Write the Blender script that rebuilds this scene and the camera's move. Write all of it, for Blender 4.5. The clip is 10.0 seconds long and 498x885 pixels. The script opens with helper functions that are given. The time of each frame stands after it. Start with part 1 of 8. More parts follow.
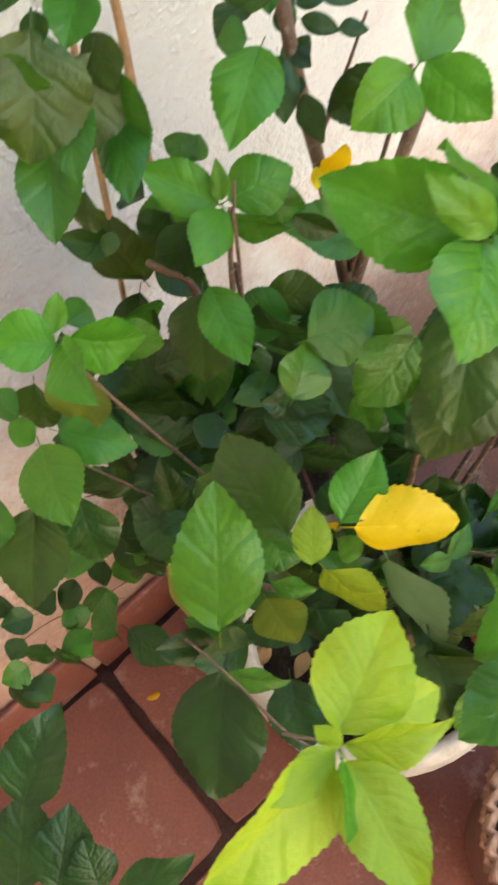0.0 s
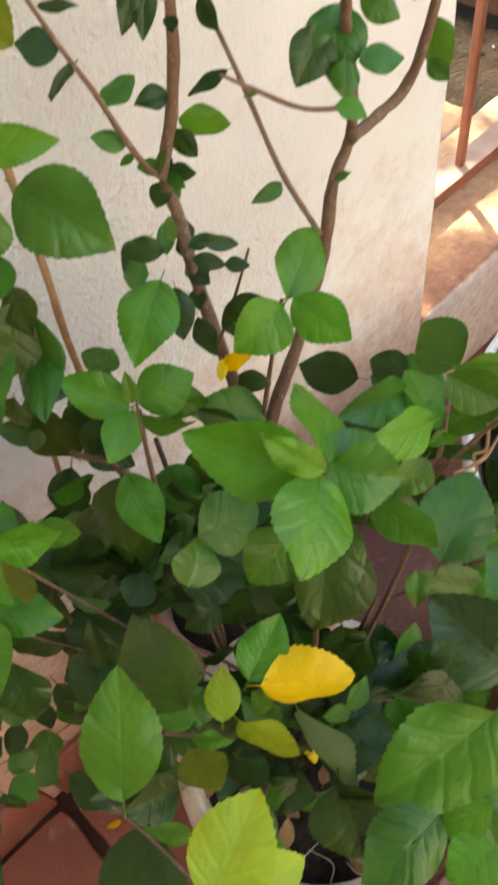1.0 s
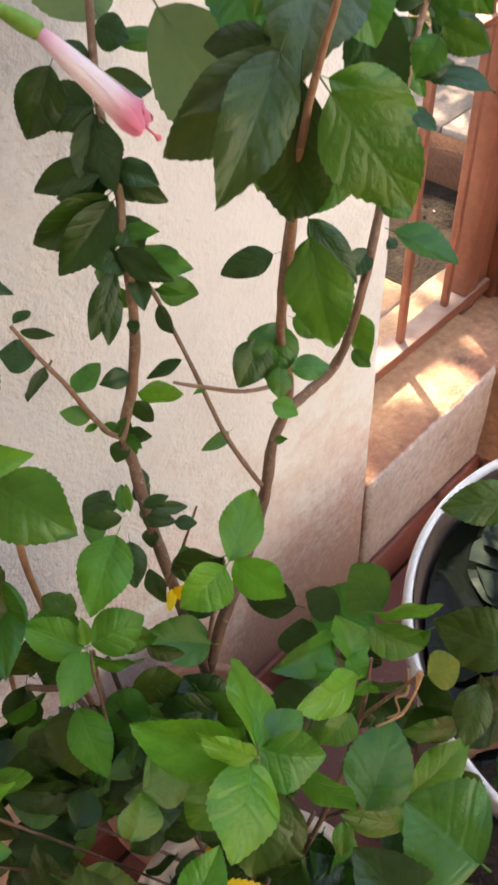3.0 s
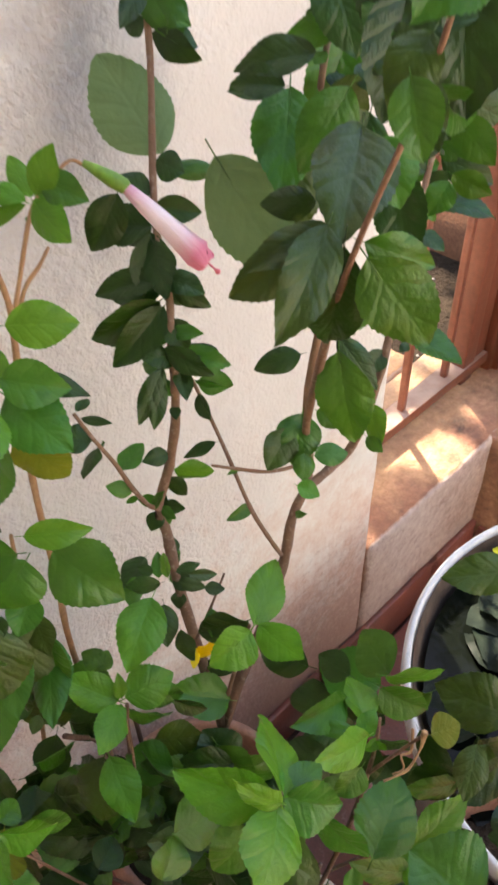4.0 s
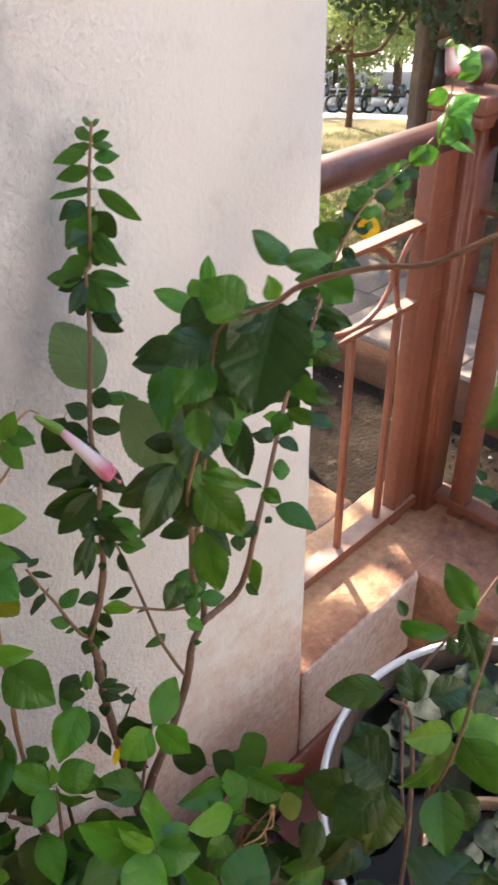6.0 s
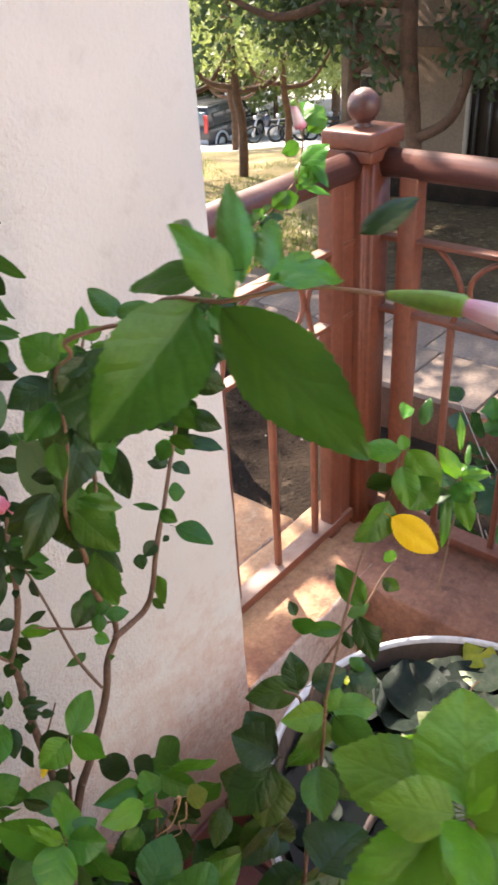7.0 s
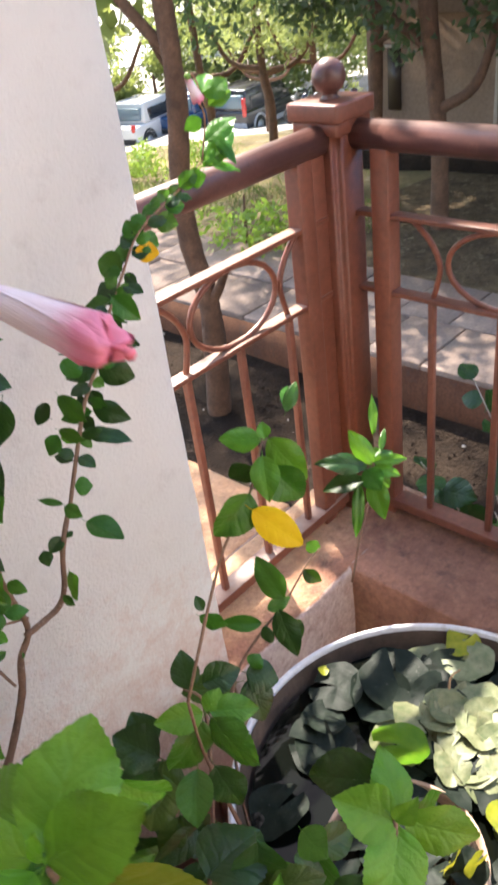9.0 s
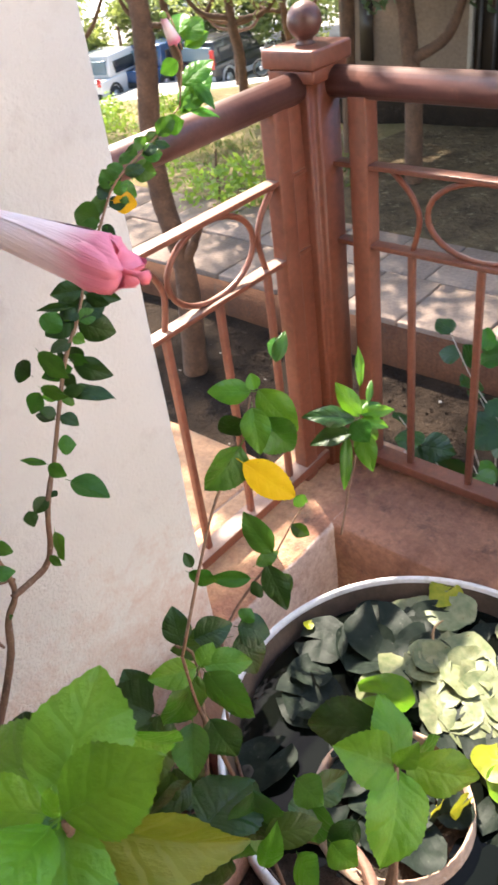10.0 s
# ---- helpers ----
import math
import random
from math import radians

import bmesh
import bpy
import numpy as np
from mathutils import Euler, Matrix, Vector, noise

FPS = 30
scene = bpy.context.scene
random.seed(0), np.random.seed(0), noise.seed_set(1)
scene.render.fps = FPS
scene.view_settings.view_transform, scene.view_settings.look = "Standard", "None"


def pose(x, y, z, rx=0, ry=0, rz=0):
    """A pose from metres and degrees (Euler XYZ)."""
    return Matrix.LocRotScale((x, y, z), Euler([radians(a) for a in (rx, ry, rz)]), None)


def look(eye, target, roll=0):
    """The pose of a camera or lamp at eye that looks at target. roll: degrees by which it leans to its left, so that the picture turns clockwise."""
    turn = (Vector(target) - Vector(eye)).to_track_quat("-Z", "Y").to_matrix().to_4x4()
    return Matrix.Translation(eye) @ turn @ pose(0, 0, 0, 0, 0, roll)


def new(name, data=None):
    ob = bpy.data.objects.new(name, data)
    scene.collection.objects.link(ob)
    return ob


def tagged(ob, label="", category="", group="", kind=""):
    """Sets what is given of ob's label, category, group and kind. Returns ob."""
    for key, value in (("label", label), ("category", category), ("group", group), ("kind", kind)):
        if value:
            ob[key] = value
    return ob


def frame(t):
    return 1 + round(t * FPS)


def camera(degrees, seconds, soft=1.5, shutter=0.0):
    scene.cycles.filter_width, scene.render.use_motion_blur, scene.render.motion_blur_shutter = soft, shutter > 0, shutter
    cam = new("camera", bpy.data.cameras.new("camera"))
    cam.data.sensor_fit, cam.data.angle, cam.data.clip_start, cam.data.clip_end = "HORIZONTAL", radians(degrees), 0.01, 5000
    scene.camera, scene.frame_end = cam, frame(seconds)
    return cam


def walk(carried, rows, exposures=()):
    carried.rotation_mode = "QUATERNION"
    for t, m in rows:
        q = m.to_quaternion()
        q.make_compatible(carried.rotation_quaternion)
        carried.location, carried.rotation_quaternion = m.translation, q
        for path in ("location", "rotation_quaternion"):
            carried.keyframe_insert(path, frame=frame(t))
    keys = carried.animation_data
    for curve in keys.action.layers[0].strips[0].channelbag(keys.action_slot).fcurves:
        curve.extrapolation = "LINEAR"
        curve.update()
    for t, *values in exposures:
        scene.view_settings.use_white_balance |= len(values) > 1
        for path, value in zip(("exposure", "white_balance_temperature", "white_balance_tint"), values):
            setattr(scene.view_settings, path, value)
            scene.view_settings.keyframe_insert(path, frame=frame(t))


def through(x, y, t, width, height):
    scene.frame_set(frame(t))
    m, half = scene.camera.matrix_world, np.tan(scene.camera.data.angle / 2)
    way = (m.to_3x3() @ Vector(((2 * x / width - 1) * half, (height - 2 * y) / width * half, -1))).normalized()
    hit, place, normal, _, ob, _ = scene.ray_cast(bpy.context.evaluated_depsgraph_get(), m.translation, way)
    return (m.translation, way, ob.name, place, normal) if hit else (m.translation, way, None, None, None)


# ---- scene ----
cam = camera(35.7, 10.0, 2.9, 0.4)
PATH = [
    (0, (0.103, -0.415, 1.128), (0.574, 0.409, -0.633), -14.1),
    (0.5, (0.122, -0.435, 1.159), (0.672, 0.431, -0.558), -13.3),
    (1, (0.141, -0.435, 1.187), (0.805, 0.485, -0.46), -10.7),
    (1.5, (0.16, -0.431, 1.21), (0.9, 0.506, -0.394), -8.6),
    (2, (0.169, -0.427, 1.223), (0.963, 0.513, -0.354), -7.0),
    (2.5, (0.171, -0.425, 1.249), (1.039, 0.548, -0.267), -5.5),
    (3, (0.171, -0.424, 1.269), (1.086, 0.568, -0.207), -4.4),
    (4.5, (0.118, -0.443, 1.357), (1.147, 0.65, 0.036), -1.0),
    (5, (0.104, -0.474, 1.402), (1.17, 0.665, 0.15), -0.2),
    (6.5, (0.102, -0.621, 1.484), (1.311, 0.53, 0.383), -2.1),
    (7, (0.11, -0.667, 1.497), (1.355, 0.466, 0.417), -3.9),
    (7.5, (0.127, -0.705, 1.498), (1.407, 0.414, 0.444), -5.1),
    (8, (0.145, -0.748, 1.499), (1.464, 0.35, 0.471), -6.8),
    (8.5, (0.17, -0.766, 1.499), (1.464, 0.383, 0.496), -7.6),
    (9, (0.22, -0.753, 1.473), (1.358, 0.469, 0.372), -8.3),
    (9.5, (0.237, -0.758, 1.449), (1.33, 0.45, 0.288), -8.7),
    (9.7, (0.229, -0.752, 1.455), (1.322, 0.444, 0.282), -8.6),
    (10, (0.216, -0.742, 1.464), (1.345, 0.402, 0.274), -8.5),
]
walk(cam, [(t, look(eye, target, roll)) for t, eye, target, roll in PATH], [(0.0, 3.05, 7150.0, 0.0), (1.2, 2.57, 7650.0, 5.0), (2.5, 2.50, 7500.0, 10.0), (3.2, 2.53, 7400.0, 10.0), (4.5, 2.38, 7300.0, 11.0), (5.0, 2.19, 7150.0, 11.0), (6.5, 2.03, 6800.0, 12.0), (8.0, 2.14, 6900.0, 17.0), (9.0, 2.00, 6620.0, 13.0), (9.5, 2.02, 6650.0, 12.0), (10.0, 2.18, 6850.0, 12.0)])

# world: hazy blue sky, one warm sun through the trees beyond the railing
SUN_EL, SUN_AZ = 50.0, 62.0   # degrees; azimuth counted from +x towards +y, the side the sun stands on
world = bpy.data.worlds.new("sky")
scene.world = world
world.use_nodes = True
_n, _l = world.node_tree.nodes, world.node_tree.links
_sky = _n.new("ShaderNodeTexSky")
_sky.sky_type, _sky.sun_disc = "NISHITA", False
_sky.sun_elevation, _sky.sun_rotation = radians(SUN_EL), radians(90 - SUN_AZ)
_l.new(_sky.outputs[0], _n["Background"].inputs[0])
_n["Background"].inputs[1].default_value = 0.15
_sun = new("sun", bpy.data.lights.new("sun", "SUN"))
_sun.data.energy, _sun.data.angle, _sun.data.color = 5.0, radians(0.8), (1.0, 0.93, 0.82)
_sd = Vector((math.cos(radians(SUN_EL)) * math.cos(radians(SUN_AZ)), math.cos(radians(SUN_EL)) * math.sin(radians(SUN_AZ)), math.sin(radians(SUN_EL))))
_sun.matrix_world = look(_sd * 30, (0, 0, 0))


# ---------------------------------------------------------------- materials
def mat_base(name, rough=0.6, metal=0.0):
    m = bpy.data.materials.new(name)
    m.use_nodes = True
    b = m.node_tree.nodes["Principled BSDF"]
    b.inputs["Roughness"].default_value, b.inputs["Metallic"].default_value = rough, metal
    return m, m.node_tree.nodes, m.node_tree.links, b


def tex(n, l, scale, detail=6.0, rough=0.6, vec=None, kind="Object"):
    t = n.new("ShaderNodeTexNoise")
    t.inputs["Scale"].default_value, t.inputs["Detail"].default_value, t.inputs["Roughness"].default_value = scale, detail, rough
    if vec is None:
        c = n.new("ShaderNodeTexCoord")
        vec = c.outputs[kind]
    l.new(vec, t.inputs["Vector"])
    return t.outputs["Fac"]


def ramp(n, l, fac, stops):
    r = n.new("ShaderNodeValToRGB")
    e = r.color_ramp.elements
    while len(e) < len(stops):
        e.new(0.5)
    for k, (p, c) in zip(e, stops):
        k.position, k.color = p, (*c, 1) if len(c) == 3 else c
    l.new(fac, r.inputs[0])
    return r.outputs[0]


def mixc(n, l, fac, a, b, mode="MIX"):
    x = n.new("ShaderNodeMix")
    x.data_type, x.blend_type = "RGBA", mode
    for sock, v in ((x.inputs[0], fac), (x.inputs[6], a), (x.inputs[7], b)):
        if isinstance(v, (int, float)):
            sock.default_value = v
        elif isinstance(v, tuple):
            sock.default_value = (*v, 1)
        else:
            l.new(v, sock)
    return x.outputs[2]


def calc(n, l, op, a, b=None, c=None):
    x = n.new("ShaderNodeMath")
    x.operation = op
    for k, v in enumerate((a, b, c)):
        if v is None:
            continue
        if isinstance(v, (int, float)):
            x.inputs[k].default_value = v
        else:
            l.new(v, x.inputs[k])
    return x.outputs[0]


def relief(n, l, b, height, strength=0.3, dist=0.01):
    x = n.new("ShaderNodeBump")
    x.inputs["Strength"].default_value, x.inputs["Distance"].default_value = strength, dist
    l.new(height, x.inputs["Height"])
    l.new(x.outputs[0], b.inputs["Normal"])
    return x


def mottled(name, c1, c2, big=3.0, fine=120.0, rough=0.7, bump=0.3, dist=0.004, metal=0.0, spots=None, kind="Object", vary=0.0):
    """Two tones in a large noise, a finer grain on top, and relief; spots: a third tone in scattered stains."""
    m, n, l, b = mat_base(name, rough, metal)
    f1, f2 = tex(n, l, big, 8, 0.65, kind=kind), tex(n, l, fine, 4, 0.6, kind=kind)
    col = ramp(n, l, f1, [(0.32, c1), (0.68, c2)])
    col = mixc(n, l, 0.22, col, ramp(n, l, f2, [(0.3, (0.15, 0.15, 0.15)), (0.7, (0.95, 0.95, 0.95))]), "OVERLAY")
    if spots:
        f3 = tex(n, l, big * 2.7, 10, 0.75, kind=kind)
        col = mixc(n, l, ramp(n, l, f3, [(0.56, (0, 0, 0)), (0.66, (1, 1, 1))]), col, spots)
    if vary:
        o = n.new("ShaderNodeObjectInfo")
        h = n.new("ShaderNodeHueSaturation")
        l.new(calc(n, l, "MULTIPLY_ADD", o.outputs["Random"], vary, 1 - vary / 2), h.inputs["Value"])
        l.new(col, h.inputs["Color"])
        col = h.outputs[0]
    l.new(col, b.inputs["Base Color"])
    h = calc(n, l, "MULTIPLY_ADD", f1, 0.6, f2)
    relief(n, l, b, h, bump, dist)
    l.new(calc(n, l, "MULTIPLY_ADD", f1, 0.25, rough - 0.12), b.inputs["Roughness"])
    return m


# ---------------------------------------------------------------- geometry helpers
def thing(name, label, category, group="", kind="", at=None):
    ob = new(name)
    ob.empty_display_size = 0.05
    if at is not None:
        ob.matrix_world = at
    return tagged(ob, label, category, group, kind)


def mesh_of(bm, name, material, smooth=True):
    me = bpy.data.meshes.new(name)
    bm.normal_update()
    bm.to_mesh(me)
    bm.free()
    for mt in (material if isinstance(material, (list, tuple)) else [material]):
        me.materials.append(mt)
    if smooth:
        me.shade_smooth()
    return me


def part(name, bm, material, parent=None, label="", smooth=True):
    ob = new(name, mesh_of(bm, name, material, smooth) if isinstance(bm, bmesh.types.BMesh) else bm)
    if parent is not None:
        ob.parent = parent
    return tagged(ob, label)


def box_bm(x0, y0, z0, x1, y1, z1, bevel=0.0, bm=None, segs=2):
    bm = bm or bmesh.new()
    r = bmesh.ops.create_cube(bm, size=1.0)
    bmesh.ops.scale(bm, vec=(x1 - x0, y1 - y0, z1 - z0), verts=r["verts"])
    bmesh.ops.translate(bm, vec=((x0 + x1) / 2, (y0 + y1) / 2, (z0 + z1) / 2), verts=r["verts"])
    if bevel:
        es = list({e for v in r["verts"] for e in v.link_edges})
        bmesh.ops.bevel(bm, geom=es, offset=bevel, segments=segs, affect="EDGES", profile=0.6)
    return bm


def rough_box(x0, y0, z0, x1, y1, z1, cell=0.04, jitter=0.002, round_=0.006, seed=0, wild=None):
    """A plastered block: subdivided, edges knocked about and rounded."""
    bm = box_bm(x0, y0, z0, x1, y1, z1)
    cuts = [max(1, int(round(d / cell))) for d in (x1 - x0, y1 - y0, z1 - z0)]
    for ax, k in enumerate(cuts):
        lo, hi = ((x0, x1), (y0, y1), (z0, z1))[ax]
        for c in range(1, k):
            p = [0, 0, 0]
            p[ax] = lo + (hi - lo) * c / k
            d = [0, 0, 0]
            d[ax] = 1
            bmesh.ops.bisect_plane(bm, geom=bm.verts[:] + bm.edges[:] + bm.faces[:], plane_co=p, plane_no=d)
    sharp = [e for e in bm.edges if len(e.link_faces) == 2 and e.calc_face_angle(0) > 1.0]
    if round_:
        bmesh.ops.bevel(bm, geom=sharp, offset=round_, segments=2, affect="EDGES", profile=0.5)
    for v in bm.verts:
        q = v.co * 14 + Vector((seed, seed * 2, 0))
        v.co += Vector((noise.noise(q), noise.noise(q + Vector((9, 0, 0))), noise.noise(q + Vector((0, 9, 0))))) * jitter
    return bm


def smooth_path(pts, per=6):
    """Catmull-Rom through the points (each x, y, z, radius)."""
    P = [np.array(p, float) for p in pts]
    if len(P) == 2:
        return [P[0] + (P[1] - P[0]) * k / per for k in range(per + 1)]
    P = [2 * P[0] - P[1]] + P + [2 * P[-1] - P[-2]]
    out = []
    for a, b, c, d in zip(P, P[1:], P[2:], P[3:]):
        for k in range(per):
            t = k / per
            out.append(0.5 * (2 * b + (c - a) * t + (2 * a - 5 * b + 4 * c - d) * t * t + (3 * b - a - 3 * c + d) * t ** 3))
    return out + [P[-2]]


def tube_bm(pts, sides=8, bm=None, closed=False, knots=0.0, seed=0, flat=1.0, up=(0.3, 0.2, 1)):
    """A swept tube; pts: rows x, y, z, radius."""
    bm = bm or bmesh.new()
    rings, rng = [], random.Random(seed)
    P = [Vector(p[:3]) for p in pts]
    up = Vector(up)
    for k, p in enumerate(P):
        d = (P[(k + 1) % len(P)] - P[k - 1]) if closed else (P[min(k + 1, len(P) - 1)] - P[max(k - 1, 0)])
        d.normalize()
        a = d.cross(up)
        a = (a if a.length > 0.05 else d.cross(Vector((1, 0, 0)))).normalized()
        b = a.cross(d)
        r = pts[k][3] * (1 + knots * rng.uniform(-1, 1))
        rings.append([bm.verts.new(p + a * (math.cos(s) * r) + b * (math.sin(s) * r * flat)) for s in (2 * math.pi * i / sides for i in range(sides))])
    pairs = list(zip(rings, rings[1:])) + ([(rings[-1], rings[0])] if closed else [])
    for u, w in pairs:
        for i in range(sides):
            bm.faces.new((u[i], u[(i + 1) % sides], w[(i + 1) % sides], w[i]))
    if not closed:
        bm.faces.new(rings[0][::-1])
        bm.faces.new(rings[-1])
    return bm


def lathe_bm(profile, sides=48, at=(0, 0, 0), bm=None, closed=False, oval=1.0):
    """A turned shape; profile: rows radius, z."""
    bm = bm or bmesh.new()
    rings = []
    for r, z in profile:
        if r < 1e-5:
            rings.append([bm.verts.new((at[0], at[1], at[2] + z))])
        else:
            rings.append([bm.verts.new((at[0] + r * math.cos(a), at[1] + r * oval * math.sin(a), at[2] + z)) for a in (2 * math.pi * k / sides for k in range(sides))])
    for u, w in list(zip(rings, rings[1:])) + ([(rings[-1], rings[0])] if closed else []):
        for k in range(sides):
            k2 = (k + 1) % sides
            f = [u[k % len(u)], u[k2 % len(u)], w[k2 % len(w)], w[k % len(w)]]
            f = [v for i, v in enumerate(f) if v not in f[:i]]
            if len(f) > 2:
                bm.faces.new(f)
    return bm


# ---------------------------------------------------------------- surfaces
def plaster_mat():
    """Off-white lime wash on rough plaster, with red-brown splash dirt low down in ragged patches."""
    m, n, l, b = mat_base("plaster_wash", 0.85)
    c = n.new("ShaderNodeTexCoord")
    f1, f2, f3 = tex(n, l, 2.2, 8, 0.6), tex(n, l, 26, 5, 0.6), tex(n, l, 170, 3, 0.6)
    col = ramp(n, l, f1, [(0.3, (0.66, 0.635, 0.59)), (0.7, (0.765, 0.74, 0.695))])
    col = mixc(n, l, ramp(n, l, f2, [(0.55, (0, 0, 0)), (0.75, (0.35, 0.35, 0.35))]), col, (0.5, 0.45, 0.41))
    s = n.new("ShaderNodeSeparateXYZ")
    l.new(c.outputs["Object"], s.inputs[0])
    low = n.new("ShaderNodeMapRange")
    low.inputs[1].default_value, low.inputs[2].default_value, low.inputs[3].default_value, low.inputs[4].default_value = 0.1, 0.95, 0.53, -0.12
    l.new(s.outputs["Z"], low.inputs[0])
    stain = calc(n, l, "ADD", low.outputs[0], tex(n, l, 15, 10, 0.78))
    col = mixc(n, l, ramp(n, l, stain, [(0.60, (0, 0, 0)), (0.90, (0.82, 0.82, 0.82))]), col, (0.54, 0.315, 0.23))
    speck = calc(n, l, "ADD", low.outputs[0], tex(n, l, 75, 6, 0.7))
    col = mixc(n, l, ramp(n, l, speck, [(0.80, (0, 0, 0)), (0.96, (0.45, 0.45, 0.45))]), col, (0.34, 0.20, 0.15))
    # ragged grey patch, taller than wide, around x 0.425 and z 1.20
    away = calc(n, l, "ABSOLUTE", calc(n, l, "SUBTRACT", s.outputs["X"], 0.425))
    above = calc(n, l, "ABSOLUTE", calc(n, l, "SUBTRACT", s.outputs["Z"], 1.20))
    grey_patch = calc(n, l, "MULTIPLY_ADD", above, 1.2, calc(n, l, "MULTIPLY", away, 5.0))
    grey_patch = calc(n, l, "SUBTRACT", tex(n, l, 22, 8, 0.7), grey_patch)
    col = mixc(n, l, ramp(n, l, grey_patch, [(0.05, (0, 0, 0)), (0.45, (0.60, 0.60, 0.60))]), col, (0.38, 0.39, 0.40))
    l.new(col, b.inputs["Base Color"])
    coarse = ramp(n, l, calc(n, l, "MULTIPLY_ADD", tex(n, l, 4, 4, 0.6), 0.9, calc(n, l, "MULTIPLY_ADD", s.outputs["X"], -1.3, 0.32)), [(0.0, (0.3, 0.3, 0.3)), (0.25, (1, 1, 1))])
    pits = calc(n, l, "MULTIPLY", coarse, calc(n, l, "MULTIPLY_ADD", f2, 0.3, calc(n, l, "MULTIPLY", f3, 1.2)))
    relief(n, l, b, pits, 0.68, 0.006)
    return m


PLASTER = plaster_mat()
def cement_mat():
    """Red oxide cement, bare and sandy in ragged patches on the sunny arm, stained on the other; the arms' sun and
    shade are put into the tones too.
    """
    m, n, l, b = mat_base("red_oxide_cement", 0.88)
    c, s = n.new("ShaderNodeTexCoord"), n.new("ShaderNodeSeparateXYZ")
    l.new(c.outputs["Object"], s.inputs[0])
    f1, f2, f3 = tex(n, l, 5, 8, 0.65), tex(n, l, 80, 5, 0.65), tex(n, l, 13, 9, 0.75)
    red = ramp(n, l, f1, [(0.34, (0.19, 0.085, 0.053)), (0.66, (0.40, 0.190, 0.115))])
    red = mixc(n, l, ramp(n, l, f3, [(0.52, (0, 0, 0)), (0.66, (0.85, 0.85, 0.85))]), red, (0.095, 0.055, 0.042))
    sand = ramp(n, l, f1, [(0.3, (0.43, 0.225, 0.115)), (0.7, (0.62, 0.37, 0.21))])
    sand = mixc(n, l, ramp(n, l, f3, [(0.55, (0, 0, 0)), (0.68, (0.8, 0.8, 0.8))]), sand, (0.62, 0.41, 0.26))
    # blend along y: sunlit arm painted brighter and sandier, shaded arm darker
    worn = calc(n, l, "MULTIPLY_ADD", s.outputs["Y"], 2.6, calc(n, l, "MULTIPLY_ADD", tex(n, l, 7, 8, 0.7), 1.6, -0.42))
    col = mixc(n, l, ramp(n, l, worn, [(0.35, (0, 0, 0)), (0.75, (1, 1, 1))]), red, sand)
    g, t = n.new("ShaderNodeNewGeometry"), n.new("ShaderNodeSeparateXYZ")
    l.new(g.outputs["Normal"], t.inputs[0])
    edge = calc(n, l, "MULTIPLY_ADD", calc(n, l, "SUBTRACT", tex(n, l, 30, 6, 0.7), 0.5), 0.9, calc(n, l, "MULTIPLY", t.outputs["Y"], -1.0))
    face = ramp(n, l, edge, [(0.45, (0, 0, 0)), (0.75, (1, 1, 1))])
    wash = ramp(n, l, f1, [(0.3, (0.47, 0.335, 0.275)), (0.7, (0.68, 0.55, 0.475))])
    wash = mixc(n, l, ramp(n, l, f3, [(0.54, (0, 0, 0)), (0.70, (0.7, 0.7, 0.7))]), wash, (0.33, 0.175, 0.125))
    wash = mixc(n, l, ramp(n, l, tex(n, l, 38, 6, 0.75), [(0.60, (0, 0, 0)), (0.68, (0.6, 0.6, 0.6))]), wash, (0.20, 0.12, 0.095))
    col = mixc(n, l, calc(n, l, "MULTIPLY", face, ramp(n, l, calc(n, l, "ADD", s.outputs["Y"], 0.5), [(0.40, (0, 0, 0)), (0.47, (1, 1, 1))])), col, wash)
    col = mixc(n, l, 0.22, col, ramp(n, l, f2, [(0.3, (0.15, 0.15, 0.15)), (0.7, (0.95, 0.95, 0.95))]), "OVERLAY")
    l.new(col, b.inputs["Base Color"])
    relief(n, l, b, calc(n, l, "MULTIPLY_ADD", f1, 0.6, f2), 1.0, 0.006)
    return m


TERRA = cement_mat()
TILE = mottled("red_floor_tile", (0.170, 0.052, 0.038), (0.245, 0.082, 0.056), 5, 220, 0.42, 0.12, 0.002, spots=(0.33, 0.18, 0.15), vary=0.16)
GROUT = mottled("dark_joint", (0.09, 0.050, 0.042), (0.16, 0.095, 0.078), 20, 200, 0.9, 0.6, 0.004)
PAINT = mottled("brown_red_enamel", (0.145, 0.047, 0.027), (0.225, 0.075, 0.042), 6, 90, 0.40, 0.22, 0.002, spots=(0.185, 0.068, 0.042))
# same enamel without painted sun on top, for the shaded arm and the cap
PLAINPAINT = mottled("plain_brown_red_enamel", (0.135, 0.046, 0.028), (0.205, 0.072, 0.043), 6, 90, 0.42, 0.22, 0.002, spots=(0.17, 0.066, 0.042))
RAILPAINT = mottled("dark_brown_enamel", (0.062, 0.027, 0.022), (0.115, 0.047, 0.036), 9, 120, 0.38, 0.2, 0.002, spots=(0.13, 0.058, 0.045))


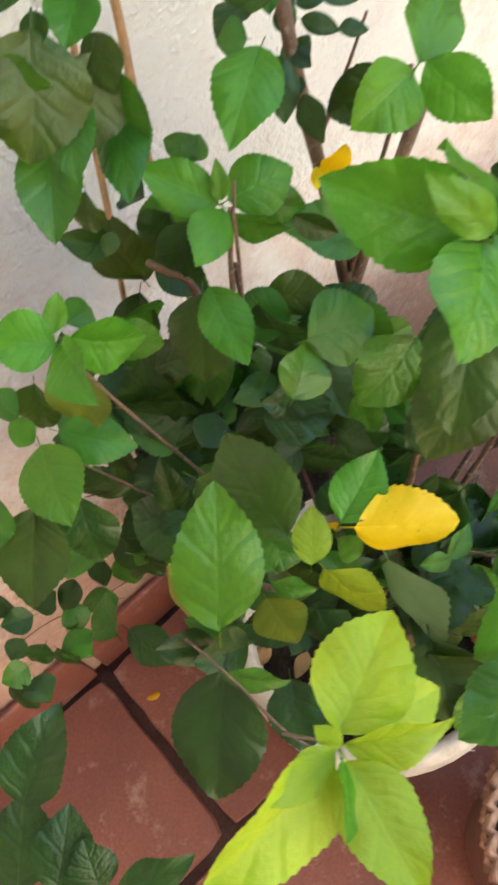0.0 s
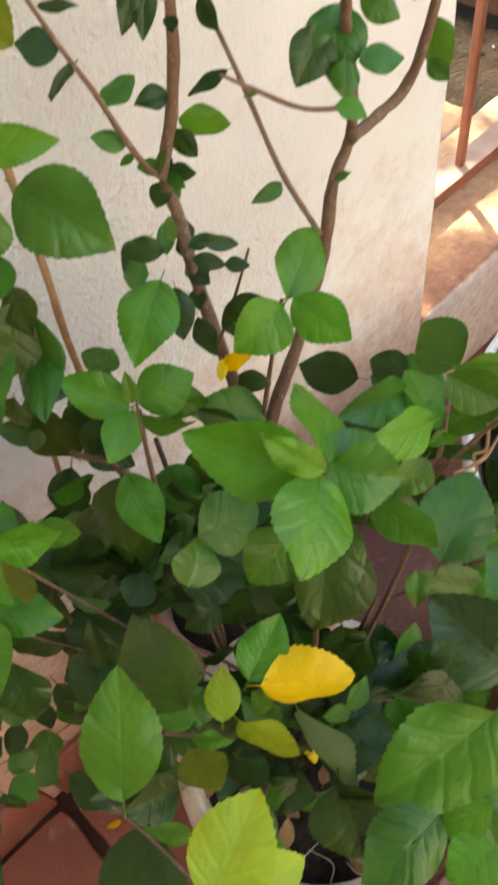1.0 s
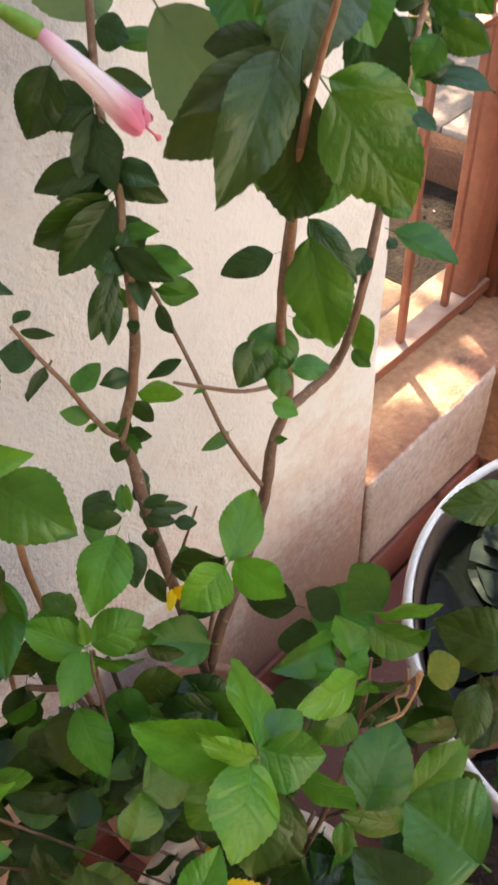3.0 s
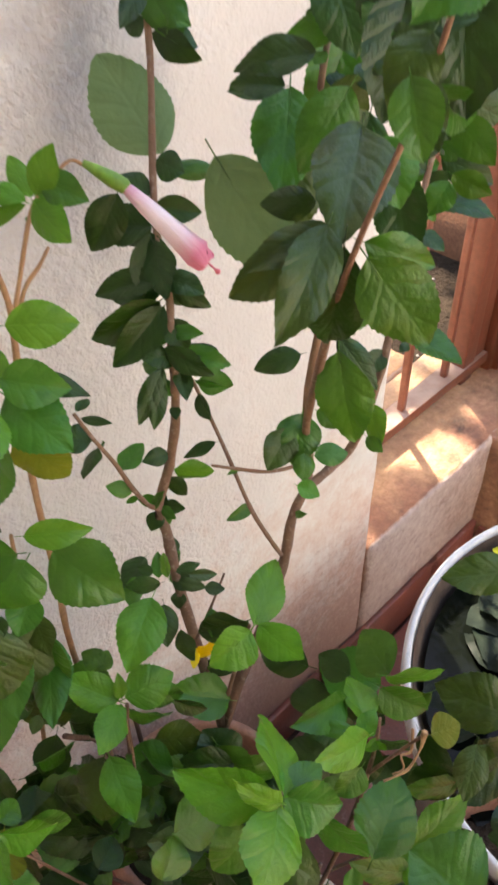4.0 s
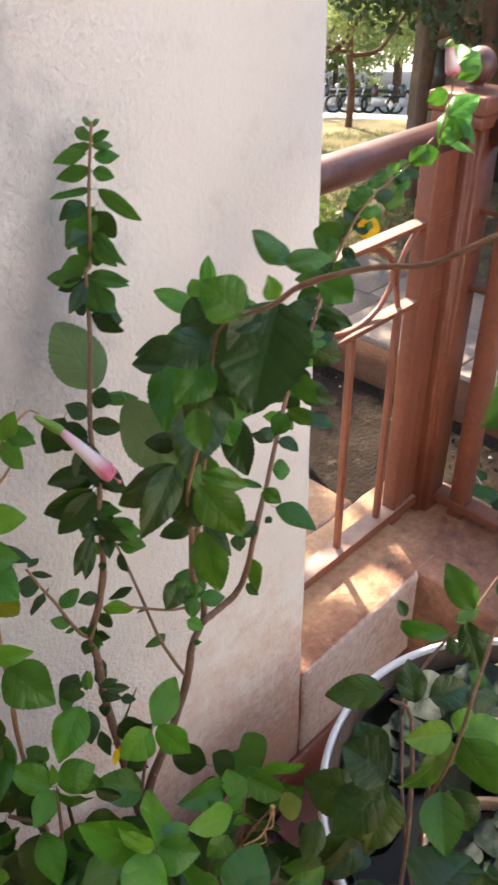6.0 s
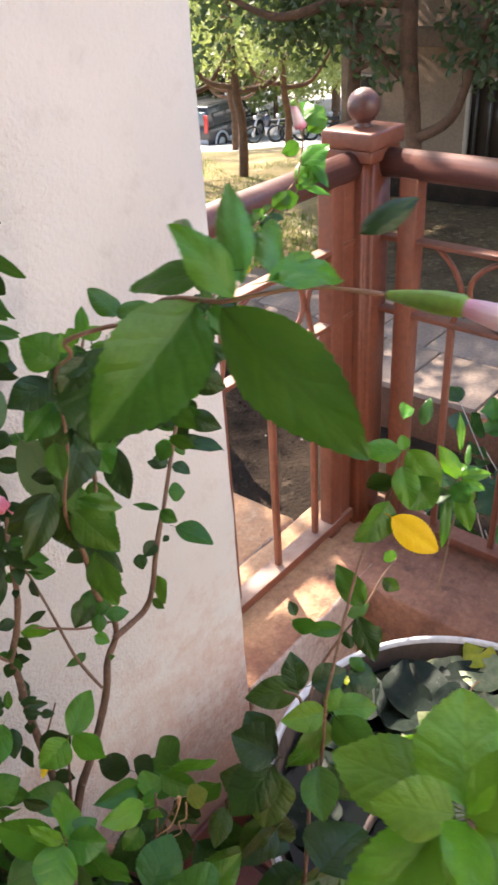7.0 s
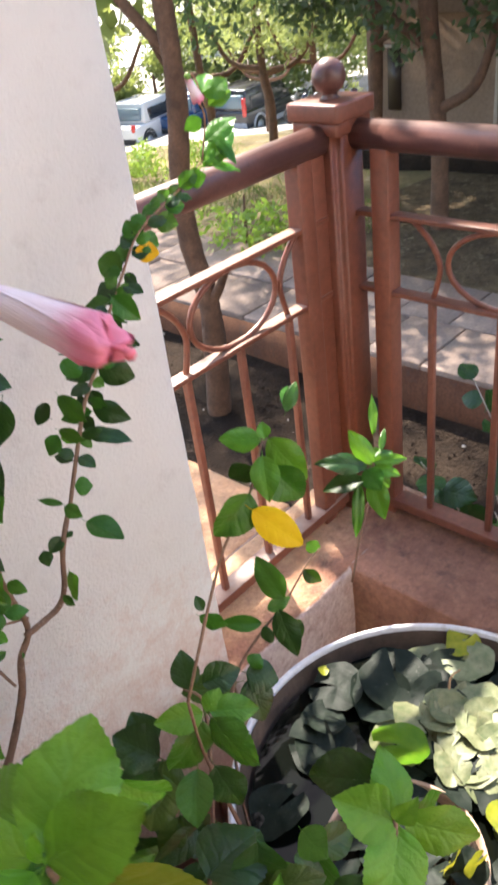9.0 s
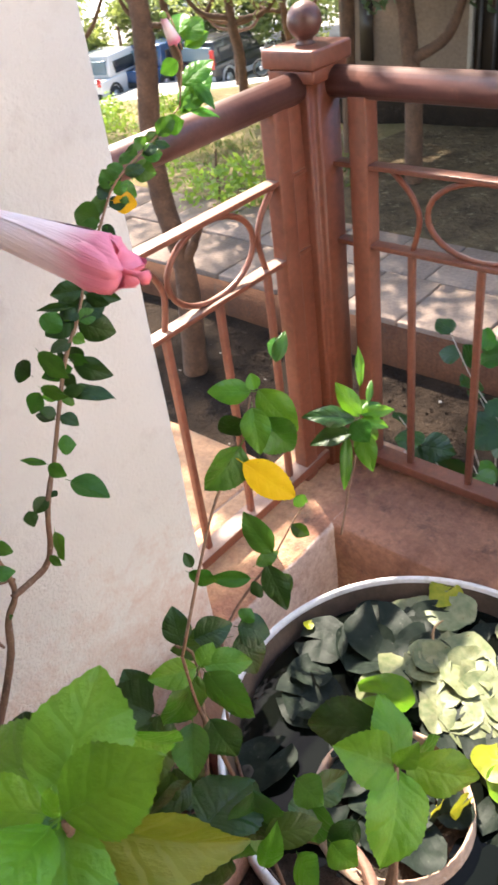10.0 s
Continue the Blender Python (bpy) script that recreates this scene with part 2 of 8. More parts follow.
def sunlit_tops(m, amount, tone):
    """Pale tone on the upward faces of a painted bar: sunlight and sheen put into the colour."""
    n, l = m.node_tree.nodes, m.node_tree.links
    b = n["Principled BSDF"]
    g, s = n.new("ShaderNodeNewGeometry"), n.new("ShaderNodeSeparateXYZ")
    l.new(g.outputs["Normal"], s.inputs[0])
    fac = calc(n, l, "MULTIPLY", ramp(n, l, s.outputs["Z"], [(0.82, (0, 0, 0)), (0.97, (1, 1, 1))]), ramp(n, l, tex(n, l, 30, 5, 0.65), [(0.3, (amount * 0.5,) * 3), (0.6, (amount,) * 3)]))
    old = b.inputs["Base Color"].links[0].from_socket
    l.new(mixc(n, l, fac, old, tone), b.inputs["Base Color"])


# sun and sheen on bar and handrail tops, painted as a pale tone
sunlit_tops(PAINT, 0.42, (0.62, 0.49, 0.39))
sunlit_tops(RAILPAINT, 0.45, (0.45, 0.36, 0.32))
SOIL = mottled("garden_soil", (0.014, 0.009, 0.006), (0.036, 0.024, 0.016), 4, 60, 0.95, 1.0, 0.02, spots=(0.058, 0.041, 0.028))
KERB = mottled("red_brown_kerb", (0.10, 0.046, 0.027), (0.165, 0.078, 0.045), 5, 80, 0.85, 0.6, 0.005, spots=(0.10, 0.06, 0.045))
LAWN = mottled("dry_lawn", (0.105, 0.085, 0.038), (0.26, 0.20, 0.098), 0.9, 30, 0.95, 1.0, 0.03, spots=(0.36, 0.30, 0.19))
PAVING = mottled("grey_paving", (0.20, 0.145, 0.115), (0.29, 0.22, 0.178), 2, 60, 0.85, 0.5, 0.005, vary=0.3)
HOUSEWALL = mottled("tan_house_paint", (0.145, 0.098, 0.069), (0.20, 0.137, 0.096), 1.5, 40, 0.85, 0.3, 0.004)
WHITEP = mottled("white_gloss_paint", (0.66, 0.64, 0.60), (0.78, 0.76, 0.72), 5, 90, 0.5, 0.1, 0.002)
for _m in (SOIL, KERB, LAWN, PAVING, GROUT, HOUSEWALL):      # dull ground
    _m.node_tree.nodes["Principled BSDF"].inputs["Specular IOR Level"].default_value = 0.12
# brown ground before the house, tree shade and sun dapples put into its tones
DAPPLED = mottled("dappled_brown_ground", (0.060, 0.040, 0.024), (0.17, 0.12, 0.066), 5, 26, 0.95, 1.0, 0.03, spots=(0.30, 0.235, 0.14))
DAPPLED.node_tree.nodes["Principled BSDF"].inputs["Specular IOR Level"].default_value = 0.12
CONC = mottled("pale_concrete", (0.30, 0.275, 0.24), (0.46, 0.42, 0.37), 0.5, 20, 0.9, 0.3, 0.01)

# ---------------------------------------------------------------- setting: wall, floor, ledge
LEDGE, LX = 0.345, 1.155          # ledge height, inner face of the far arm
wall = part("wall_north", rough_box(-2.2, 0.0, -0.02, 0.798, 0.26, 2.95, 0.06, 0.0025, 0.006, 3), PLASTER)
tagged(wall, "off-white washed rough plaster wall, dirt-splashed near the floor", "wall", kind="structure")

# behind the walker: unseen plain walls and an eave, added to block skylight
tagged(part("wall_west", box_bm(-2.2, -2.7, -0.02, -2.0, -0.003, 2.95, 0.004), PLASTER), "unseen off-white plaster wall added to hold back skylight", "wall", kind="structure")
tagged(part("wall_south", box_bm(-2.2, -2.9, -0.02, 1.6, -2.702, 2.95, 0.004), PLASTER), "unseen off-white plaster wall added to hold back skylight", "wall", kind="structure")
tagged(part("ceiling", box_bm(-2.3, -2.9, 2.952, 0.1, 0.3, 3.08, 0.004), PLASTER), "unseen off-white plaster eave added to hold back skylight", "ceiling", kind="structure")


def ledge_bm(x0, y0, x1, y1, seed):
    return rough_box(x0, y0, -0.5, x1, y1, LEDGE, 0.035, 0.0045, 0.011, seed)


tagged(part("ledge_north", ledge_bm(0.797, -0.004, 1.455, 0.236, 5), TERRA), "low weathered sandy-red cement ledge under the railing", "ledge", kind="structure")
tagged(part("ledge_outer", rough_box(0.797, 0.2385, -0.5, 1.248, 0.95, LEDGE - 0.004, 0.05, 0.004, 0.008, 8), TERRA), "low weathered cement ledge running out beyond the railing", "ledge", kind="structure")
tagged(part("ledge_east", rough_box(LX, -2.6, -0.5, 1.43, 0.02, LEDGE - 0.0006, 0.05, 0.0035, 0.006, 6), TERRA), "low red oxide cement ledge under the railing", "ledge", kind="structure")
skirt = thing("baseboard", "red tile skirting along the plaster wall and the ledge", "skirting", kind="structure")
floor = tagged(part("floor", box_bm(-2.3, -2.7, -0.12, 1.2, 0.02, -0.006), GROUT), "floor of worn red clay tiles with wide dark joints", "floor", kind="structure")

# ---------------------------------------------------------------- railing
RY, RX = 0.138, 1.372             # planes of the two arms
railing = thing("railing", "brown-red painted steel railing with rings on a cement ledge", "railing", at=pose(1.385, 0.14, LEDGE))


def rail_part(name, bm, mat, label=""):
    ob = part(name, bm, mat, railing, label)
    ob.matrix_parent_inverse = Matrix.Translation((-1.385, -0.14, -LEDGE))
    return ob


def bar(x0, y0, z0, x1, y1, z1, name, mat=None, bevel=0.002):
    return rail_part(name, box_bm(x0, y0, z0, x1, y1, z1, bevel), mat or PAINT)


PX, PY, PH = 1.358, 0.14, 0.044


def stepped_bm(h, cut, z0, z1, bev=0.0055):
    """An upright of plus-shaped section: a square whose corners step in."""
    bm = bmesh.new()
    k = h - cut
    ring = [(h, -k), (h, k), (k, k), (k, h), (-k, h), (-k, k), (-h, k), (-h, -k), (-k, -k), (-k, -h), (k, -h), (k, -k)]
    lo, hi = ([bm.verts.new((PX + x, PY + y, z)) for x, y in ring] for z in (z0, z1))
    bm.faces.new(lo[::-1])
    bm.faces.new(hi)
    for i in range(12):
        bm.faces.new((lo[i], lo[(i + 1) % 12], hi[(i + 1) % 12], hi[i]))
    bmesh.ops.bevel(bm, geom=[e for e in bm.edges if abs(e.verts[0].co.z - e.verts[1].co.z) > 0.1], offset=bev, segments=2, affect="EDGES", profile=0.6)
    return bm


rail_part("post", stepped_bm(PH, 0.013, LEDGE - 0.03, 1.195), PAINT, "stepped corner post")
rail_part("post_collar", box_bm(PX - 0.049, PY - 0.049, 1.160, PX + 0.049, PY + 0.049, 1.182, 0.004), PAINT)
rail_part("post_cap", box_bm(PX - 0.055, PY - 0.055, 1.182, PX + 0.055, PY + 0.055, 1.213, 0.005), PLAINPAINT)
BALL = [(0.0001, 0.0295 + 0.0295)] + [(0.0295 * math.sin(a), 0.0295 + 0.0295 * math.cos(a)) for a in (math.pi * k / 14 for k in range(1, 13))] + [(0.013, -0.002), (0.019, -0.006), (0.0001, -0.006)]
rail_part("ball_finial", lathe_bm(BALL, 28, (PX, PY, 1.218)), RAILPAINT, "dark brown ball")
rail_part("handrail", tube_bm([(0.70, RY, 1.153, 0.026), (1.0, RY, 1.153, 0.026), (PX - 0.03, RY, 1.153, 0.026)], 20), RAILPAINT, "round dark brown handrail")
rail_part("handrail", tube_bm([(RX, PY - 0.03, 1.153, 0.026), (RX, -1.0, 1.153, 0.026), (RX, -2.6, 1.153, 0.026)], 20), RAILPAINT, "round dark brown handrail")


def arm(along, n0, n1, first, step, count, axis):
    """Bars of one arm: axis 0 runs along x at RY, axis 1 along y at RX."""
    def bx(u0, w0, z0, u1, w1, z1, name):
        if axis == 0:
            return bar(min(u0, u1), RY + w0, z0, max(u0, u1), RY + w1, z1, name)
        return bar(RX + w0, min(u0, u1), z0, RX + w1, max(u0, u1), z1, name, PLAINPAINT)
    bx(n0, -0.021, 0.364, n1, 0.021, 0.386, "bottom_bar")
    bx(n0, -0.014, 0.867, n1, 0.013, 0.876, "middle_bar")
    bx(n0, -0.014, 1.013, n1, 0.013, 1.022, "top_bar")
    sgn = 1 if n1 > n0 else -1
    for k in range(count):
        u = first + sgn * step * k
        w = 0.0062
        bx(u - w, -w, 0.386, u + w, w, 0.866, "baluster")
        if k % 3 == 1:
            ring = [((u + 0.106 * math.cos(a)), 0.944 + 0.068 * math.sin(a)) for a in (2 * math.pi * i / 28 for i in range(28))]
            pts = [(p, RY, z, 0.0054) if axis == 0 else (RX, p, z, 0.0054) for p, z in ring]
            rail_part("ring", tube_bm(pts, 8, closed=True, up=(0, 1, 0.01) if axis == 0 else (1, 0, 0.01)), PAINT)
        else:
            side = (1 if k % 3 == 0 else -1) * sgn
            c = [(u, 0.87), (u + 0.010 * side, 0.905), (u + 0.014 * side, 0.940), (u - 0.006 * side, 0.980), (u - 0.044 * side, 1.016)]
            c = [(p, RY, z, 0.0054) if axis == 0 else (RX, p, z, 0.0054) for p, z in c]
            rail_part("curved_bar", tube_bm(smooth_path(c, 5), 8, up=(0, 1, 0.01) if axis == 0 else (1, 0, 0.01)), PAINT)


arm(0, 0.70, PX - PH + 0.004, 0.930, 0.132, 3, 0)
arm(1, PY - PH + 0.004, -2.6, -0.058, 0.136, 18, 1)
bar(RX - 0.019, 0.022, LEDGE - 0.02, RX + 0.019, 0.058, 1.135, "upright", PAINT, 0.003)
bar(1.272, RY - 0.011, LEDGE - 0.02, 1.320, RY + 0.011, 1.135, "web", PAINT, 0.003)
bar(1.236, RY - 0.016, LEDGE - 0.02, 1.275, RY + 0.016, 1.135, "upright", PAINT, 0.003)

# ---------------------------------------------------------------- garden beyond
def ground_z(x, y):
    d = math.hypot(x, y)
    z = -0.42 if x < 2.8 else -0.235
    if x > 3.4:
        z -= 0.05 * min(1, (x - 3.4) / 2.5)
    if d > 6:
        z -= 0.14 * (min(d, 12) - 6) + 0.20 * (min(max(d, 12), 32) - 12)
    return z


def ground_bm():
    bm = bmesh.new()
    xs = [-400, -120, -40, -12, -4, -1, 0.5, 1.3] + [1.3 + 0.25 * k for k in range(1, 6)] + [2.79, 2.81, 3.0] + [3.25 + 0.5 * k for k in range(22)] + [16, 19, 24, 32, 60, 150, 500]
    ys = [-400, -120, -40, -15] + [-8 + 0.5 * k for k in range(44)] + [15, 17, 20, 26, 40, 80, 200, 500]
    rows = [[bm.verts.new((x, y, ground_z(x, y) + 0.03 * noise.noise((x * 2.1, y * 2.1, 0)))) for y in ys] for x in xs]
    for i in range(len(xs) - 1):
        for j in range(len(ys) - 1):
            f = bm.faces.new((rows[i][j], rows[i + 1][j], rows[i + 1][j + 1], rows[i][j + 1]))
            f.material_index = 0 if xs[i] < 2.8 else 3 if xs[i] < 5.9 and ys[j] < 2.4 else (1 if math.hypot(xs[i], ys[j]) < 12.5 else 2)
    return bm


tagged(part("ground", ground_bm(), [SOIL, LAWN, CONC, DAPPLED]), "bare garden soil, dry lawn and pale parking yard", "ground", kind="structure")
path = tagged(part("pavement", box_bm(2.79, -6, -0.6, 3.62, 14, -0.215), KERB), "grey slab garden path with a raised kerb edge", "path", kind="structure")

# house across the lawn
HX = 5.9
house = thing("house", "single-storey tan house with a white-framed barred window", "house", at=pose(HX, 0, -0.6))


def house_part(name, bm, mat, label="", parent=None):
    ob = part(name, bm, mat, parent or house, label)
    if parent is None:
        ob.matrix_parent_inverse = house.matrix_world.inverted()
    return ob


house.matrix_world = pose(HX, 0, -0.6)
house_part("wall", box_bm(HX, -7, -1.4, HX + 4, 3.3, 2.6), HOUSEWALL)
house_part("roof", box_bm(HX - 1.0, -7.3, 2.6, HX + 4.3, 4.0, 2.75, 0.01), HOUSEWALL)


# ---------------------------------------------------------------- leaves and bark
def leaf_mat(name, base, base2, shine=0.42, through=(0.25, 0.5, 0.03), amount=0.3, spots=None, ribs=0.09, gloss=0.4):
    m, n, l, b = mat_base(name, shine)
    b.inputs["Specular IOR Level"].default_value = gloss
    uv = n.new("ShaderNodeUVMap")
    s = n.new("ShaderNodeSeparateXYZ")
    l.new(uv.outputs[0], s.inputs[0])
    u = calc(n, l, "ABSOLUTE", calc(n, l, "MULTIPLY_ADD", s.outputs[0], 2.0, -1.0))
    bent = calc(n, l, "MULTIPLY_ADD", calc(n, l, "POWER", u, 0.8), -0.26, s.outputs[1])
    bent = calc(n, l, "MULTIPLY_ADD", tex(n, l, 3.0, 2, 0.5), 0.14, bent)
    dist = calc(n, l, "ABSOLUTE", calc(n, l, "SUBTRACT", calc(n, l, "FRACT", calc(n, l, "MULTIPLY", bent, 5.0)), 0.5))
    vein = ramp(n, l, dist, [(0.0, (1, 1, 1)), (0.12, (0, 0, 0))])
    mid = ramp(n, l, u, [(0.015, (1, 1, 1)), (0.09, (0, 0, 0))])
    veins = calc(n, l, "MAXIMUM", calc(n, l, "MULTIPLY", vein, 0.35), mid)
    f1 = tex(n, l, 2.2, 5, 0.6, kind="Object")
    col = ramp(n, l, f1, [(0.3, base), (0.7, base2)])
    if spots:
        col = mixc(n, l, ramp(n, l, tex(n, l, 9, 3, 0.5), [(0.68, (0, 0, 0)), (0.72, (1, 1, 1))]), col, spots)
    light = tuple(min(1, c * 1.35 + 0.012) for c in base2)
    col = mixc(n, l, calc(n, l, "MULTIPLY", veins, ribs), col, light)
    o = n.new("ShaderNodeObjectInfo")
    hs = n.new("ShaderNodeHueSaturation")
    l.new(calc(n, l, "MULTIPLY_ADD", o.outputs["Random"], 0.026, 0.486), hs.inputs["Hue"])
    r2 = calc(n, l, "FRACT", calc(n, l, "MULTIPLY", o.outputs["Random"], 17.3))
    l.new(calc(n, l, "MULTIPLY_ADD", r2, 0.34, 0.87), hs.inputs["Value"])
    l.new(col, hs.inputs["Color"])
    l.new(hs.outputs[0], b.inputs["Base Color"])
    quilt = calc(n, l, "MULTIPLY_ADD", calc(n, l, "MINIMUM", dist, 0.22), 1.6, calc(n, l, "MULTIPLY", mid, -0.4))
    relief(n, l, b, calc(n, l, "MULTIPLY_ADD", tex(n, l, 14, 3, 0.5), 0.35, quilt), ribs * 1.7, 0.035)
    t = n.new("ShaderNodeBsdfTranslucent")
    l.new(mixc(n, l, 0.5, hs.outputs[0], through), t.inputs[0])
    mx = n.new("ShaderNodeMixShader")
    mx.inputs[0].default_value = amount
    l.new(b.outputs[0], mx.inputs[1])
    l.new(t.outputs[0], mx.inputs[2])
    l.new(mx.outputs[0], n["Material Output"].inputs["Surface"])
    return m


LEAFM = {
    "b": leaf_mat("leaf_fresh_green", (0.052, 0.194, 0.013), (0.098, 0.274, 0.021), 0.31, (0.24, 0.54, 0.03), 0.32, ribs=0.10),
    # brighter copy of fresh green, sunlight on the near rosettes put into it
    "n": leaf_mat("leaf_sunlit_green", (0.078, 0.235, 0.015), (0.135, 0.325, 0.024), 0.33, (0.32, 0.60, 0.04), 0.35, ribs=0.09),
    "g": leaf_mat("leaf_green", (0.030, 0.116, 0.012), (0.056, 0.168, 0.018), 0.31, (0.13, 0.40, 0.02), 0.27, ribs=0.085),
    # d and o: older greens, deep shade inside the shrubs darkened into them
    "d": leaf_mat("leaf_shaded_green", (0.010, 0.038, 0.006), (0.022, 0.070, 0.009), 0.34, (0.10, 0.22, 0.016), 0.18),
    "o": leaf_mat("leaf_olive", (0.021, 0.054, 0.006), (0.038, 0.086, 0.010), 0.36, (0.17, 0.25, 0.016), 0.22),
    "p": leaf_mat("leaf_pale_underside", (0.13, 0.24, 0.10), (0.18, 0.30, 0.13), 0.6, (0.3, 0.48, 0.12), 0.28),
    "l": leaf_mat("leaf_lime", (0.21, 0.34, 0.014), (0.31, 0.42, 0.022), 0.46, (0.60, 0.74, 0.04), 0.32, ribs=0.10),
    "y": leaf_mat("leaf_yellow", (0.78, 0.49, 0.008), (0.84, 0.58, 0.012), 0.45, (0.88, 0.6, 0.02), 0.3, spots=(0.45, 0.25, 0.02), ribs=0.04),
    "y2": leaf_mat("leaf_yellowing", (0.088, 0.155, 0.012), (0.155, 0.188, 0.018), 0.45, (0.5, 0.46, 0.03), 0.34),
}


def bark_mat():
    """Grey-brown old wood near the foot, tan young wood above, in streaks with pale specks."""
    m, n, l, b = mat_base("brown_bark", 0.75)
    c = n.new("ShaderNodeTexCoord")
    s = n.new("ShaderNodeSeparateXYZ")
    l.new(c.outputs["Object"], s.inputs[0])
    f1, f2 = tex(n, l, 40, 6, 0.65), tex(n, l, 260, 3, 0.6)
    age = calc(n, l, "MULTIPLY_ADD", calc(n, l, "SUBTRACT", f1, 0.5), 0.5, s.outputs["Z"])
    col = ramp(n, l, calc(n, l, "MULTIPLY_ADD", age, 2.2, -1.65), [(0.0, (0.095, 0.055, 0.038)), (0.35, (0.18, 0.103, 0.064)), (0.9, (0.25, 0.145, 0.085))])
    col = mixc(n, l, ramp(n, l, f2, [(0.58, (0, 0, 0)), (0.7, (0.5, 0.5, 0.5))]), col, (0.42, 0.32, 0.25))
    l.new(col, b.inputs["Base Color"])
    relief(n, l, b, calc(n, l, "ADD", f1, f2), 0.8, 0.002)
    return m


BARK = bark_mat()
TWIG = mottled("tan_twig", (0.30, 0.165, 0.08), (0.42, 0.255, 0.13), 30, 300, 0.7, 0.6, 0.002)


LEAF_EDGE = [(0.0, 0.02), (0.05, 0.32), (0.13, 0.63), (0.24, 0.88), (0.37, 1.0), (0.50, 0.98), (0.63, 0.86), (0.75, 0.65), (0.86, 0.39), (0.94, 0.17), (1.0, 0.0)]


def leaf_mesh(k, teeth=11, open_=1.0):
    """A unit leaf along +y: egg-shaped, pointed, with a toothed edge, folded at the midrib, quilted and drooping; several variants."""
    rng = random.Random(100 + k)
    fold, curl, wave, twist = rng.uniform(0.10, 0.42), rng.uniform(-0.62, -0.04), rng.uniform(0.012, 0.045), rng.uniform(-0.14, 0.14)
    full, arch, sway, phase = rng.uniform(0.0, 0.28), rng.uniform(0.1, 0.55), rng.uniform(-0.06, 0.06), rng.uniform(0, 6.3)
    fold, twist, curl, full = fold * open_, twist * open_, curl * open_, full + (1 - open_) * 0.6
    ev, ew = [p[0] for p in LEAF_EDGE], [p[1] for p in LEAF_EDGE]
    bm = bmesh.new()
    uvl = bm.loops.layers.uv.new("UVMap")
    steps = [(0.0, 0.0), (0.05, 0.0), (0.12, 0.0)]
    for i in range(teeth):
        v0, v1 = 0.19 + 0.78 * i / teeth, 0.19 + 0.78 * (i + 1) / teeth
        steps += [(v0, 0.0), (v0 + 0.62 * (v1 - v0), 0.045)]
    steps += [(0.985, 0.0), (1.0, 0.0)]
    grid = []
    for v, tooth in steps:
        e = float(np.interp(v, ev, ew))
        e = e + (math.sin(math.pi * min(1.0, v) ** 0.9) ** 0.62 * 0.98 - e) * full if 0 < v < 1 else e
        half = max(0.5 * e, 0.004)
        row = []
        for j in (-1.0, -0.66, -0.33, 0.0, 0.33, 0.66, 1.0):
            out = half * j * (1 + (tooth if abs(j) == 1 else 0.0))
            vein = math.cos(2 * math.pi * 5 * (v - 0.26 * abs(j))) * 0.010 * math.sin(math.pi * abs(j)) * min(1.0, 4 * v * (1 - v))
            z = fold * abs(out) - arch * out * out * 1.7 + curl * max(0.0, v - 0.25) ** 2 - 0.10 * (v - 0.3) ** 2 + vein
            z += wave * math.sin(v * 11 + j * 1.5 + phase) * abs(j) ** 2 + twist * out * v - (0.016 if j == 0 else 0.0)
            row.append((bm.verts.new((out + sway * math.sin(v * 2.6) * v, v + (0.012 if tooth and abs(j) == 1 else 0.0), z)), (0.5 + 0.5 * j, v)))
        grid.append(row)
    for a, b_ in zip(grid, grid[1:]):
        for j in range(6):
            q = (a[j], a[j + 1], b_[j + 1], b_[j])
            f = bm.faces.new([w[0] for w in q])
            for lp, w in zip(f.loops, q):
                lp[uvl].uv = w[1]
    tube_bm([(0, -0.14, -0.03, 0.011), (0, 0.0, -0.018, 0.011), (0, 0.4, -0.022, 0.005)], 4, bm)
    return bm


LEAVES = {}
for _key, _mt in LEAFM.items():
    LEAVES[_key] = [mesh_of(leaf_mesh(k, open_=0.25 if _key in ("y", "p") else 1.0), "leaf", _mt) for k in range(12)]

_lrng = random.Random(77)


def leaves(plant, tone, rows):
    """One object a leaf; rows: base x, y, z, tip x, y, z, width."""
    for bx, by, bz, tx, ty, tz, w in rows:
        base, tip = Vector((bx, by, bz)), Vector((tx, ty, tz))
        ax = tip - base
        ln = max(ax.length, 0.004)
        ax.normalize()
        up = Vector((-0.42 + _lrng.uniform(-0.3, 0.3), -0.52 + _lrng.uniform(-0.3, 0.3), 0.66))
        if ax.z < -0.35:
            up = Vector((-0.66, -0.60, 0.25)) + Vector((_lrng.uniform(-0.2, 0.2), _lrng.uniform(-0.2, 0.2), 0))
        nz = (up - ax * up.dot(ax))
        nz = nz.normalized() if nz.length > 0.05 else ax.orthogonal().normalized()
        nz = Matrix.Rotation(_lrng.gauss(0, 0.17), 3, ax) @ nz
        nx = ax.cross(nz)
        m = Matrix((nx, ax, nz)).transposed().to_4x4()
        ob = new("leaf", _lrng.choice(LEAVES[tone]))
        ob.parent = plant
        ob.matrix_basis = plant.matrix_world.inverted() @ (Matrix.Translation(base) @ m @ Matrix.Diagonal((w * 1.12, ln * 1.06, (w + ln) * 0.5, 1)))


def stem(plant, rows, mat=None, name="stem"):
    pts = smooth_path(rows, 4)
    ob = part(name, tube_bm(pts, 7, knots=0.10, seed=len(rows)), mat or BARK, plant)
    ob.matrix_parent_inverse = plant.matrix_world.inverted()
    return ob


def shrub(x, y, z, label):
    ob = thing("potted_shrub", label, "shrub", group="flowering shrubs in pots")
    ob.matrix_world = pose(x, y, z)
    return ob


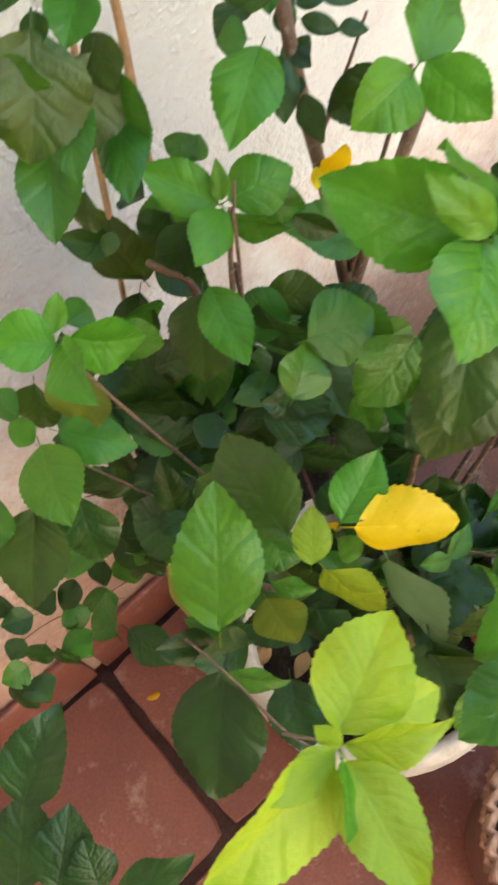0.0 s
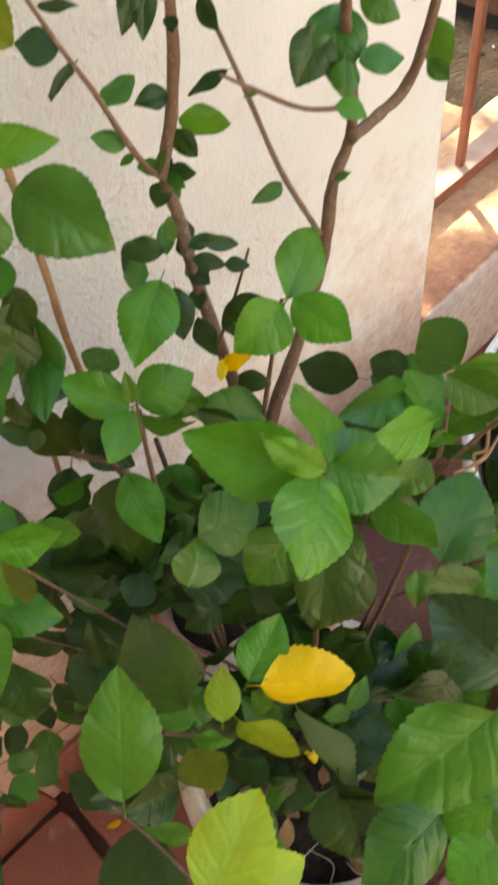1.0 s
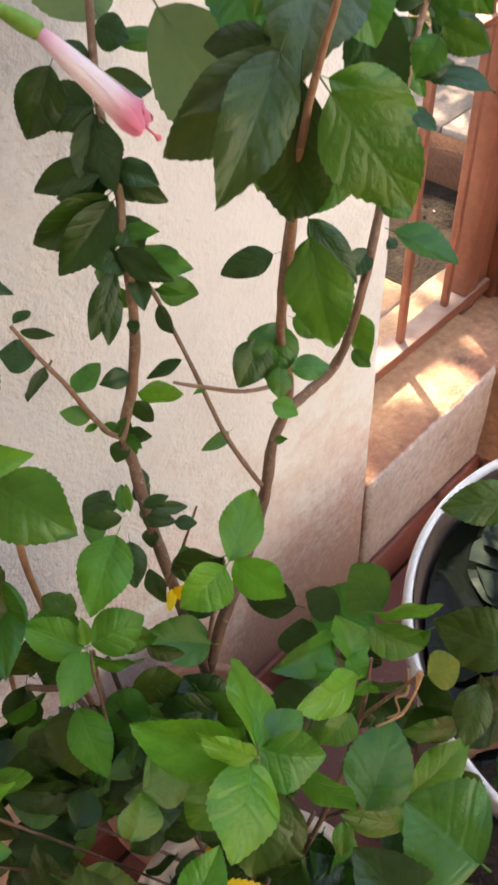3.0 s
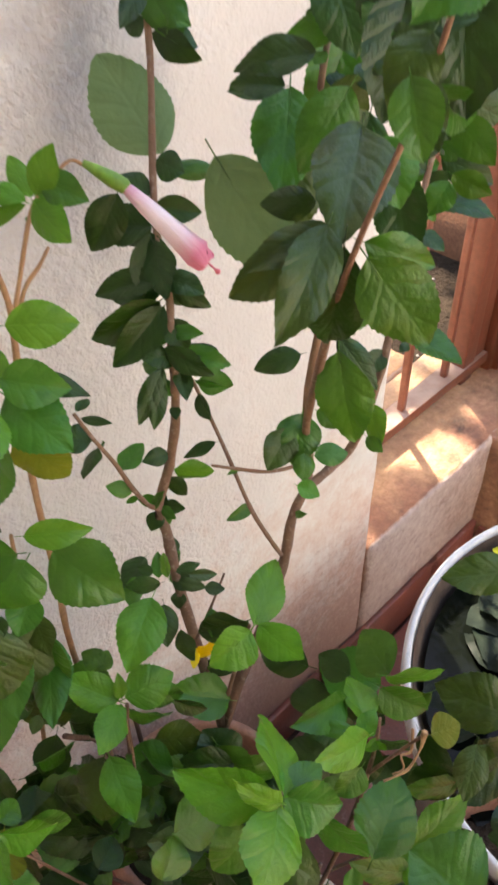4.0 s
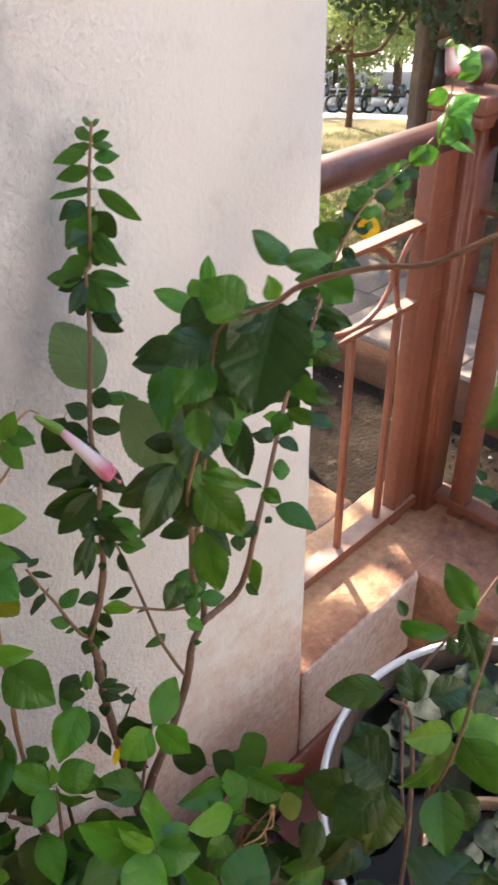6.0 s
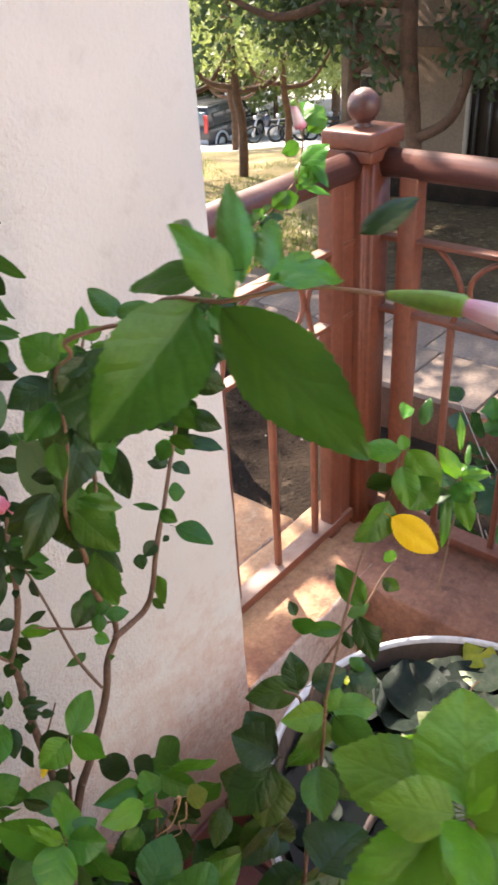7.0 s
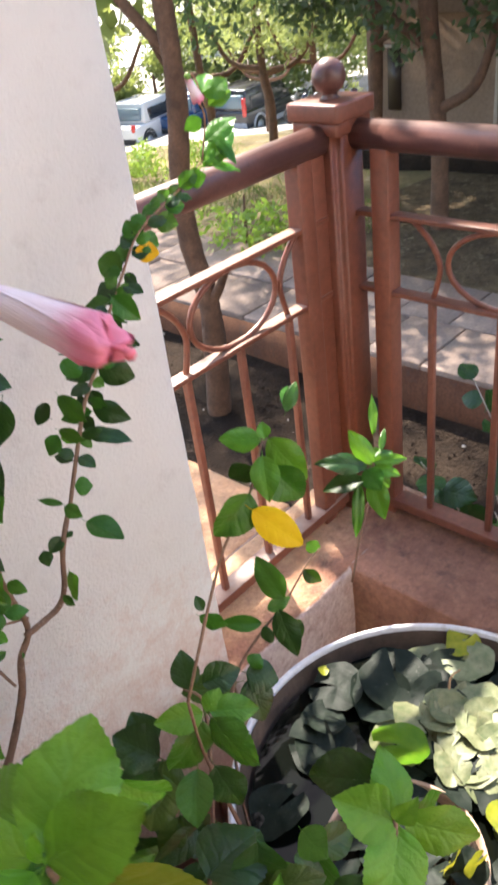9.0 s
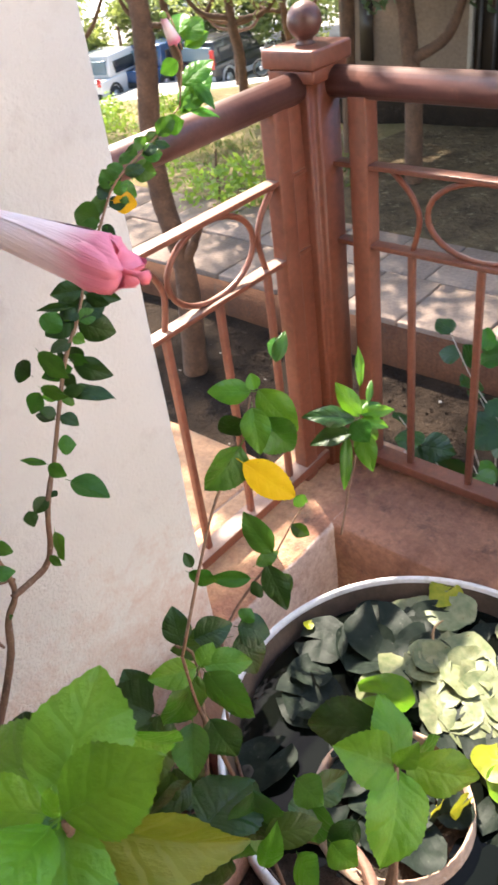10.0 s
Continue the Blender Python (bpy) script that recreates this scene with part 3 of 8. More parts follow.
shrub_tall = shrub(0.31, -0.17, 0.44, "tall leafy shrub with forked brown stems against the plaster wall")
shrub_left = shrub(0.24, -0.19, 0.44, "shrub with tan stems, fresh leaves and one closed pink bud")
shrub_front = shrub(0.22, -0.30, 0.47, "bushy shrub with bright rosettes and one yellow leaf")
shrub_low = shrub(0.25, -0.24, 0.45, "dense low shrub of small green leaves darkened for shade beside the wall")
shrub_near = shrub(0.28, -0.56, 0.42, "long-branched shrub with large fresh leaves and a pink bud")
shrub_right = shrub(0.48, -0.43, 0.45, "thin-twigged shrub with a yellow leaf beside the white tub")

stem(shrub_tall, [(0.311, -0.211, 0.757, 0.0046), (0.311, -0.201, 0.808, 0.0044), (0.315, -0.185, 0.84, 0.0042), (0.322, -0.163, 0.885, 0.0039), (0.33, -0.147, 0.917, 0.0037), (0.332, -0.139, 0.934, 0.0035), (0.346, -0.138, 0.963, 0.0033), (0.356, -0.137, 0.995, 0.0031), (0.361, -0.135, 1.027, 0.0029), (0.367, -0.128, 1.053, 0.0027), (0.376, -0.119, 1.069, 0.0025), (0.389, -0.097, 1.109, 0.0022), (0.421, -0.067, 1.178, 0.002), (0.434, -0.052, 1.219, 0.0018), (0.442, -0.049, 1.226, 0.0016), (0.457, -0.038, 1.28, 0.0014), (0.469, -0.035, 1.329, 0.0012)])
stem(shrub_tall, [(0.332, -0.139, 0.934, 0.0019), (0.324, -0.139, 0.944, 0.0017), (0.315, -0.138, 0.968, 0.0016), (0.308, -0.137, 0.992, 0.0014), (0.299, -0.136, 1.016, 0.0012), (0.291, -0.134, 1.041, 0.001)])
stem(shrub_tall, [(0.364, -0.135, 1.032, 0.0012), (0.37, -0.14, 1.021, 0.0013), (0.372, -0.15, 1.0, 0.0013), (0.372, -0.165, 0.975, 0.0014), (0.372, -0.185, 0.938, 0.0015), (0.376, -0.197, 0.915, 0.0016), (0.381, -0.205, 0.897, 0.0016)])
stem(shrub_tall, [(0.311, -0.211, 0.757, 0.0046), (0.328, -0.213, 0.806, 0.0044), (0.35, -0.21, 0.832, 0.0041), (0.376, -0.205, 0.868, 0.0039), (0.387, -0.203, 0.889, 0.0037), (0.398, -0.199, 0.918, 0.0035), (0.413, -0.197, 0.934, 0.0032), (0.415, -0.198, 0.958, 0.003), (0.408, -0.2, 1.007, 0.0028), (0.41, -0.202, 1.046, 0.0025), (0.416, -0.205, 1.096, 0.0023), (0.425, -0.199, 1.128, 0.0021), (0.421, -0.191, 1.168, 0.0019), (0.428, -0.186, 1.196, 0.0016), (0.457, -0.169, 1.22, 0.0014), (0.477, -0.156, 1.236, 0.0012)])
stem(shrub_tall, [(0.409, -0.201, 0.939, 0.0034), (0.431, -0.202, 0.942, 0.0032), (0.45, -0.203, 0.947, 0.003), (0.46, -0.206, 0.967, 0.0029), (0.469, -0.209, 1.009, 0.0027), (0.493, -0.198, 1.037, 0.0025), (0.49, -0.2, 1.032, 0.0023), (0.527, -0.183, 1.079, 0.0021), (0.557, -0.171, 1.116, 0.002), (0.586, -0.164, 1.142, 0.0018), (0.618, -0.154, 1.178, 0.0016), (0.649, -0.146, 1.205, 0.0014), (0.677, -0.15, 1.24, 0.0012), (0.734, -0.155, 1.266, 0.0011), (0.765, -0.158, 1.284, 0.0009)])
stem(shrub_tall, [(0.422, -0.19, 0.946, 0.0015), (0.387, -0.19, 0.964, 0.0013), (0.357, -0.19, 0.989, 0.0011), (0.339, -0.19, 1.005, 0.0009)])
stem(shrub_tall, [(0.31, -0.212, 0.76, 0.0049), (0.307, -0.212, 0.701, 0.0052), (0.301, -0.212, 0.599, 0.0056), (0.284, -0.212, 0.433, 0.0059)])
stem(shrub_tall, [(0.302, -0.2, 0.87, 0.001), (0.32, -0.2, 0.896, 0.0009), (0.333, -0.2, 0.918, 0.0007)])
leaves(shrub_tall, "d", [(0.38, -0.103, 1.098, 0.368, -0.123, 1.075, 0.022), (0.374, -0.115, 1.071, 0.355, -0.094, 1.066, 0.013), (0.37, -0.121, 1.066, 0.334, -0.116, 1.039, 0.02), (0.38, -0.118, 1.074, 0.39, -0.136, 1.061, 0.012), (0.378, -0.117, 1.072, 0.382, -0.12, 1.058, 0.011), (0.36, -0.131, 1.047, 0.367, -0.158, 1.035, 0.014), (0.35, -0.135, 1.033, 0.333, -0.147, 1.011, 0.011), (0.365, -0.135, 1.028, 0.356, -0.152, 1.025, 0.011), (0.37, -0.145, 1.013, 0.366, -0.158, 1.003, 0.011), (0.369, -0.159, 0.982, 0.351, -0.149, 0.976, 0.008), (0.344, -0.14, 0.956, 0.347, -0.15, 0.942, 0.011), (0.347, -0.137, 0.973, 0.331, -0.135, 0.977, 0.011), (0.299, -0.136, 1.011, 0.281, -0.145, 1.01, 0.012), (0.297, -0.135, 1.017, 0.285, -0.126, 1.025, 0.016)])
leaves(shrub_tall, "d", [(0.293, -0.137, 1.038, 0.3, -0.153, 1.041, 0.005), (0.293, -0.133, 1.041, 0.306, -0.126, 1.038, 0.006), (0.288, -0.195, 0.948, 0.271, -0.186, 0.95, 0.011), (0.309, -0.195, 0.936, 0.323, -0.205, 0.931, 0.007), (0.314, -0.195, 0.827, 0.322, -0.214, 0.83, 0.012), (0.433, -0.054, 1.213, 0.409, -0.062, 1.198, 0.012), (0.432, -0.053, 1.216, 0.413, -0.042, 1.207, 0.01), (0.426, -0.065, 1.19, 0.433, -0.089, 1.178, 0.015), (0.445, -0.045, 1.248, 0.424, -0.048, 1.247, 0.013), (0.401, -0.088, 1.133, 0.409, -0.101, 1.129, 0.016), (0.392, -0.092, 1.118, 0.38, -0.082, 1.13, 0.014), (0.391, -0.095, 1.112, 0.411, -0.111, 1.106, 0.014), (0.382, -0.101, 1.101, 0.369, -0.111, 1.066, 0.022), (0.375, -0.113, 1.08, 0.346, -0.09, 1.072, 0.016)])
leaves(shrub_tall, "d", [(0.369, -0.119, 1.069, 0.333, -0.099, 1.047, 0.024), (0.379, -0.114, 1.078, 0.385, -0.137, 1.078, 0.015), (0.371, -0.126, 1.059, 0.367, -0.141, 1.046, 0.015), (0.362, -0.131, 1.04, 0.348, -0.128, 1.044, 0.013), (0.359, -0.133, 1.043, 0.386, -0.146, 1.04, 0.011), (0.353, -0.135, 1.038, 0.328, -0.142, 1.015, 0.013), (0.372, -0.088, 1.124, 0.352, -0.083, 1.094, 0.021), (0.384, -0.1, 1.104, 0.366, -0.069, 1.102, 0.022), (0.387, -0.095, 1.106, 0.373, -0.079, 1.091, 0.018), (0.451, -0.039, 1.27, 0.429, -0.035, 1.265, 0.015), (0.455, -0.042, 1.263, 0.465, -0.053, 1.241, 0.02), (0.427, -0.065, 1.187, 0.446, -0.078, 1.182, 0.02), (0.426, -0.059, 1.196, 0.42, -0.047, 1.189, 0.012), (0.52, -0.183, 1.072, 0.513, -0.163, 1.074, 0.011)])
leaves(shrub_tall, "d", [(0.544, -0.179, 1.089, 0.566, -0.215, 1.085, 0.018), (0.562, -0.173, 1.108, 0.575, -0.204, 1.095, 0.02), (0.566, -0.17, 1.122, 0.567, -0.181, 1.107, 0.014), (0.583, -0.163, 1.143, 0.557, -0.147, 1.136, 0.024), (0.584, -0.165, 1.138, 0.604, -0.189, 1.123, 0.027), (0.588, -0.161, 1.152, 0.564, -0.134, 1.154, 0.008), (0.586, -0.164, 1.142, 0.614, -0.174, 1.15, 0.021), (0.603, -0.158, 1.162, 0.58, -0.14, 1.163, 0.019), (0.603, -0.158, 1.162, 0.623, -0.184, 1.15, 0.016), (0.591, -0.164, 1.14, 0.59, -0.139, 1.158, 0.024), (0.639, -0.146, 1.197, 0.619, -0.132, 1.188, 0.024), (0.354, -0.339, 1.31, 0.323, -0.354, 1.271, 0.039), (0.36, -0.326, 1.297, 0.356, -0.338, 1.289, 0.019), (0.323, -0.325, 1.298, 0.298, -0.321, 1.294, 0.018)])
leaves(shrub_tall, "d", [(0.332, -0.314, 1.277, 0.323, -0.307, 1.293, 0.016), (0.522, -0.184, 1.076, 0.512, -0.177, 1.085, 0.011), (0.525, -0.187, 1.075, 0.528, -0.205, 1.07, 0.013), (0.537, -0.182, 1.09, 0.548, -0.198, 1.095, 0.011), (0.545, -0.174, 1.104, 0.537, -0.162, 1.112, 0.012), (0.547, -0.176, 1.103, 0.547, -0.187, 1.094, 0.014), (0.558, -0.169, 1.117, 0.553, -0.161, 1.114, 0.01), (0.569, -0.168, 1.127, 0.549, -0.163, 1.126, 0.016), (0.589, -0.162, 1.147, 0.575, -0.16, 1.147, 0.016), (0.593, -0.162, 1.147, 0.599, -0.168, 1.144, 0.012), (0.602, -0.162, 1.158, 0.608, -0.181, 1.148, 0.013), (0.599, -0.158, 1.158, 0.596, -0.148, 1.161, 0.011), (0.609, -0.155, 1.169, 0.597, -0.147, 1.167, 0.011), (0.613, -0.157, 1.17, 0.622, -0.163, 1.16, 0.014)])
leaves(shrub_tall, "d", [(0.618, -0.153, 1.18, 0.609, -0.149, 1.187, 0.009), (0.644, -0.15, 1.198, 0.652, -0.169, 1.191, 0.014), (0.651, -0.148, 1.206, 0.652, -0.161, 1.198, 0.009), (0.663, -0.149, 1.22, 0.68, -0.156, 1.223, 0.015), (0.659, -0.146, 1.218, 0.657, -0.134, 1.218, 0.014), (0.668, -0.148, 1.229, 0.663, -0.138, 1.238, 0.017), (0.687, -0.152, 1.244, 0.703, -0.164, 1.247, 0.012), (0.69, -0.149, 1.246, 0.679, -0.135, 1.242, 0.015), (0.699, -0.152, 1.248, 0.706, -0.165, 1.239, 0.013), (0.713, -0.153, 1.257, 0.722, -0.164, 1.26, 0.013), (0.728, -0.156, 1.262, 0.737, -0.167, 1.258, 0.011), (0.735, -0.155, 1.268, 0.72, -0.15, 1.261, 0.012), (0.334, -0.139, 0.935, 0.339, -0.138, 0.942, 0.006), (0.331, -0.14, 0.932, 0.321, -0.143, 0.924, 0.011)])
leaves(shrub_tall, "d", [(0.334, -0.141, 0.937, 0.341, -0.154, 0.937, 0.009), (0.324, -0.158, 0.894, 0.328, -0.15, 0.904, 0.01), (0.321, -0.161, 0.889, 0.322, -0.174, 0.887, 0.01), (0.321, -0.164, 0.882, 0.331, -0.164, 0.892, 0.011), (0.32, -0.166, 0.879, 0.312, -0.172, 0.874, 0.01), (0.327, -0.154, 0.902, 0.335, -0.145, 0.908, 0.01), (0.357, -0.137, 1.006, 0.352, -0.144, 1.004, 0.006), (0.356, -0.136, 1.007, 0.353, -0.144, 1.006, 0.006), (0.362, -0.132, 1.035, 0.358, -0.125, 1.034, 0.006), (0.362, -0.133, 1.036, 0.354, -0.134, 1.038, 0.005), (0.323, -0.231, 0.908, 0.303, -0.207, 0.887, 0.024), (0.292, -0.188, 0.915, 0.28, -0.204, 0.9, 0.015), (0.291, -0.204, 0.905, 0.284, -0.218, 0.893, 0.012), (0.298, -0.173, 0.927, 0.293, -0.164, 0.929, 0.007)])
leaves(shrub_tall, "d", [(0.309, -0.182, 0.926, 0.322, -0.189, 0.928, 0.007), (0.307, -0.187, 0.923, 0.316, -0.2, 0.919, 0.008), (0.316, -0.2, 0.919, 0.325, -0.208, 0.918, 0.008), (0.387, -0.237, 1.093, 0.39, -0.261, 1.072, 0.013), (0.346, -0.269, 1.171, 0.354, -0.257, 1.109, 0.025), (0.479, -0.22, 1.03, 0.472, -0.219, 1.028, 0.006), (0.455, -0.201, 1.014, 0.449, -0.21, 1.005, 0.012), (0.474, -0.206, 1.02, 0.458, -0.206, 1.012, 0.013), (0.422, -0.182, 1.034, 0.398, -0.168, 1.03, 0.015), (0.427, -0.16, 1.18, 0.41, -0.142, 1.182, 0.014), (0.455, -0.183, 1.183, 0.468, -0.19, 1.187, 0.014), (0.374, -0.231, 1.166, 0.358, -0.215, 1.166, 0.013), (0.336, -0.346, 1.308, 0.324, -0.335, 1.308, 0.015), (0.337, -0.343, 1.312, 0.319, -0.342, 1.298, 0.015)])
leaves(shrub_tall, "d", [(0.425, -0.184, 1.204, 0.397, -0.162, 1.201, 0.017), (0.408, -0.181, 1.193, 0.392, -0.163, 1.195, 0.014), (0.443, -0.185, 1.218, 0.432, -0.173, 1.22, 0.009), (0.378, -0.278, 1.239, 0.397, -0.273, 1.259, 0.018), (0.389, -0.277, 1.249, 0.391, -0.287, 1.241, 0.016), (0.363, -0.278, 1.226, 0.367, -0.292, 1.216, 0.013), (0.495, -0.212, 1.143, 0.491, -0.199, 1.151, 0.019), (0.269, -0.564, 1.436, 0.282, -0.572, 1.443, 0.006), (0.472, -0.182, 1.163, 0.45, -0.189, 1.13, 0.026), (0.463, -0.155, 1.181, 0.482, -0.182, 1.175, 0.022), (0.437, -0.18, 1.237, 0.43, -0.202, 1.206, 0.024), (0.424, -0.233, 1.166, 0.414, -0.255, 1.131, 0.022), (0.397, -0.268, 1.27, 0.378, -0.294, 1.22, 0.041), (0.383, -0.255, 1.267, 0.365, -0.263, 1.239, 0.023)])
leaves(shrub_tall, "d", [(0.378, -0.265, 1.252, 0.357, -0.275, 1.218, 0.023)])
leaves(shrub_tall, "g", [(0.371, -0.121, 1.062, 0.353, -0.117, 1.04, 0.019), (0.368, -0.128, 1.052, 0.373, -0.146, 1.058, 0.009), (0.362, -0.13, 1.034, 0.353, -0.111, 1.027, 0.013), (0.373, -0.142, 1.02, 0.391, -0.153, 1.011, 0.015), (0.371, -0.142, 1.021, 0.377, -0.158, 1.022, 0.004), (0.4, -0.157, 0.896, 0.378, -0.158, 0.898, 0.009), (0.311, -0.137, 0.984, 0.332, -0.132, 0.99, 0.014), (0.316, -0.137, 0.961, 0.304, -0.13, 0.97, 0.01), (0.319, -0.138, 0.955, 0.312, -0.133, 0.95, 0.004), (0.328, -0.139, 0.937, 0.333, -0.142, 0.95, 0.007), (0.3, -0.136, 1.009, 0.307, -0.131, 1.005, 0.005), (0.319, -0.202, 0.896, 0.307, -0.214, 0.892, 0.009), (0.359, -0.19, 0.987, 0.351, -0.19, 0.989, 0.003), (0.399, -0.2, 0.92, 0.397, -0.209, 0.929, 0.005)])
leaves(shrub_tall, "g", [(0.442, -0.049, 1.226, 0.425, -0.024, 1.216, 0.017), (0.437, -0.052, 1.218, 0.427, -0.074, 1.192, 0.019), (0.439, -0.052, 1.218, 0.455, -0.077, 1.213, 0.01), (0.434, -0.056, 1.211, 0.443, -0.074, 1.192, 0.009), (0.453, -0.041, 1.248, 0.45, -0.078, 1.231, 0.01), (0.449, -0.045, 1.247, 0.456, -0.052, 1.231, 0.017), (0.408, -0.087, 1.126, 0.436, -0.103, 1.122, 0.011), (0.366, -0.135, 1.04, 0.381, -0.16, 1.038, 0.015), (0.461, -0.034, 1.306, 0.441, -0.018, 1.303, 0.012), (0.465, -0.038, 1.303, 0.479, -0.051, 1.305, 0.011), (0.463, -0.037, 1.293, 0.444, -0.012, 1.288, 0.012), (0.462, -0.039, 1.293, 0.471, -0.053, 1.29, 0.011), (0.461, -0.038, 1.279, 0.433, -0.019, 1.277, 0.011), (0.465, -0.038, 1.278, 0.476, -0.072, 1.258, 0.013)])
leaves(shrub_tall, "g", [(0.459, -0.039, 1.265, 0.43, -0.036, 1.241, 0.022), (0.448, -0.045, 1.245, 0.447, -0.048, 1.221, 0.025), (0.448, -0.048, 1.241, 0.454, -0.066, 1.224, 0.013), (0.43, -0.051, 1.215, 0.412, -0.03, 1.218, 0.016), (0.435, -0.057, 1.216, 0.451, -0.082, 1.215, 0.013), (0.441, -0.056, 1.207, 0.43, -0.079, 1.189, 0.02), (0.43, -0.06, 1.204, 0.436, -0.083, 1.197, 0.015), (0.466, -0.036, 1.315, 0.466, -0.014, 1.322, 0.009), (0.466, -0.036, 1.315, 0.476, -0.046, 1.322, 0.009), (0.469, -0.035, 1.324, 0.472, -0.02, 1.331, 0.006), (0.469, -0.035, 1.324, 0.48, -0.029, 1.33, 0.006), (0.466, -0.036, 1.311, 0.481, -0.043, 1.311, 0.008), (0.465, -0.036, 1.311, 0.455, -0.019, 1.31, 0.008), (0.522, -0.187, 1.071, 0.533, -0.195, 1.069, 0.008)])
leaves(shrub_tall, "g", [(0.532, -0.182, 1.084, 0.542, -0.184, 1.089, 0.019), (0.559, -0.174, 1.104, 0.536, -0.155, 1.1, 0.016), (0.615, -0.152, 1.176, 0.601, -0.137, 1.17, 0.014), (0.618, -0.154, 1.178, 0.622, -0.17, 1.169, 0.006), (0.628, -0.15, 1.191, 0.638, -0.172, 1.168, 0.021), (0.626, -0.148, 1.187, 0.61, -0.127, 1.183, 0.015), (0.634, -0.149, 1.194, 0.648, -0.158, 1.185, 0.018), (0.651, -0.145, 1.209, 0.643, -0.119, 1.217, 0.025), (0.651, -0.148, 1.206, 0.65, -0.158, 1.194, 0.008), (0.657, -0.145, 1.216, 0.66, -0.134, 1.23, 0.016), (0.674, -0.149, 1.235, 0.671, -0.14, 1.251, 0.018), (0.675, -0.151, 1.233, 0.688, -0.162, 1.224, 0.02), (0.684, -0.151, 1.243, 0.68, -0.138, 1.253, 0.016), (0.696, -0.154, 1.246, 0.71, -0.169, 1.238, 0.019)])
leaves(shrub_tall, "g", [(0.699, -0.15, 1.251, 0.701, -0.138, 1.259, 0.016), (0.711, -0.154, 1.254, 0.728, -0.164, 1.253, 0.016), (0.716, -0.153, 1.26, 0.711, -0.149, 1.269, 0.014), (0.762, -0.17, 1.326, 0.749, -0.159, 1.319, 0.014), (0.733, -0.156, 1.267, 0.746, -0.168, 1.28, 0.016), (0.776, -0.172, 1.307, 0.773, -0.198, 1.287, 0.012), (0.308, -0.361, 1.326, 0.296, -0.353, 1.34, 0.019), (0.382, -0.341, 1.312, 0.387, -0.357, 1.305, 0.012), (0.328, -0.318, 1.279, 0.304, -0.321, 1.27, 0.019), (0.508, -0.194, 1.053, 0.52, -0.204, 1.051, 0.017), (0.561, -0.172, 1.117, 0.568, -0.186, 1.104, 0.012), (0.585, -0.166, 1.14, 0.601, -0.175, 1.144, 0.015), (0.625, -0.154, 1.182, 0.645, -0.158, 1.185, 0.013), (0.627, -0.149, 1.187, 0.612, -0.135, 1.181, 0.015)])
leaves(shrub_tall, "g", [(0.632, -0.151, 1.189, 0.638, -0.156, 1.184, 0.015), (0.638, -0.148, 1.198, 0.631, -0.144, 1.207, 0.013), (0.647, -0.145, 1.205, 0.64, -0.134, 1.21, 0.014), (0.707, -0.152, 1.254, 0.701, -0.147, 1.257, 0.012), (0.718, -0.151, 1.259, 0.708, -0.134, 1.257, 0.012), (0.743, -0.158, 1.271, 0.752, -0.174, 1.275, 0.017), (0.333, -0.14, 0.931, 0.333, -0.148, 0.925, 0.008), (0.333, -0.138, 0.939, 0.324, -0.129, 0.94, 0.008), (0.333, -0.141, 0.936, 0.333, -0.153, 0.934, 0.007), (0.32, -0.164, 0.883, 0.329, -0.154, 0.888, 0.009), (0.326, -0.156, 0.898, 0.333, -0.149, 0.905, 0.009), (0.358, -0.135, 1.013, 0.357, -0.131, 1.023, 0.009), (0.362, -0.132, 1.035, 0.356, -0.127, 1.034, 0.006), (0.287, -0.175, 0.92, 0.278, -0.166, 0.921, 0.016)])
leaves(shrub_tall, "g", [(0.299, -0.177, 0.925, 0.307, -0.167, 0.934, 0.008), (0.383, -0.241, 1.088, 0.374, -0.258, 1.041, 0.026), (0.349, -0.278, 1.169, 0.361, -0.302, 1.134, 0.026), (0.36, -0.268, 1.167, 0.38, -0.289, 1.155, 0.015), (0.506, -0.2, 1.014, 0.519, -0.236, 1.004, 0.025), (0.488, -0.2, 1.047, 0.475, -0.18, 1.052, 0.007), (0.488, -0.202, 1.046, 0.491, -0.218, 1.038, 0.013), (0.402, -0.202, 1.011, 0.382, -0.214, 0.994, 0.025), (0.389, -0.216, 0.997, 0.38, -0.225, 0.987, 0.012), (0.392, -0.221, 0.996, 0.408, -0.233, 0.996, 0.013), (0.409, -0.207, 1.012, 0.416, -0.223, 1.006, 0.012), (0.452, -0.215, 0.966, 0.454, -0.227, 0.959, 0.009), (0.432, -0.162, 1.182, 0.395, -0.193, 1.155, 0.031), (0.404, -0.237, 1.186, 0.399, -0.256, 1.165, 0.024)])
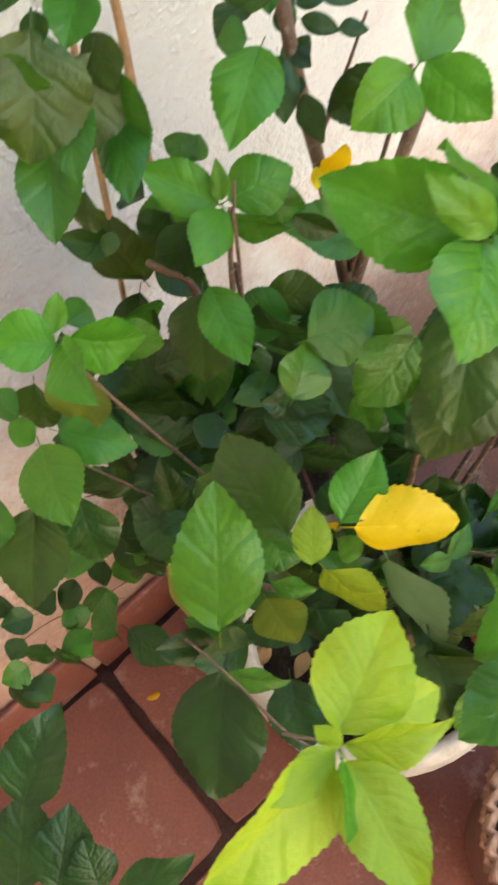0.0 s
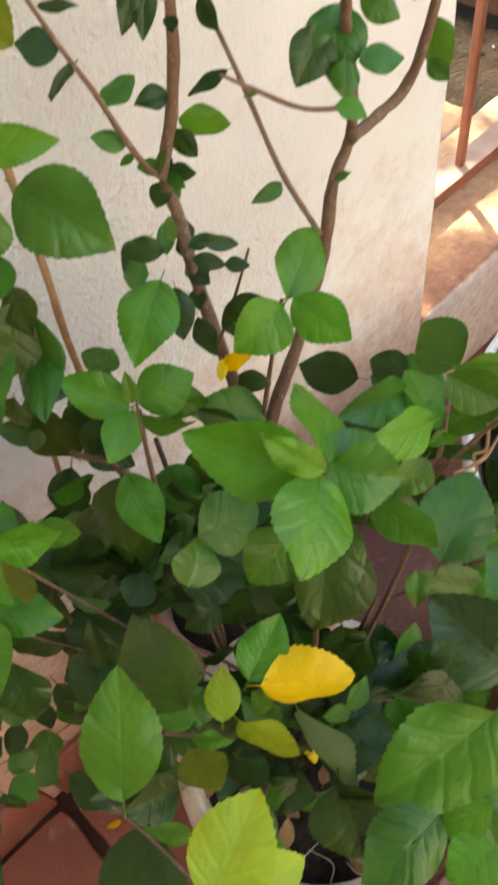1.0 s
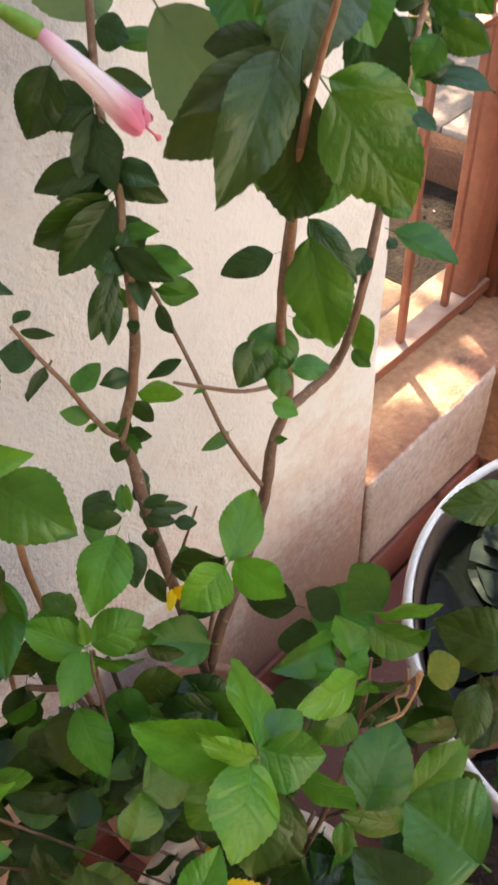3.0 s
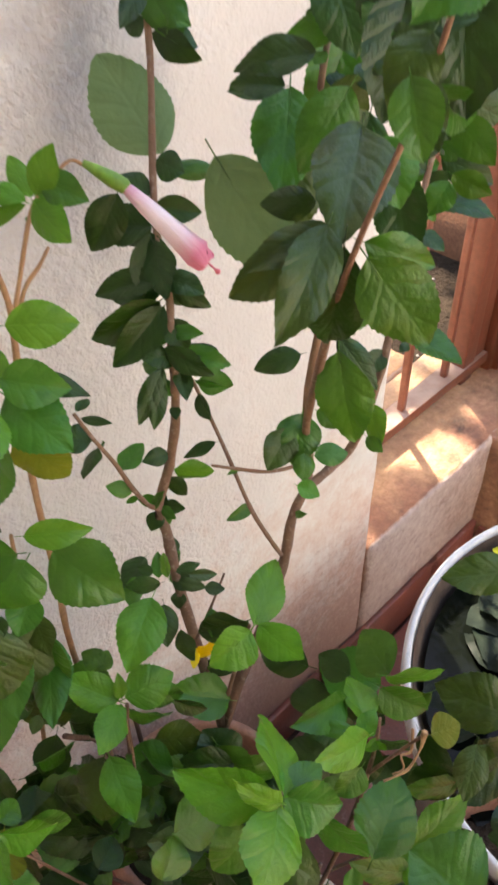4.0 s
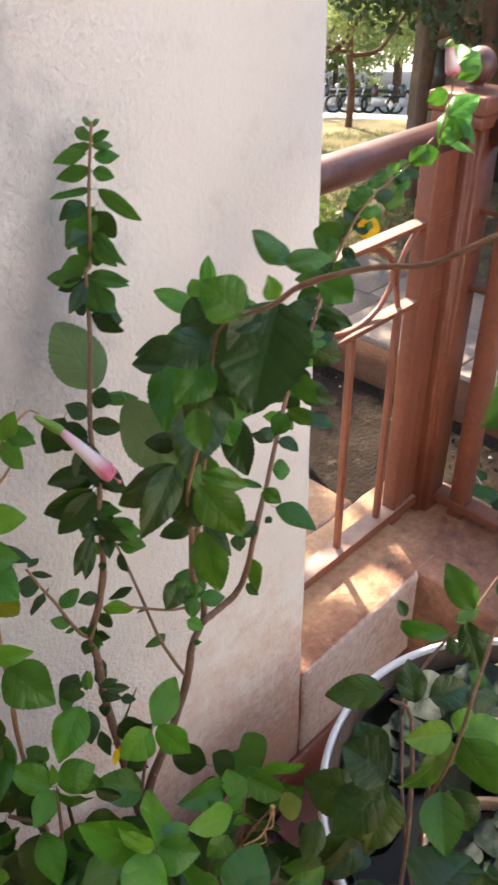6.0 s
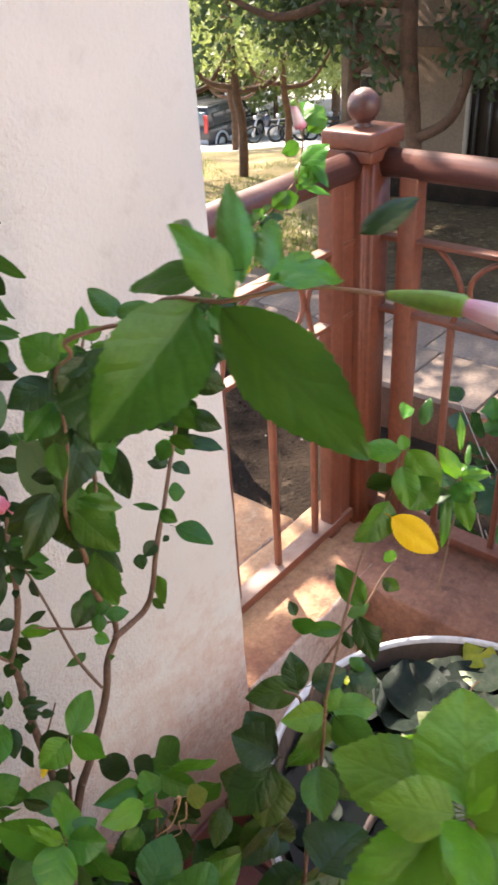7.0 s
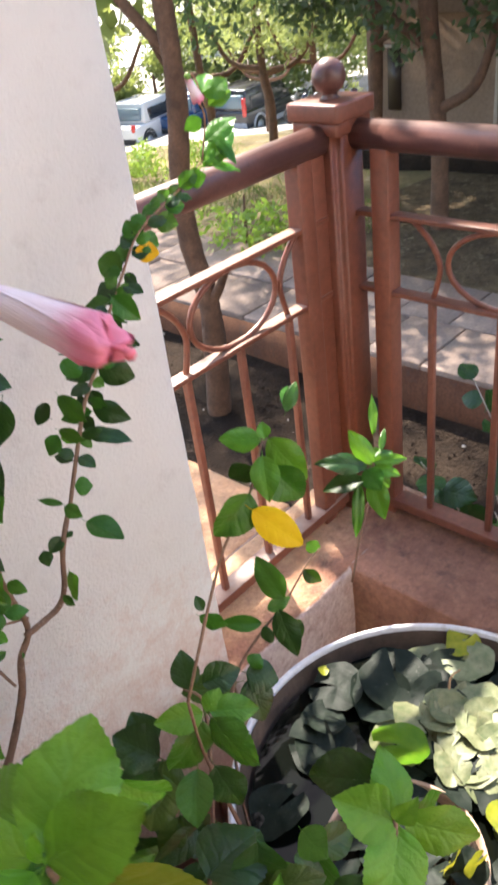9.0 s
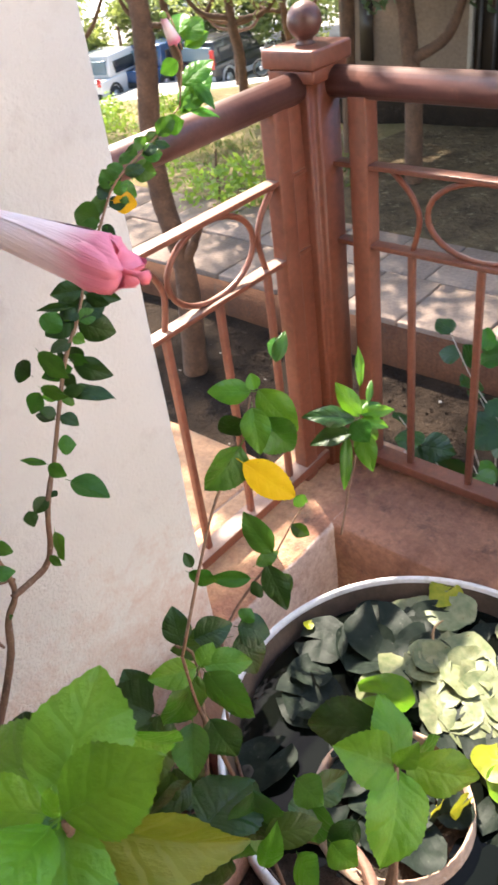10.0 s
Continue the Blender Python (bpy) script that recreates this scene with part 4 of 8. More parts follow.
leaves(shrub_tall, "g", [(0.336, -0.338, 1.315, 0.321, -0.321, 1.318, 0.018), (0.454, -0.185, 1.228, 0.476, -0.207, 1.227, 0.01), (0.438, -0.187, 1.212, 0.42, -0.172, 1.211, 0.013), (0.426, -0.189, 1.2, 0.425, -0.184, 1.204, 0.007), (0.371, -0.269, 1.241, 0.366, -0.256, 1.248, 0.016), (0.386, -0.273, 1.249, 0.379, -0.257, 1.258, 0.018), (0.371, -0.285, 1.226, 0.389, -0.289, 1.206, 0.013), (0.51, -0.21, 1.157, 0.512, -0.234, 1.137, 0.019), (0.495, -0.222, 1.134, 0.505, -0.241, 1.125, 0.014), (0.492, -0.223, 1.131, 0.478, -0.222, 1.119, 0.015), (0.523, -0.209, 1.169, 0.538, -0.21, 1.181, 0.019), (0.245, -0.529, 1.418, 0.21, -0.525, 1.393, 0.024), (0.254, -0.532, 1.425, 0.247, -0.496, 1.417, 0.008), (0.251, -0.523, 1.432, 0.265, -0.501, 1.433, 0.005)])
leaves(shrub_tall, "g", [(0.269, -0.515, 1.405, 0.273, -0.562, 1.367, 0.025), (0.48, -0.159, 1.197, 0.45, -0.165, 1.156, 0.031), (0.43, -0.188, 1.11, 0.419, -0.207, 1.076, 0.025), (0.424, -0.206, 1.194, 0.396, -0.204, 1.165, 0.024), (0.393, -0.223, 1.141, 0.371, -0.227, 1.111, 0.022), (0.402, -0.249, 1.124, 0.379, -0.244, 1.103, 0.017), (0.333, -0.299, 1.242, 0.325, -0.312, 1.225, 0.014), (0.385, -0.318, 1.313, 0.382, -0.298, 1.329, 0.015), (0.384, -0.316, 1.313, 0.402, -0.331, 1.317, 0.013)])
leaves(shrub_tall, "b", [(0.348, -0.14, 0.96, 0.368, -0.155, 0.949, 0.016), (0.294, -0.195, 0.947, 0.303, -0.178, 0.949, 0.006), (0.756, -0.173, 1.288, 0.776, -0.18, 1.291, 0.014), (0.755, -0.172, 1.282, 0.798, -0.175, 1.317, 0.025), (0.76, -0.172, 1.286, 0.781, -0.195, 1.277, 0.015), (0.761, -0.172, 1.306, 0.791, -0.184, 1.324, 0.021), (0.77, -0.173, 1.343, 0.794, -0.178, 1.357, 0.021), (0.767, -0.171, 1.348, 0.783, -0.163, 1.364, 0.018), (0.771, -0.173, 1.336, 0.795, -0.181, 1.345, 0.014), (0.296, -0.39, 1.345, 0.294, -0.39, 1.354, 0.007), (0.533, -0.179, 1.089, 0.521, -0.173, 1.094, 0.01), (0.572, -0.169, 1.129, 0.576, -0.179, 1.126, 0.012), (0.58, -0.164, 1.138, 0.572, -0.154, 1.143, 0.013), (0.671, -0.15, 1.231, 0.681, -0.158, 1.238, 0.015)])
leaves(shrub_tall, "b", [(0.677, -0.15, 1.241, 0.671, -0.137, 1.243, 0.011), (0.317, -0.243, 0.923, 0.358, -0.226, 0.933, 0.022), (0.314, -0.243, 0.921, 0.285, -0.243, 0.914, 0.026), (0.319, -0.245, 0.923, 0.324, -0.273, 0.908, 0.023), (0.289, -0.181, 0.918, 0.252, -0.202, 0.913, 0.027), (0.472, -0.2, 0.974, 0.458, -0.219, 0.959, 0.018), (0.375, -0.223, 0.985, 0.381, -0.235, 0.981, 0.011), (0.443, -0.18, 1.223, 0.429, -0.151, 1.238, 0.019), (0.454, -0.179, 1.234, 0.466, -0.166, 1.256, 0.011), (0.455, -0.179, 1.234, 0.469, -0.185, 1.241, 0.011), (0.449, -0.177, 1.232, 0.449, -0.165, 1.242, 0.013), (0.255, -0.536, 1.422, 0.272, -0.517, 1.443, 0.009), (0.252, -0.536, 1.419, 0.245, -0.527, 1.439, 0.011), (0.26, -0.541, 1.422, 0.292, -0.546, 1.417, 0.01)])
leaves(shrub_tall, "b", [(0.261, -0.541, 1.423, 0.285, -0.525, 1.432, 0.008), (0.262, -0.544, 1.421, 0.288, -0.537, 1.422, 0.008)])
leaves(shrub_tall, "y", [(0.313, -0.187, 0.84, 0.301, -0.198, 0.841, 0.006), (0.668, -0.15, 1.224, 0.685, -0.162, 1.216, 0.019), (0.314, -0.193, 0.831, 0.319, -0.202, 0.854, 0.014)])
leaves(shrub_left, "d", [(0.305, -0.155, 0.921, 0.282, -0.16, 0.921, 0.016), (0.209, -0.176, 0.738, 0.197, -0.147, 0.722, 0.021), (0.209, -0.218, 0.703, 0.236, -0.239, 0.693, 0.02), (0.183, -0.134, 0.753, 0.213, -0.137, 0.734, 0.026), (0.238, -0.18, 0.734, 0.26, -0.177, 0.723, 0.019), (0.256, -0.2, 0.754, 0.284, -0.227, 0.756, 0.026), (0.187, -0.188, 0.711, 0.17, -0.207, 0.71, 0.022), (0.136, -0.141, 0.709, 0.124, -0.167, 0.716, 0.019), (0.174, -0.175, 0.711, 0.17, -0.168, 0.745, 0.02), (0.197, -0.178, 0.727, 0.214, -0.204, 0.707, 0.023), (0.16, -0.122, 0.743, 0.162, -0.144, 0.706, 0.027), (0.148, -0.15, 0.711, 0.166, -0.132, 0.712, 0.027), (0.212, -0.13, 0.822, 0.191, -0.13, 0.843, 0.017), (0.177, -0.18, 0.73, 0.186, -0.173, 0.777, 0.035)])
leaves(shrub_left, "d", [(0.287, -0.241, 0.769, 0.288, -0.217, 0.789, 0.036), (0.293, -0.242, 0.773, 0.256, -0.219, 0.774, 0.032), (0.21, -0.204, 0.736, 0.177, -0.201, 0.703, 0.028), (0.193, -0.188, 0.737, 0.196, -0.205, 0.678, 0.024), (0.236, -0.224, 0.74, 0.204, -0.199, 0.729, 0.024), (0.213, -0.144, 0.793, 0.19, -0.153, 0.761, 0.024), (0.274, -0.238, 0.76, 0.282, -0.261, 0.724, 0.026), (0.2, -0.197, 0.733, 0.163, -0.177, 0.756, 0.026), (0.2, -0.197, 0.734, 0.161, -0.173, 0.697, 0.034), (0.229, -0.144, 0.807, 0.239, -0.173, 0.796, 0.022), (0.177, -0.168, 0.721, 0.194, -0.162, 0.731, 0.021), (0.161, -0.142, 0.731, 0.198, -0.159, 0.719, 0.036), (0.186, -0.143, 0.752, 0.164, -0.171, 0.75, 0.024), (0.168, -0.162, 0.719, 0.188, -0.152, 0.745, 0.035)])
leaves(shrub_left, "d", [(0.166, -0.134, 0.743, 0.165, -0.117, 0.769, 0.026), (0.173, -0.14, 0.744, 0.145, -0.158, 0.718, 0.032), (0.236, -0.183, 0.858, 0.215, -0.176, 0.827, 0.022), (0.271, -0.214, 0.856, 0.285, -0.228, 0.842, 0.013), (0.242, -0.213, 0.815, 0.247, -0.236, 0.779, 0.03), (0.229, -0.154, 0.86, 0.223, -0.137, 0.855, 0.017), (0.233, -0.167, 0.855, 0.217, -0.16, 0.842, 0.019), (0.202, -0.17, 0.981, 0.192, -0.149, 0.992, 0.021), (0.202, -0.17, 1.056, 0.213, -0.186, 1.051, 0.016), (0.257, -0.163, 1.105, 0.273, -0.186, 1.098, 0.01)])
leaves(shrub_left, "b", [(0.285, -0.155, 1.176, 0.288, -0.137, 1.188, 0.009), (0.287, -0.155, 1.176, 0.294, -0.161, 1.195, 0.012), (0.288, -0.155, 1.176, 0.303, -0.165, 1.177, 0.013), (0.285, -0.155, 1.174, 0.284, -0.175, 1.165, 0.015), (0.282, -0.155, 1.175, 0.274, -0.137, 1.181, 0.009), (0.282, -0.155, 1.174, 0.257, -0.127, 1.158, 0.007), (0.271, -0.129, 1.149, 0.27, -0.124, 1.156, 0.005), (0.272, -0.128, 1.148, 0.28, -0.115, 1.15, 0.006), (0.241, -0.199, 0.876, 0.222, -0.174, 0.894, 0.021), (0.245, -0.201, 0.877, 0.273, -0.212, 0.883, 0.025), (0.241, -0.201, 0.875, 0.216, -0.218, 0.878, 0.019), (0.243, -0.199, 0.877, 0.247, -0.196, 0.893, 0.008), (0.221, -0.208, 0.845, 0.209, -0.243, 0.832, 0.022), (0.252, -0.17, 1.137, 0.273, -0.189, 1.137, 0.018)])
leaves(shrub_left, "b", [(0.243, -0.17, 1.128, 0.236, -0.155, 1.135, 0.015), (0.244, -0.17, 1.109, 0.24, -0.151, 1.124, 0.017), (0.232, -0.17, 1.106, 0.215, -0.196, 1.1, 0.021), (0.232, -0.17, 1.108, 0.219, -0.16, 1.107, 0.017), (0.23, -0.17, 1.021, 0.254, -0.191, 1.022, 0.014), (0.243, -0.17, 1.153, 0.235, -0.159, 1.157, 0.012), (0.225, -0.17, 1.095, 0.211, -0.162, 1.091, 0.019)])
leaves(shrub_left, "g", [(0.294, -0.129, 1.151, 0.299, -0.125, 1.152, 0.004), (0.291, -0.155, 1.181, 0.297, -0.173, 1.177, 0.013), (0.269, -0.204, 0.761, 0.29, -0.217, 0.783, 0.023), (0.243, -0.196, 0.747, 0.245, -0.21, 0.706, 0.019), (0.228, -0.174, 0.754, 0.21, -0.141, 0.726, 0.019), (0.178, -0.155, 0.731, 0.155, -0.153, 0.739, 0.018), (0.174, -0.127, 0.751, 0.153, -0.112, 0.729, 0.017), (0.249, -0.214, 0.737, 0.219, -0.214, 0.75, 0.018), (0.229, -0.199, 0.734, 0.2, -0.207, 0.736, 0.018), (0.16, -0.137, 0.731, 0.134, -0.148, 0.738, 0.023), (0.175, -0.184, 0.704, 0.154, -0.169, 0.677, 0.014), (0.192, -0.157, 0.801, 0.22, -0.154, 0.781, 0.021), (0.204, -0.176, 0.756, 0.194, -0.141, 0.756, 0.025), (0.274, -0.226, 0.771, 0.244, -0.206, 0.775, 0.02)])
leaves(shrub_left, "g", [(0.312, -0.22, 0.809, 0.279, -0.2, 0.836, 0.028), (0.268, -0.255, 0.739, 0.235, -0.239, 0.712, 0.026), (0.233, -0.145, 0.809, 0.253, -0.15, 0.845, 0.032), (0.29, -0.227, 0.784, 0.292, -0.257, 0.76, 0.029), (0.29, -0.233, 0.778, 0.301, -0.264, 0.732, 0.037), (0.228, -0.18, 0.774, 0.203, -0.201, 0.745, 0.029), (0.272, -0.213, 0.781, 0.279, -0.243, 0.739, 0.031), (0.203, -0.164, 0.748, 0.234, -0.204, 0.737, 0.031), (0.183, -0.149, 0.744, 0.207, -0.187, 0.774, 0.029), (0.242, -0.205, 0.873, 0.259, -0.223, 0.858, 0.019), (0.258, -0.202, 0.87, 0.275, -0.218, 0.856, 0.018), (0.247, -0.182, 0.889, 0.241, -0.167, 0.895, 0.013), (0.243, -0.181, 0.888, 0.253, -0.177, 0.894, 0.011), (0.227, -0.165, 0.926, 0.198, -0.204, 0.923, 0.021)])
leaves(shrub_left, "g", [(0.206, -0.165, 0.94, 0.185, -0.193, 0.932, 0.019), (0.193, -0.165, 0.928, 0.169, -0.192, 0.91, 0.023), (0.225, -0.165, 0.971, 0.208, -0.175, 0.962, 0.018), (0.185, -0.165, 0.964, 0.192, -0.182, 0.957, 0.012), (0.218, -0.156, 0.938, 0.208, -0.16, 0.934, 0.011), (0.243, -0.17, 1.114, 0.261, -0.191, 1.11, 0.019), (0.243, -0.17, 1.105, 0.248, -0.204, 1.095, 0.025), (0.234, -0.17, 1.089, 0.212, -0.179, 1.061, 0.027), (0.224, -0.17, 1.012, 0.201, -0.15, 1.01, 0.024), (0.227, -0.17, 1.004, 0.205, -0.172, 0.984, 0.03), (0.242, -0.17, 0.998, 0.25, -0.209, 0.985, 0.033), (0.222, -0.17, 0.941, 0.216, -0.191, 0.917, 0.024), (0.248, -0.17, 1.154, 0.254, -0.17, 1.159, 0.007)])
leaves(shrub_front, "o", [(0.373, -0.371, 0.873, 0.346, -0.383, 0.865, 0.018), (0.263, -0.333, 0.866, 0.227, -0.34, 0.84, 0.033), (0.161, -0.324, 0.846, 0.165, -0.284, 0.866, 0.033), (0.197, -0.38, 0.712, 0.196, -0.424, 0.678, 0.044), (0.252, -0.329, 0.914, 0.22, -0.35, 0.887, 0.028), (0.203, -0.375, 0.713, 0.181, -0.412, 0.69, 0.044), (0.16, -0.257, 0.797, 0.179, -0.296, 0.773, 0.037), (0.367, -0.27, 0.731, 0.339, -0.274, 0.715, 0.032), (0.394, -0.361, 0.691, 0.389, -0.392, 0.669, 0.035), (0.35, -0.414, 0.637, 0.336, -0.445, 0.612, 0.039), (0.436, -0.368, 0.815, 0.414, -0.327, 0.829, 0.037), (0.422, -0.365, 0.787, 0.391, -0.372, 0.763, 0.024)])
leaves(shrub_front, "g", [(0.249, -0.309, 0.873, 0.22, -0.308, 0.854, 0.03), (0.16, -0.308, 0.771, 0.158, -0.292, 0.784, 0.018), (0.247, -0.375, 0.769, 0.243, -0.395, 0.76, 0.018), (0.223, -0.426, 0.746, 0.174, -0.422, 0.746, 0.035), (0.195, -0.295, 0.875, 0.212, -0.289, 0.886, 0.022), (0.212, -0.286, 0.887, 0.242, -0.294, 0.883, 0.027), (0.318, -0.395, 0.657, 0.275, -0.379, 0.645, 0.032), (0.32, -0.37, 0.674, 0.359, -0.387, 0.656, 0.033), (0.341, -0.401, 0.667, 0.334, -0.438, 0.647, 0.037), (0.312, -0.375, 0.666, 0.291, -0.405, 0.658, 0.032), (0.312, -0.38, 0.663, 0.276, -0.373, 0.642, 0.028), (0.323, -0.412, 0.649, 0.303, -0.421, 0.612, 0.024), (0.283, -0.369, 0.653, 0.305, -0.385, 0.677, 0.024), (0.292, -0.37, 0.658, 0.291, -0.354, 0.68, 0.023)])
leaves(shrub_front, "g", [(0.306, -0.357, 0.675, 0.313, -0.391, 0.63, 0.026), (0.314, -0.342, 0.689, 0.286, -0.349, 0.676, 0.025), (0.277, -0.42, 0.612, 0.259, -0.46, 0.606, 0.032), (0.246, -0.394, 0.613, 0.263, -0.42, 0.637, 0.023), (0.318, -0.389, 0.649, 0.276, -0.402, 0.626, 0.03), (0.357, -0.376, 0.675, 0.329, -0.379, 0.643, 0.026), (0.23, -0.341, 0.637, 0.258, -0.337, 0.661, 0.04), (0.321, -0.37, 0.662, 0.303, -0.403, 0.65, 0.033), (0.24, -0.412, 0.6, 0.26, -0.4, 0.613, 0.026), (0.269, -0.315, 0.67, 0.249, -0.284, 0.654, 0.022), (0.281, -0.357, 0.651, 0.3, -0.362, 0.684, 0.022), (0.25, -0.33, 0.945, 0.266, -0.352, 0.939, 0.025), (0.251, -0.329, 0.946, 0.276, -0.332, 0.941, 0.015), (0.262, -0.341, 0.924, 0.267, -0.368, 0.898, 0.021)])
leaves(shrub_front, "g", [(0.111, -0.322, 0.753, 0.127, -0.348, 0.745, 0.016), (0.164, -0.289, 0.766, 0.178, -0.31, 0.759, 0.022), (0.159, -0.304, 0.746, 0.169, -0.323, 0.74, 0.014), (0.227, -0.36, 0.76, 0.245, -0.358, 0.766, 0.011), (0.228, -0.361, 0.76, 0.215, -0.354, 0.76, 0.01), (0.355, -0.311, 0.885, 0.372, -0.336, 0.866, 0.023), (0.326, -0.316, 0.88, 0.31, -0.298, 0.883, 0.009), (0.31, -0.334, 0.886, 0.291, -0.334, 0.877, 0.017), (0.286, -0.364, 0.856, 0.326, -0.353, 0.871, 0.036), (0.378, -0.303, 0.863, 0.387, -0.271, 0.867, 0.03), (0.324, -0.405, 0.775, 0.305, -0.388, 0.776, 0.018), (0.312, -0.378, 0.804, 0.284, -0.357, 0.828, 0.019), (0.339, -0.299, 0.878, 0.3, -0.298, 0.896, 0.021), (0.273, -0.36, 0.864, 0.263, -0.369, 0.853, 0.01)])
leaves(shrub_front, "d", [(0.264, -0.321, 0.806, 0.242, -0.317, 0.8, 0.025), (-0.023, -0.272, 0.648, 0.024, -0.25, 0.672, 0.037), (-0.057, -0.301, 0.625, -0.022, -0.27, 0.647, 0.04), (-0.04, -0.317, 0.623, -0.006, -0.293, 0.643, 0.033), (-0.021, -0.334, 0.62, -0.01, -0.313, 0.64, 0.026), (-0.013, -0.341, 0.619, 0.025, -0.362, 0.635, 0.023), (0.152, -0.243, 0.709, 0.133, -0.206, 0.717, 0.036), (0.3, -0.345, 0.679, 0.259, -0.344, 0.687, 0.029), (0.319, -0.366, 0.676, 0.275, -0.354, 0.665, 0.028), (0.31, -0.394, 0.653, 0.263, -0.385, 0.669, 0.03), (0.293, -0.384, 0.65, 0.269, -0.39, 0.644, 0.02), (0.318, -0.364, 0.677, 0.348, -0.392, 0.638, 0.025), (0.287, -0.406, 0.625, 0.325, -0.445, 0.588, 0.031), (0.24, -0.366, 0.627, 0.27, -0.38, 0.601, 0.022)])
leaves(shrub_front, "d", [(0.113, -0.32, 0.744, 0.065, -0.356, 0.714, 0.042), (0.223, -0.38, 0.739, 0.245, -0.371, 0.737, 0.019), (0.17, -0.324, 0.717, 0.166, -0.345, 0.706, 0.027), (0.349, -0.319, 0.839, 0.368, -0.335, 0.813, 0.017), (0.37, -0.279, 0.842, 0.366, -0.254, 0.842, 0.02), (0.27, -0.417, 0.849, 0.263, -0.378, 0.869, 0.035), (0.423, -0.314, 0.733, 0.416, -0.351, 0.708, 0.02), (0.389, -0.303, 0.723, 0.39, -0.339, 0.702, 0.035), (0.363, -0.253, 0.739, 0.358, -0.278, 0.723, 0.033), (0.305, -0.324, 0.668, 0.273, -0.328, 0.649, 0.043), (0.397, -0.265, 0.749, 0.401, -0.292, 0.735, 0.032), (0.35, -0.347, 0.677, 0.351, -0.388, 0.653, 0.043), (0.306, -0.38, 0.686, 0.269, -0.383, 0.665, 0.044), (0.302, -0.412, 0.664, 0.302, -0.446, 0.645, 0.04)])
leaves(shrub_front, "b", [(0.276, -0.418, 0.772, 0.205, -0.404, 0.749, 0.05), (0.244, -0.442, 0.745, 0.218, -0.424, 0.735, 0.023), (0.233, -0.455, 0.734, 0.205, -0.448, 0.729, 0.026), (0.218, -0.41, 0.703, 0.187, -0.418, 0.673, 0.029), (0.304, -0.386, 0.655, 0.273, -0.362, 0.628, 0.024), (0.275, -0.343, 0.666, 0.302, -0.34, 0.646, 0.023), (0.244, -0.328, 0.948, 0.216, -0.296, 0.967, 0.029), (0.245, -0.331, 0.947, 0.217, -0.354, 0.945, 0.031), (0.249, -0.33, 0.95, 0.278, -0.296, 0.946, 0.022), (0.249, -0.331, 0.949, 0.27, -0.318, 0.941, 0.01), (0.245, -0.333, 0.952, 0.23, -0.324, 0.976, 0.012), (0.117, -0.398, 0.895, 0.105, -0.414, 0.907, 0.01), (0.118, -0.334, 0.849, 0.146, -0.306, 0.881, 0.03), (0.197, -0.317, 0.784, 0.23, -0.308, 0.797, 0.024)])
leaves(shrub_front, "b", [(0.202, -0.326, 0.747, 0.198, -0.314, 0.751, 0.014), (0.337, -0.316, 0.873, 0.354, -0.291, 0.877, 0.02), (0.327, -0.321, 0.878, 0.341, -0.318, 0.886, 0.012), (0.334, -0.328, 0.877, 0.324, -0.327, 0.872, 0.008), (0.331, -0.327, 0.876, 0.332, -0.335, 0.872, 0.007), (0.322, -0.328, 0.896, 0.287, -0.325, 0.912, 0.021), (0.369, -0.306, 0.875, 0.404, -0.33, 0.854, 0.02), (0.314, -0.368, 0.811, 0.319, -0.399, 0.807, 0.023), (0.336, -0.366, 0.772, 0.377, -0.378, 0.792, 0.024), (0.26, -0.387, 0.658, 0.262, -0.363, 0.674, 0.021)])
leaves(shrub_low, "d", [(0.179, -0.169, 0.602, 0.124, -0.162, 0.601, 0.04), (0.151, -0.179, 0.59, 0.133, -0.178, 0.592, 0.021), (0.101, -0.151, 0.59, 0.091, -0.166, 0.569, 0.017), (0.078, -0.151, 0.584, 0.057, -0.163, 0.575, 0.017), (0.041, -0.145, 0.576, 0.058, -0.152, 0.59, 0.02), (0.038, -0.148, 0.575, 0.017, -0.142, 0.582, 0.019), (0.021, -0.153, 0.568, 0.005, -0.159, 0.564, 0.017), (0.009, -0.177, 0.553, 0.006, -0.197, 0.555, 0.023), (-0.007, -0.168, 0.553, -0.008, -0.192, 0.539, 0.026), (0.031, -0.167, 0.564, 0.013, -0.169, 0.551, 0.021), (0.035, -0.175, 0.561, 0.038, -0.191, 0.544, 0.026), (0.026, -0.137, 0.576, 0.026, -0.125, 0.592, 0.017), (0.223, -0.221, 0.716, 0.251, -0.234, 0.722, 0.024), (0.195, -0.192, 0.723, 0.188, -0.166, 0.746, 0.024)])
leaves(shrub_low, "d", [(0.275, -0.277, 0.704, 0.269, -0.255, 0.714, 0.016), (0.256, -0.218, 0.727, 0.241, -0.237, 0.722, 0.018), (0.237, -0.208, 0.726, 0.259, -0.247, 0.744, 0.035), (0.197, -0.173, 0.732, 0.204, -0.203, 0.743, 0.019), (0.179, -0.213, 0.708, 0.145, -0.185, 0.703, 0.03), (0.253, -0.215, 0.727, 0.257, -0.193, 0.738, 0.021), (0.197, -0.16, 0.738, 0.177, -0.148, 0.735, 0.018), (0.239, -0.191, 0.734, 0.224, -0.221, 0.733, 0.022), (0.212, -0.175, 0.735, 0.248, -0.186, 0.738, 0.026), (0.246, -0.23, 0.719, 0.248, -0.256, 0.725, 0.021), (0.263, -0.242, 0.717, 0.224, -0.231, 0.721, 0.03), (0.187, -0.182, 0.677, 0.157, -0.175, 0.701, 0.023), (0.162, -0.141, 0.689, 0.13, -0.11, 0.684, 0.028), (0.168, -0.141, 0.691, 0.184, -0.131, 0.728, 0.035)])
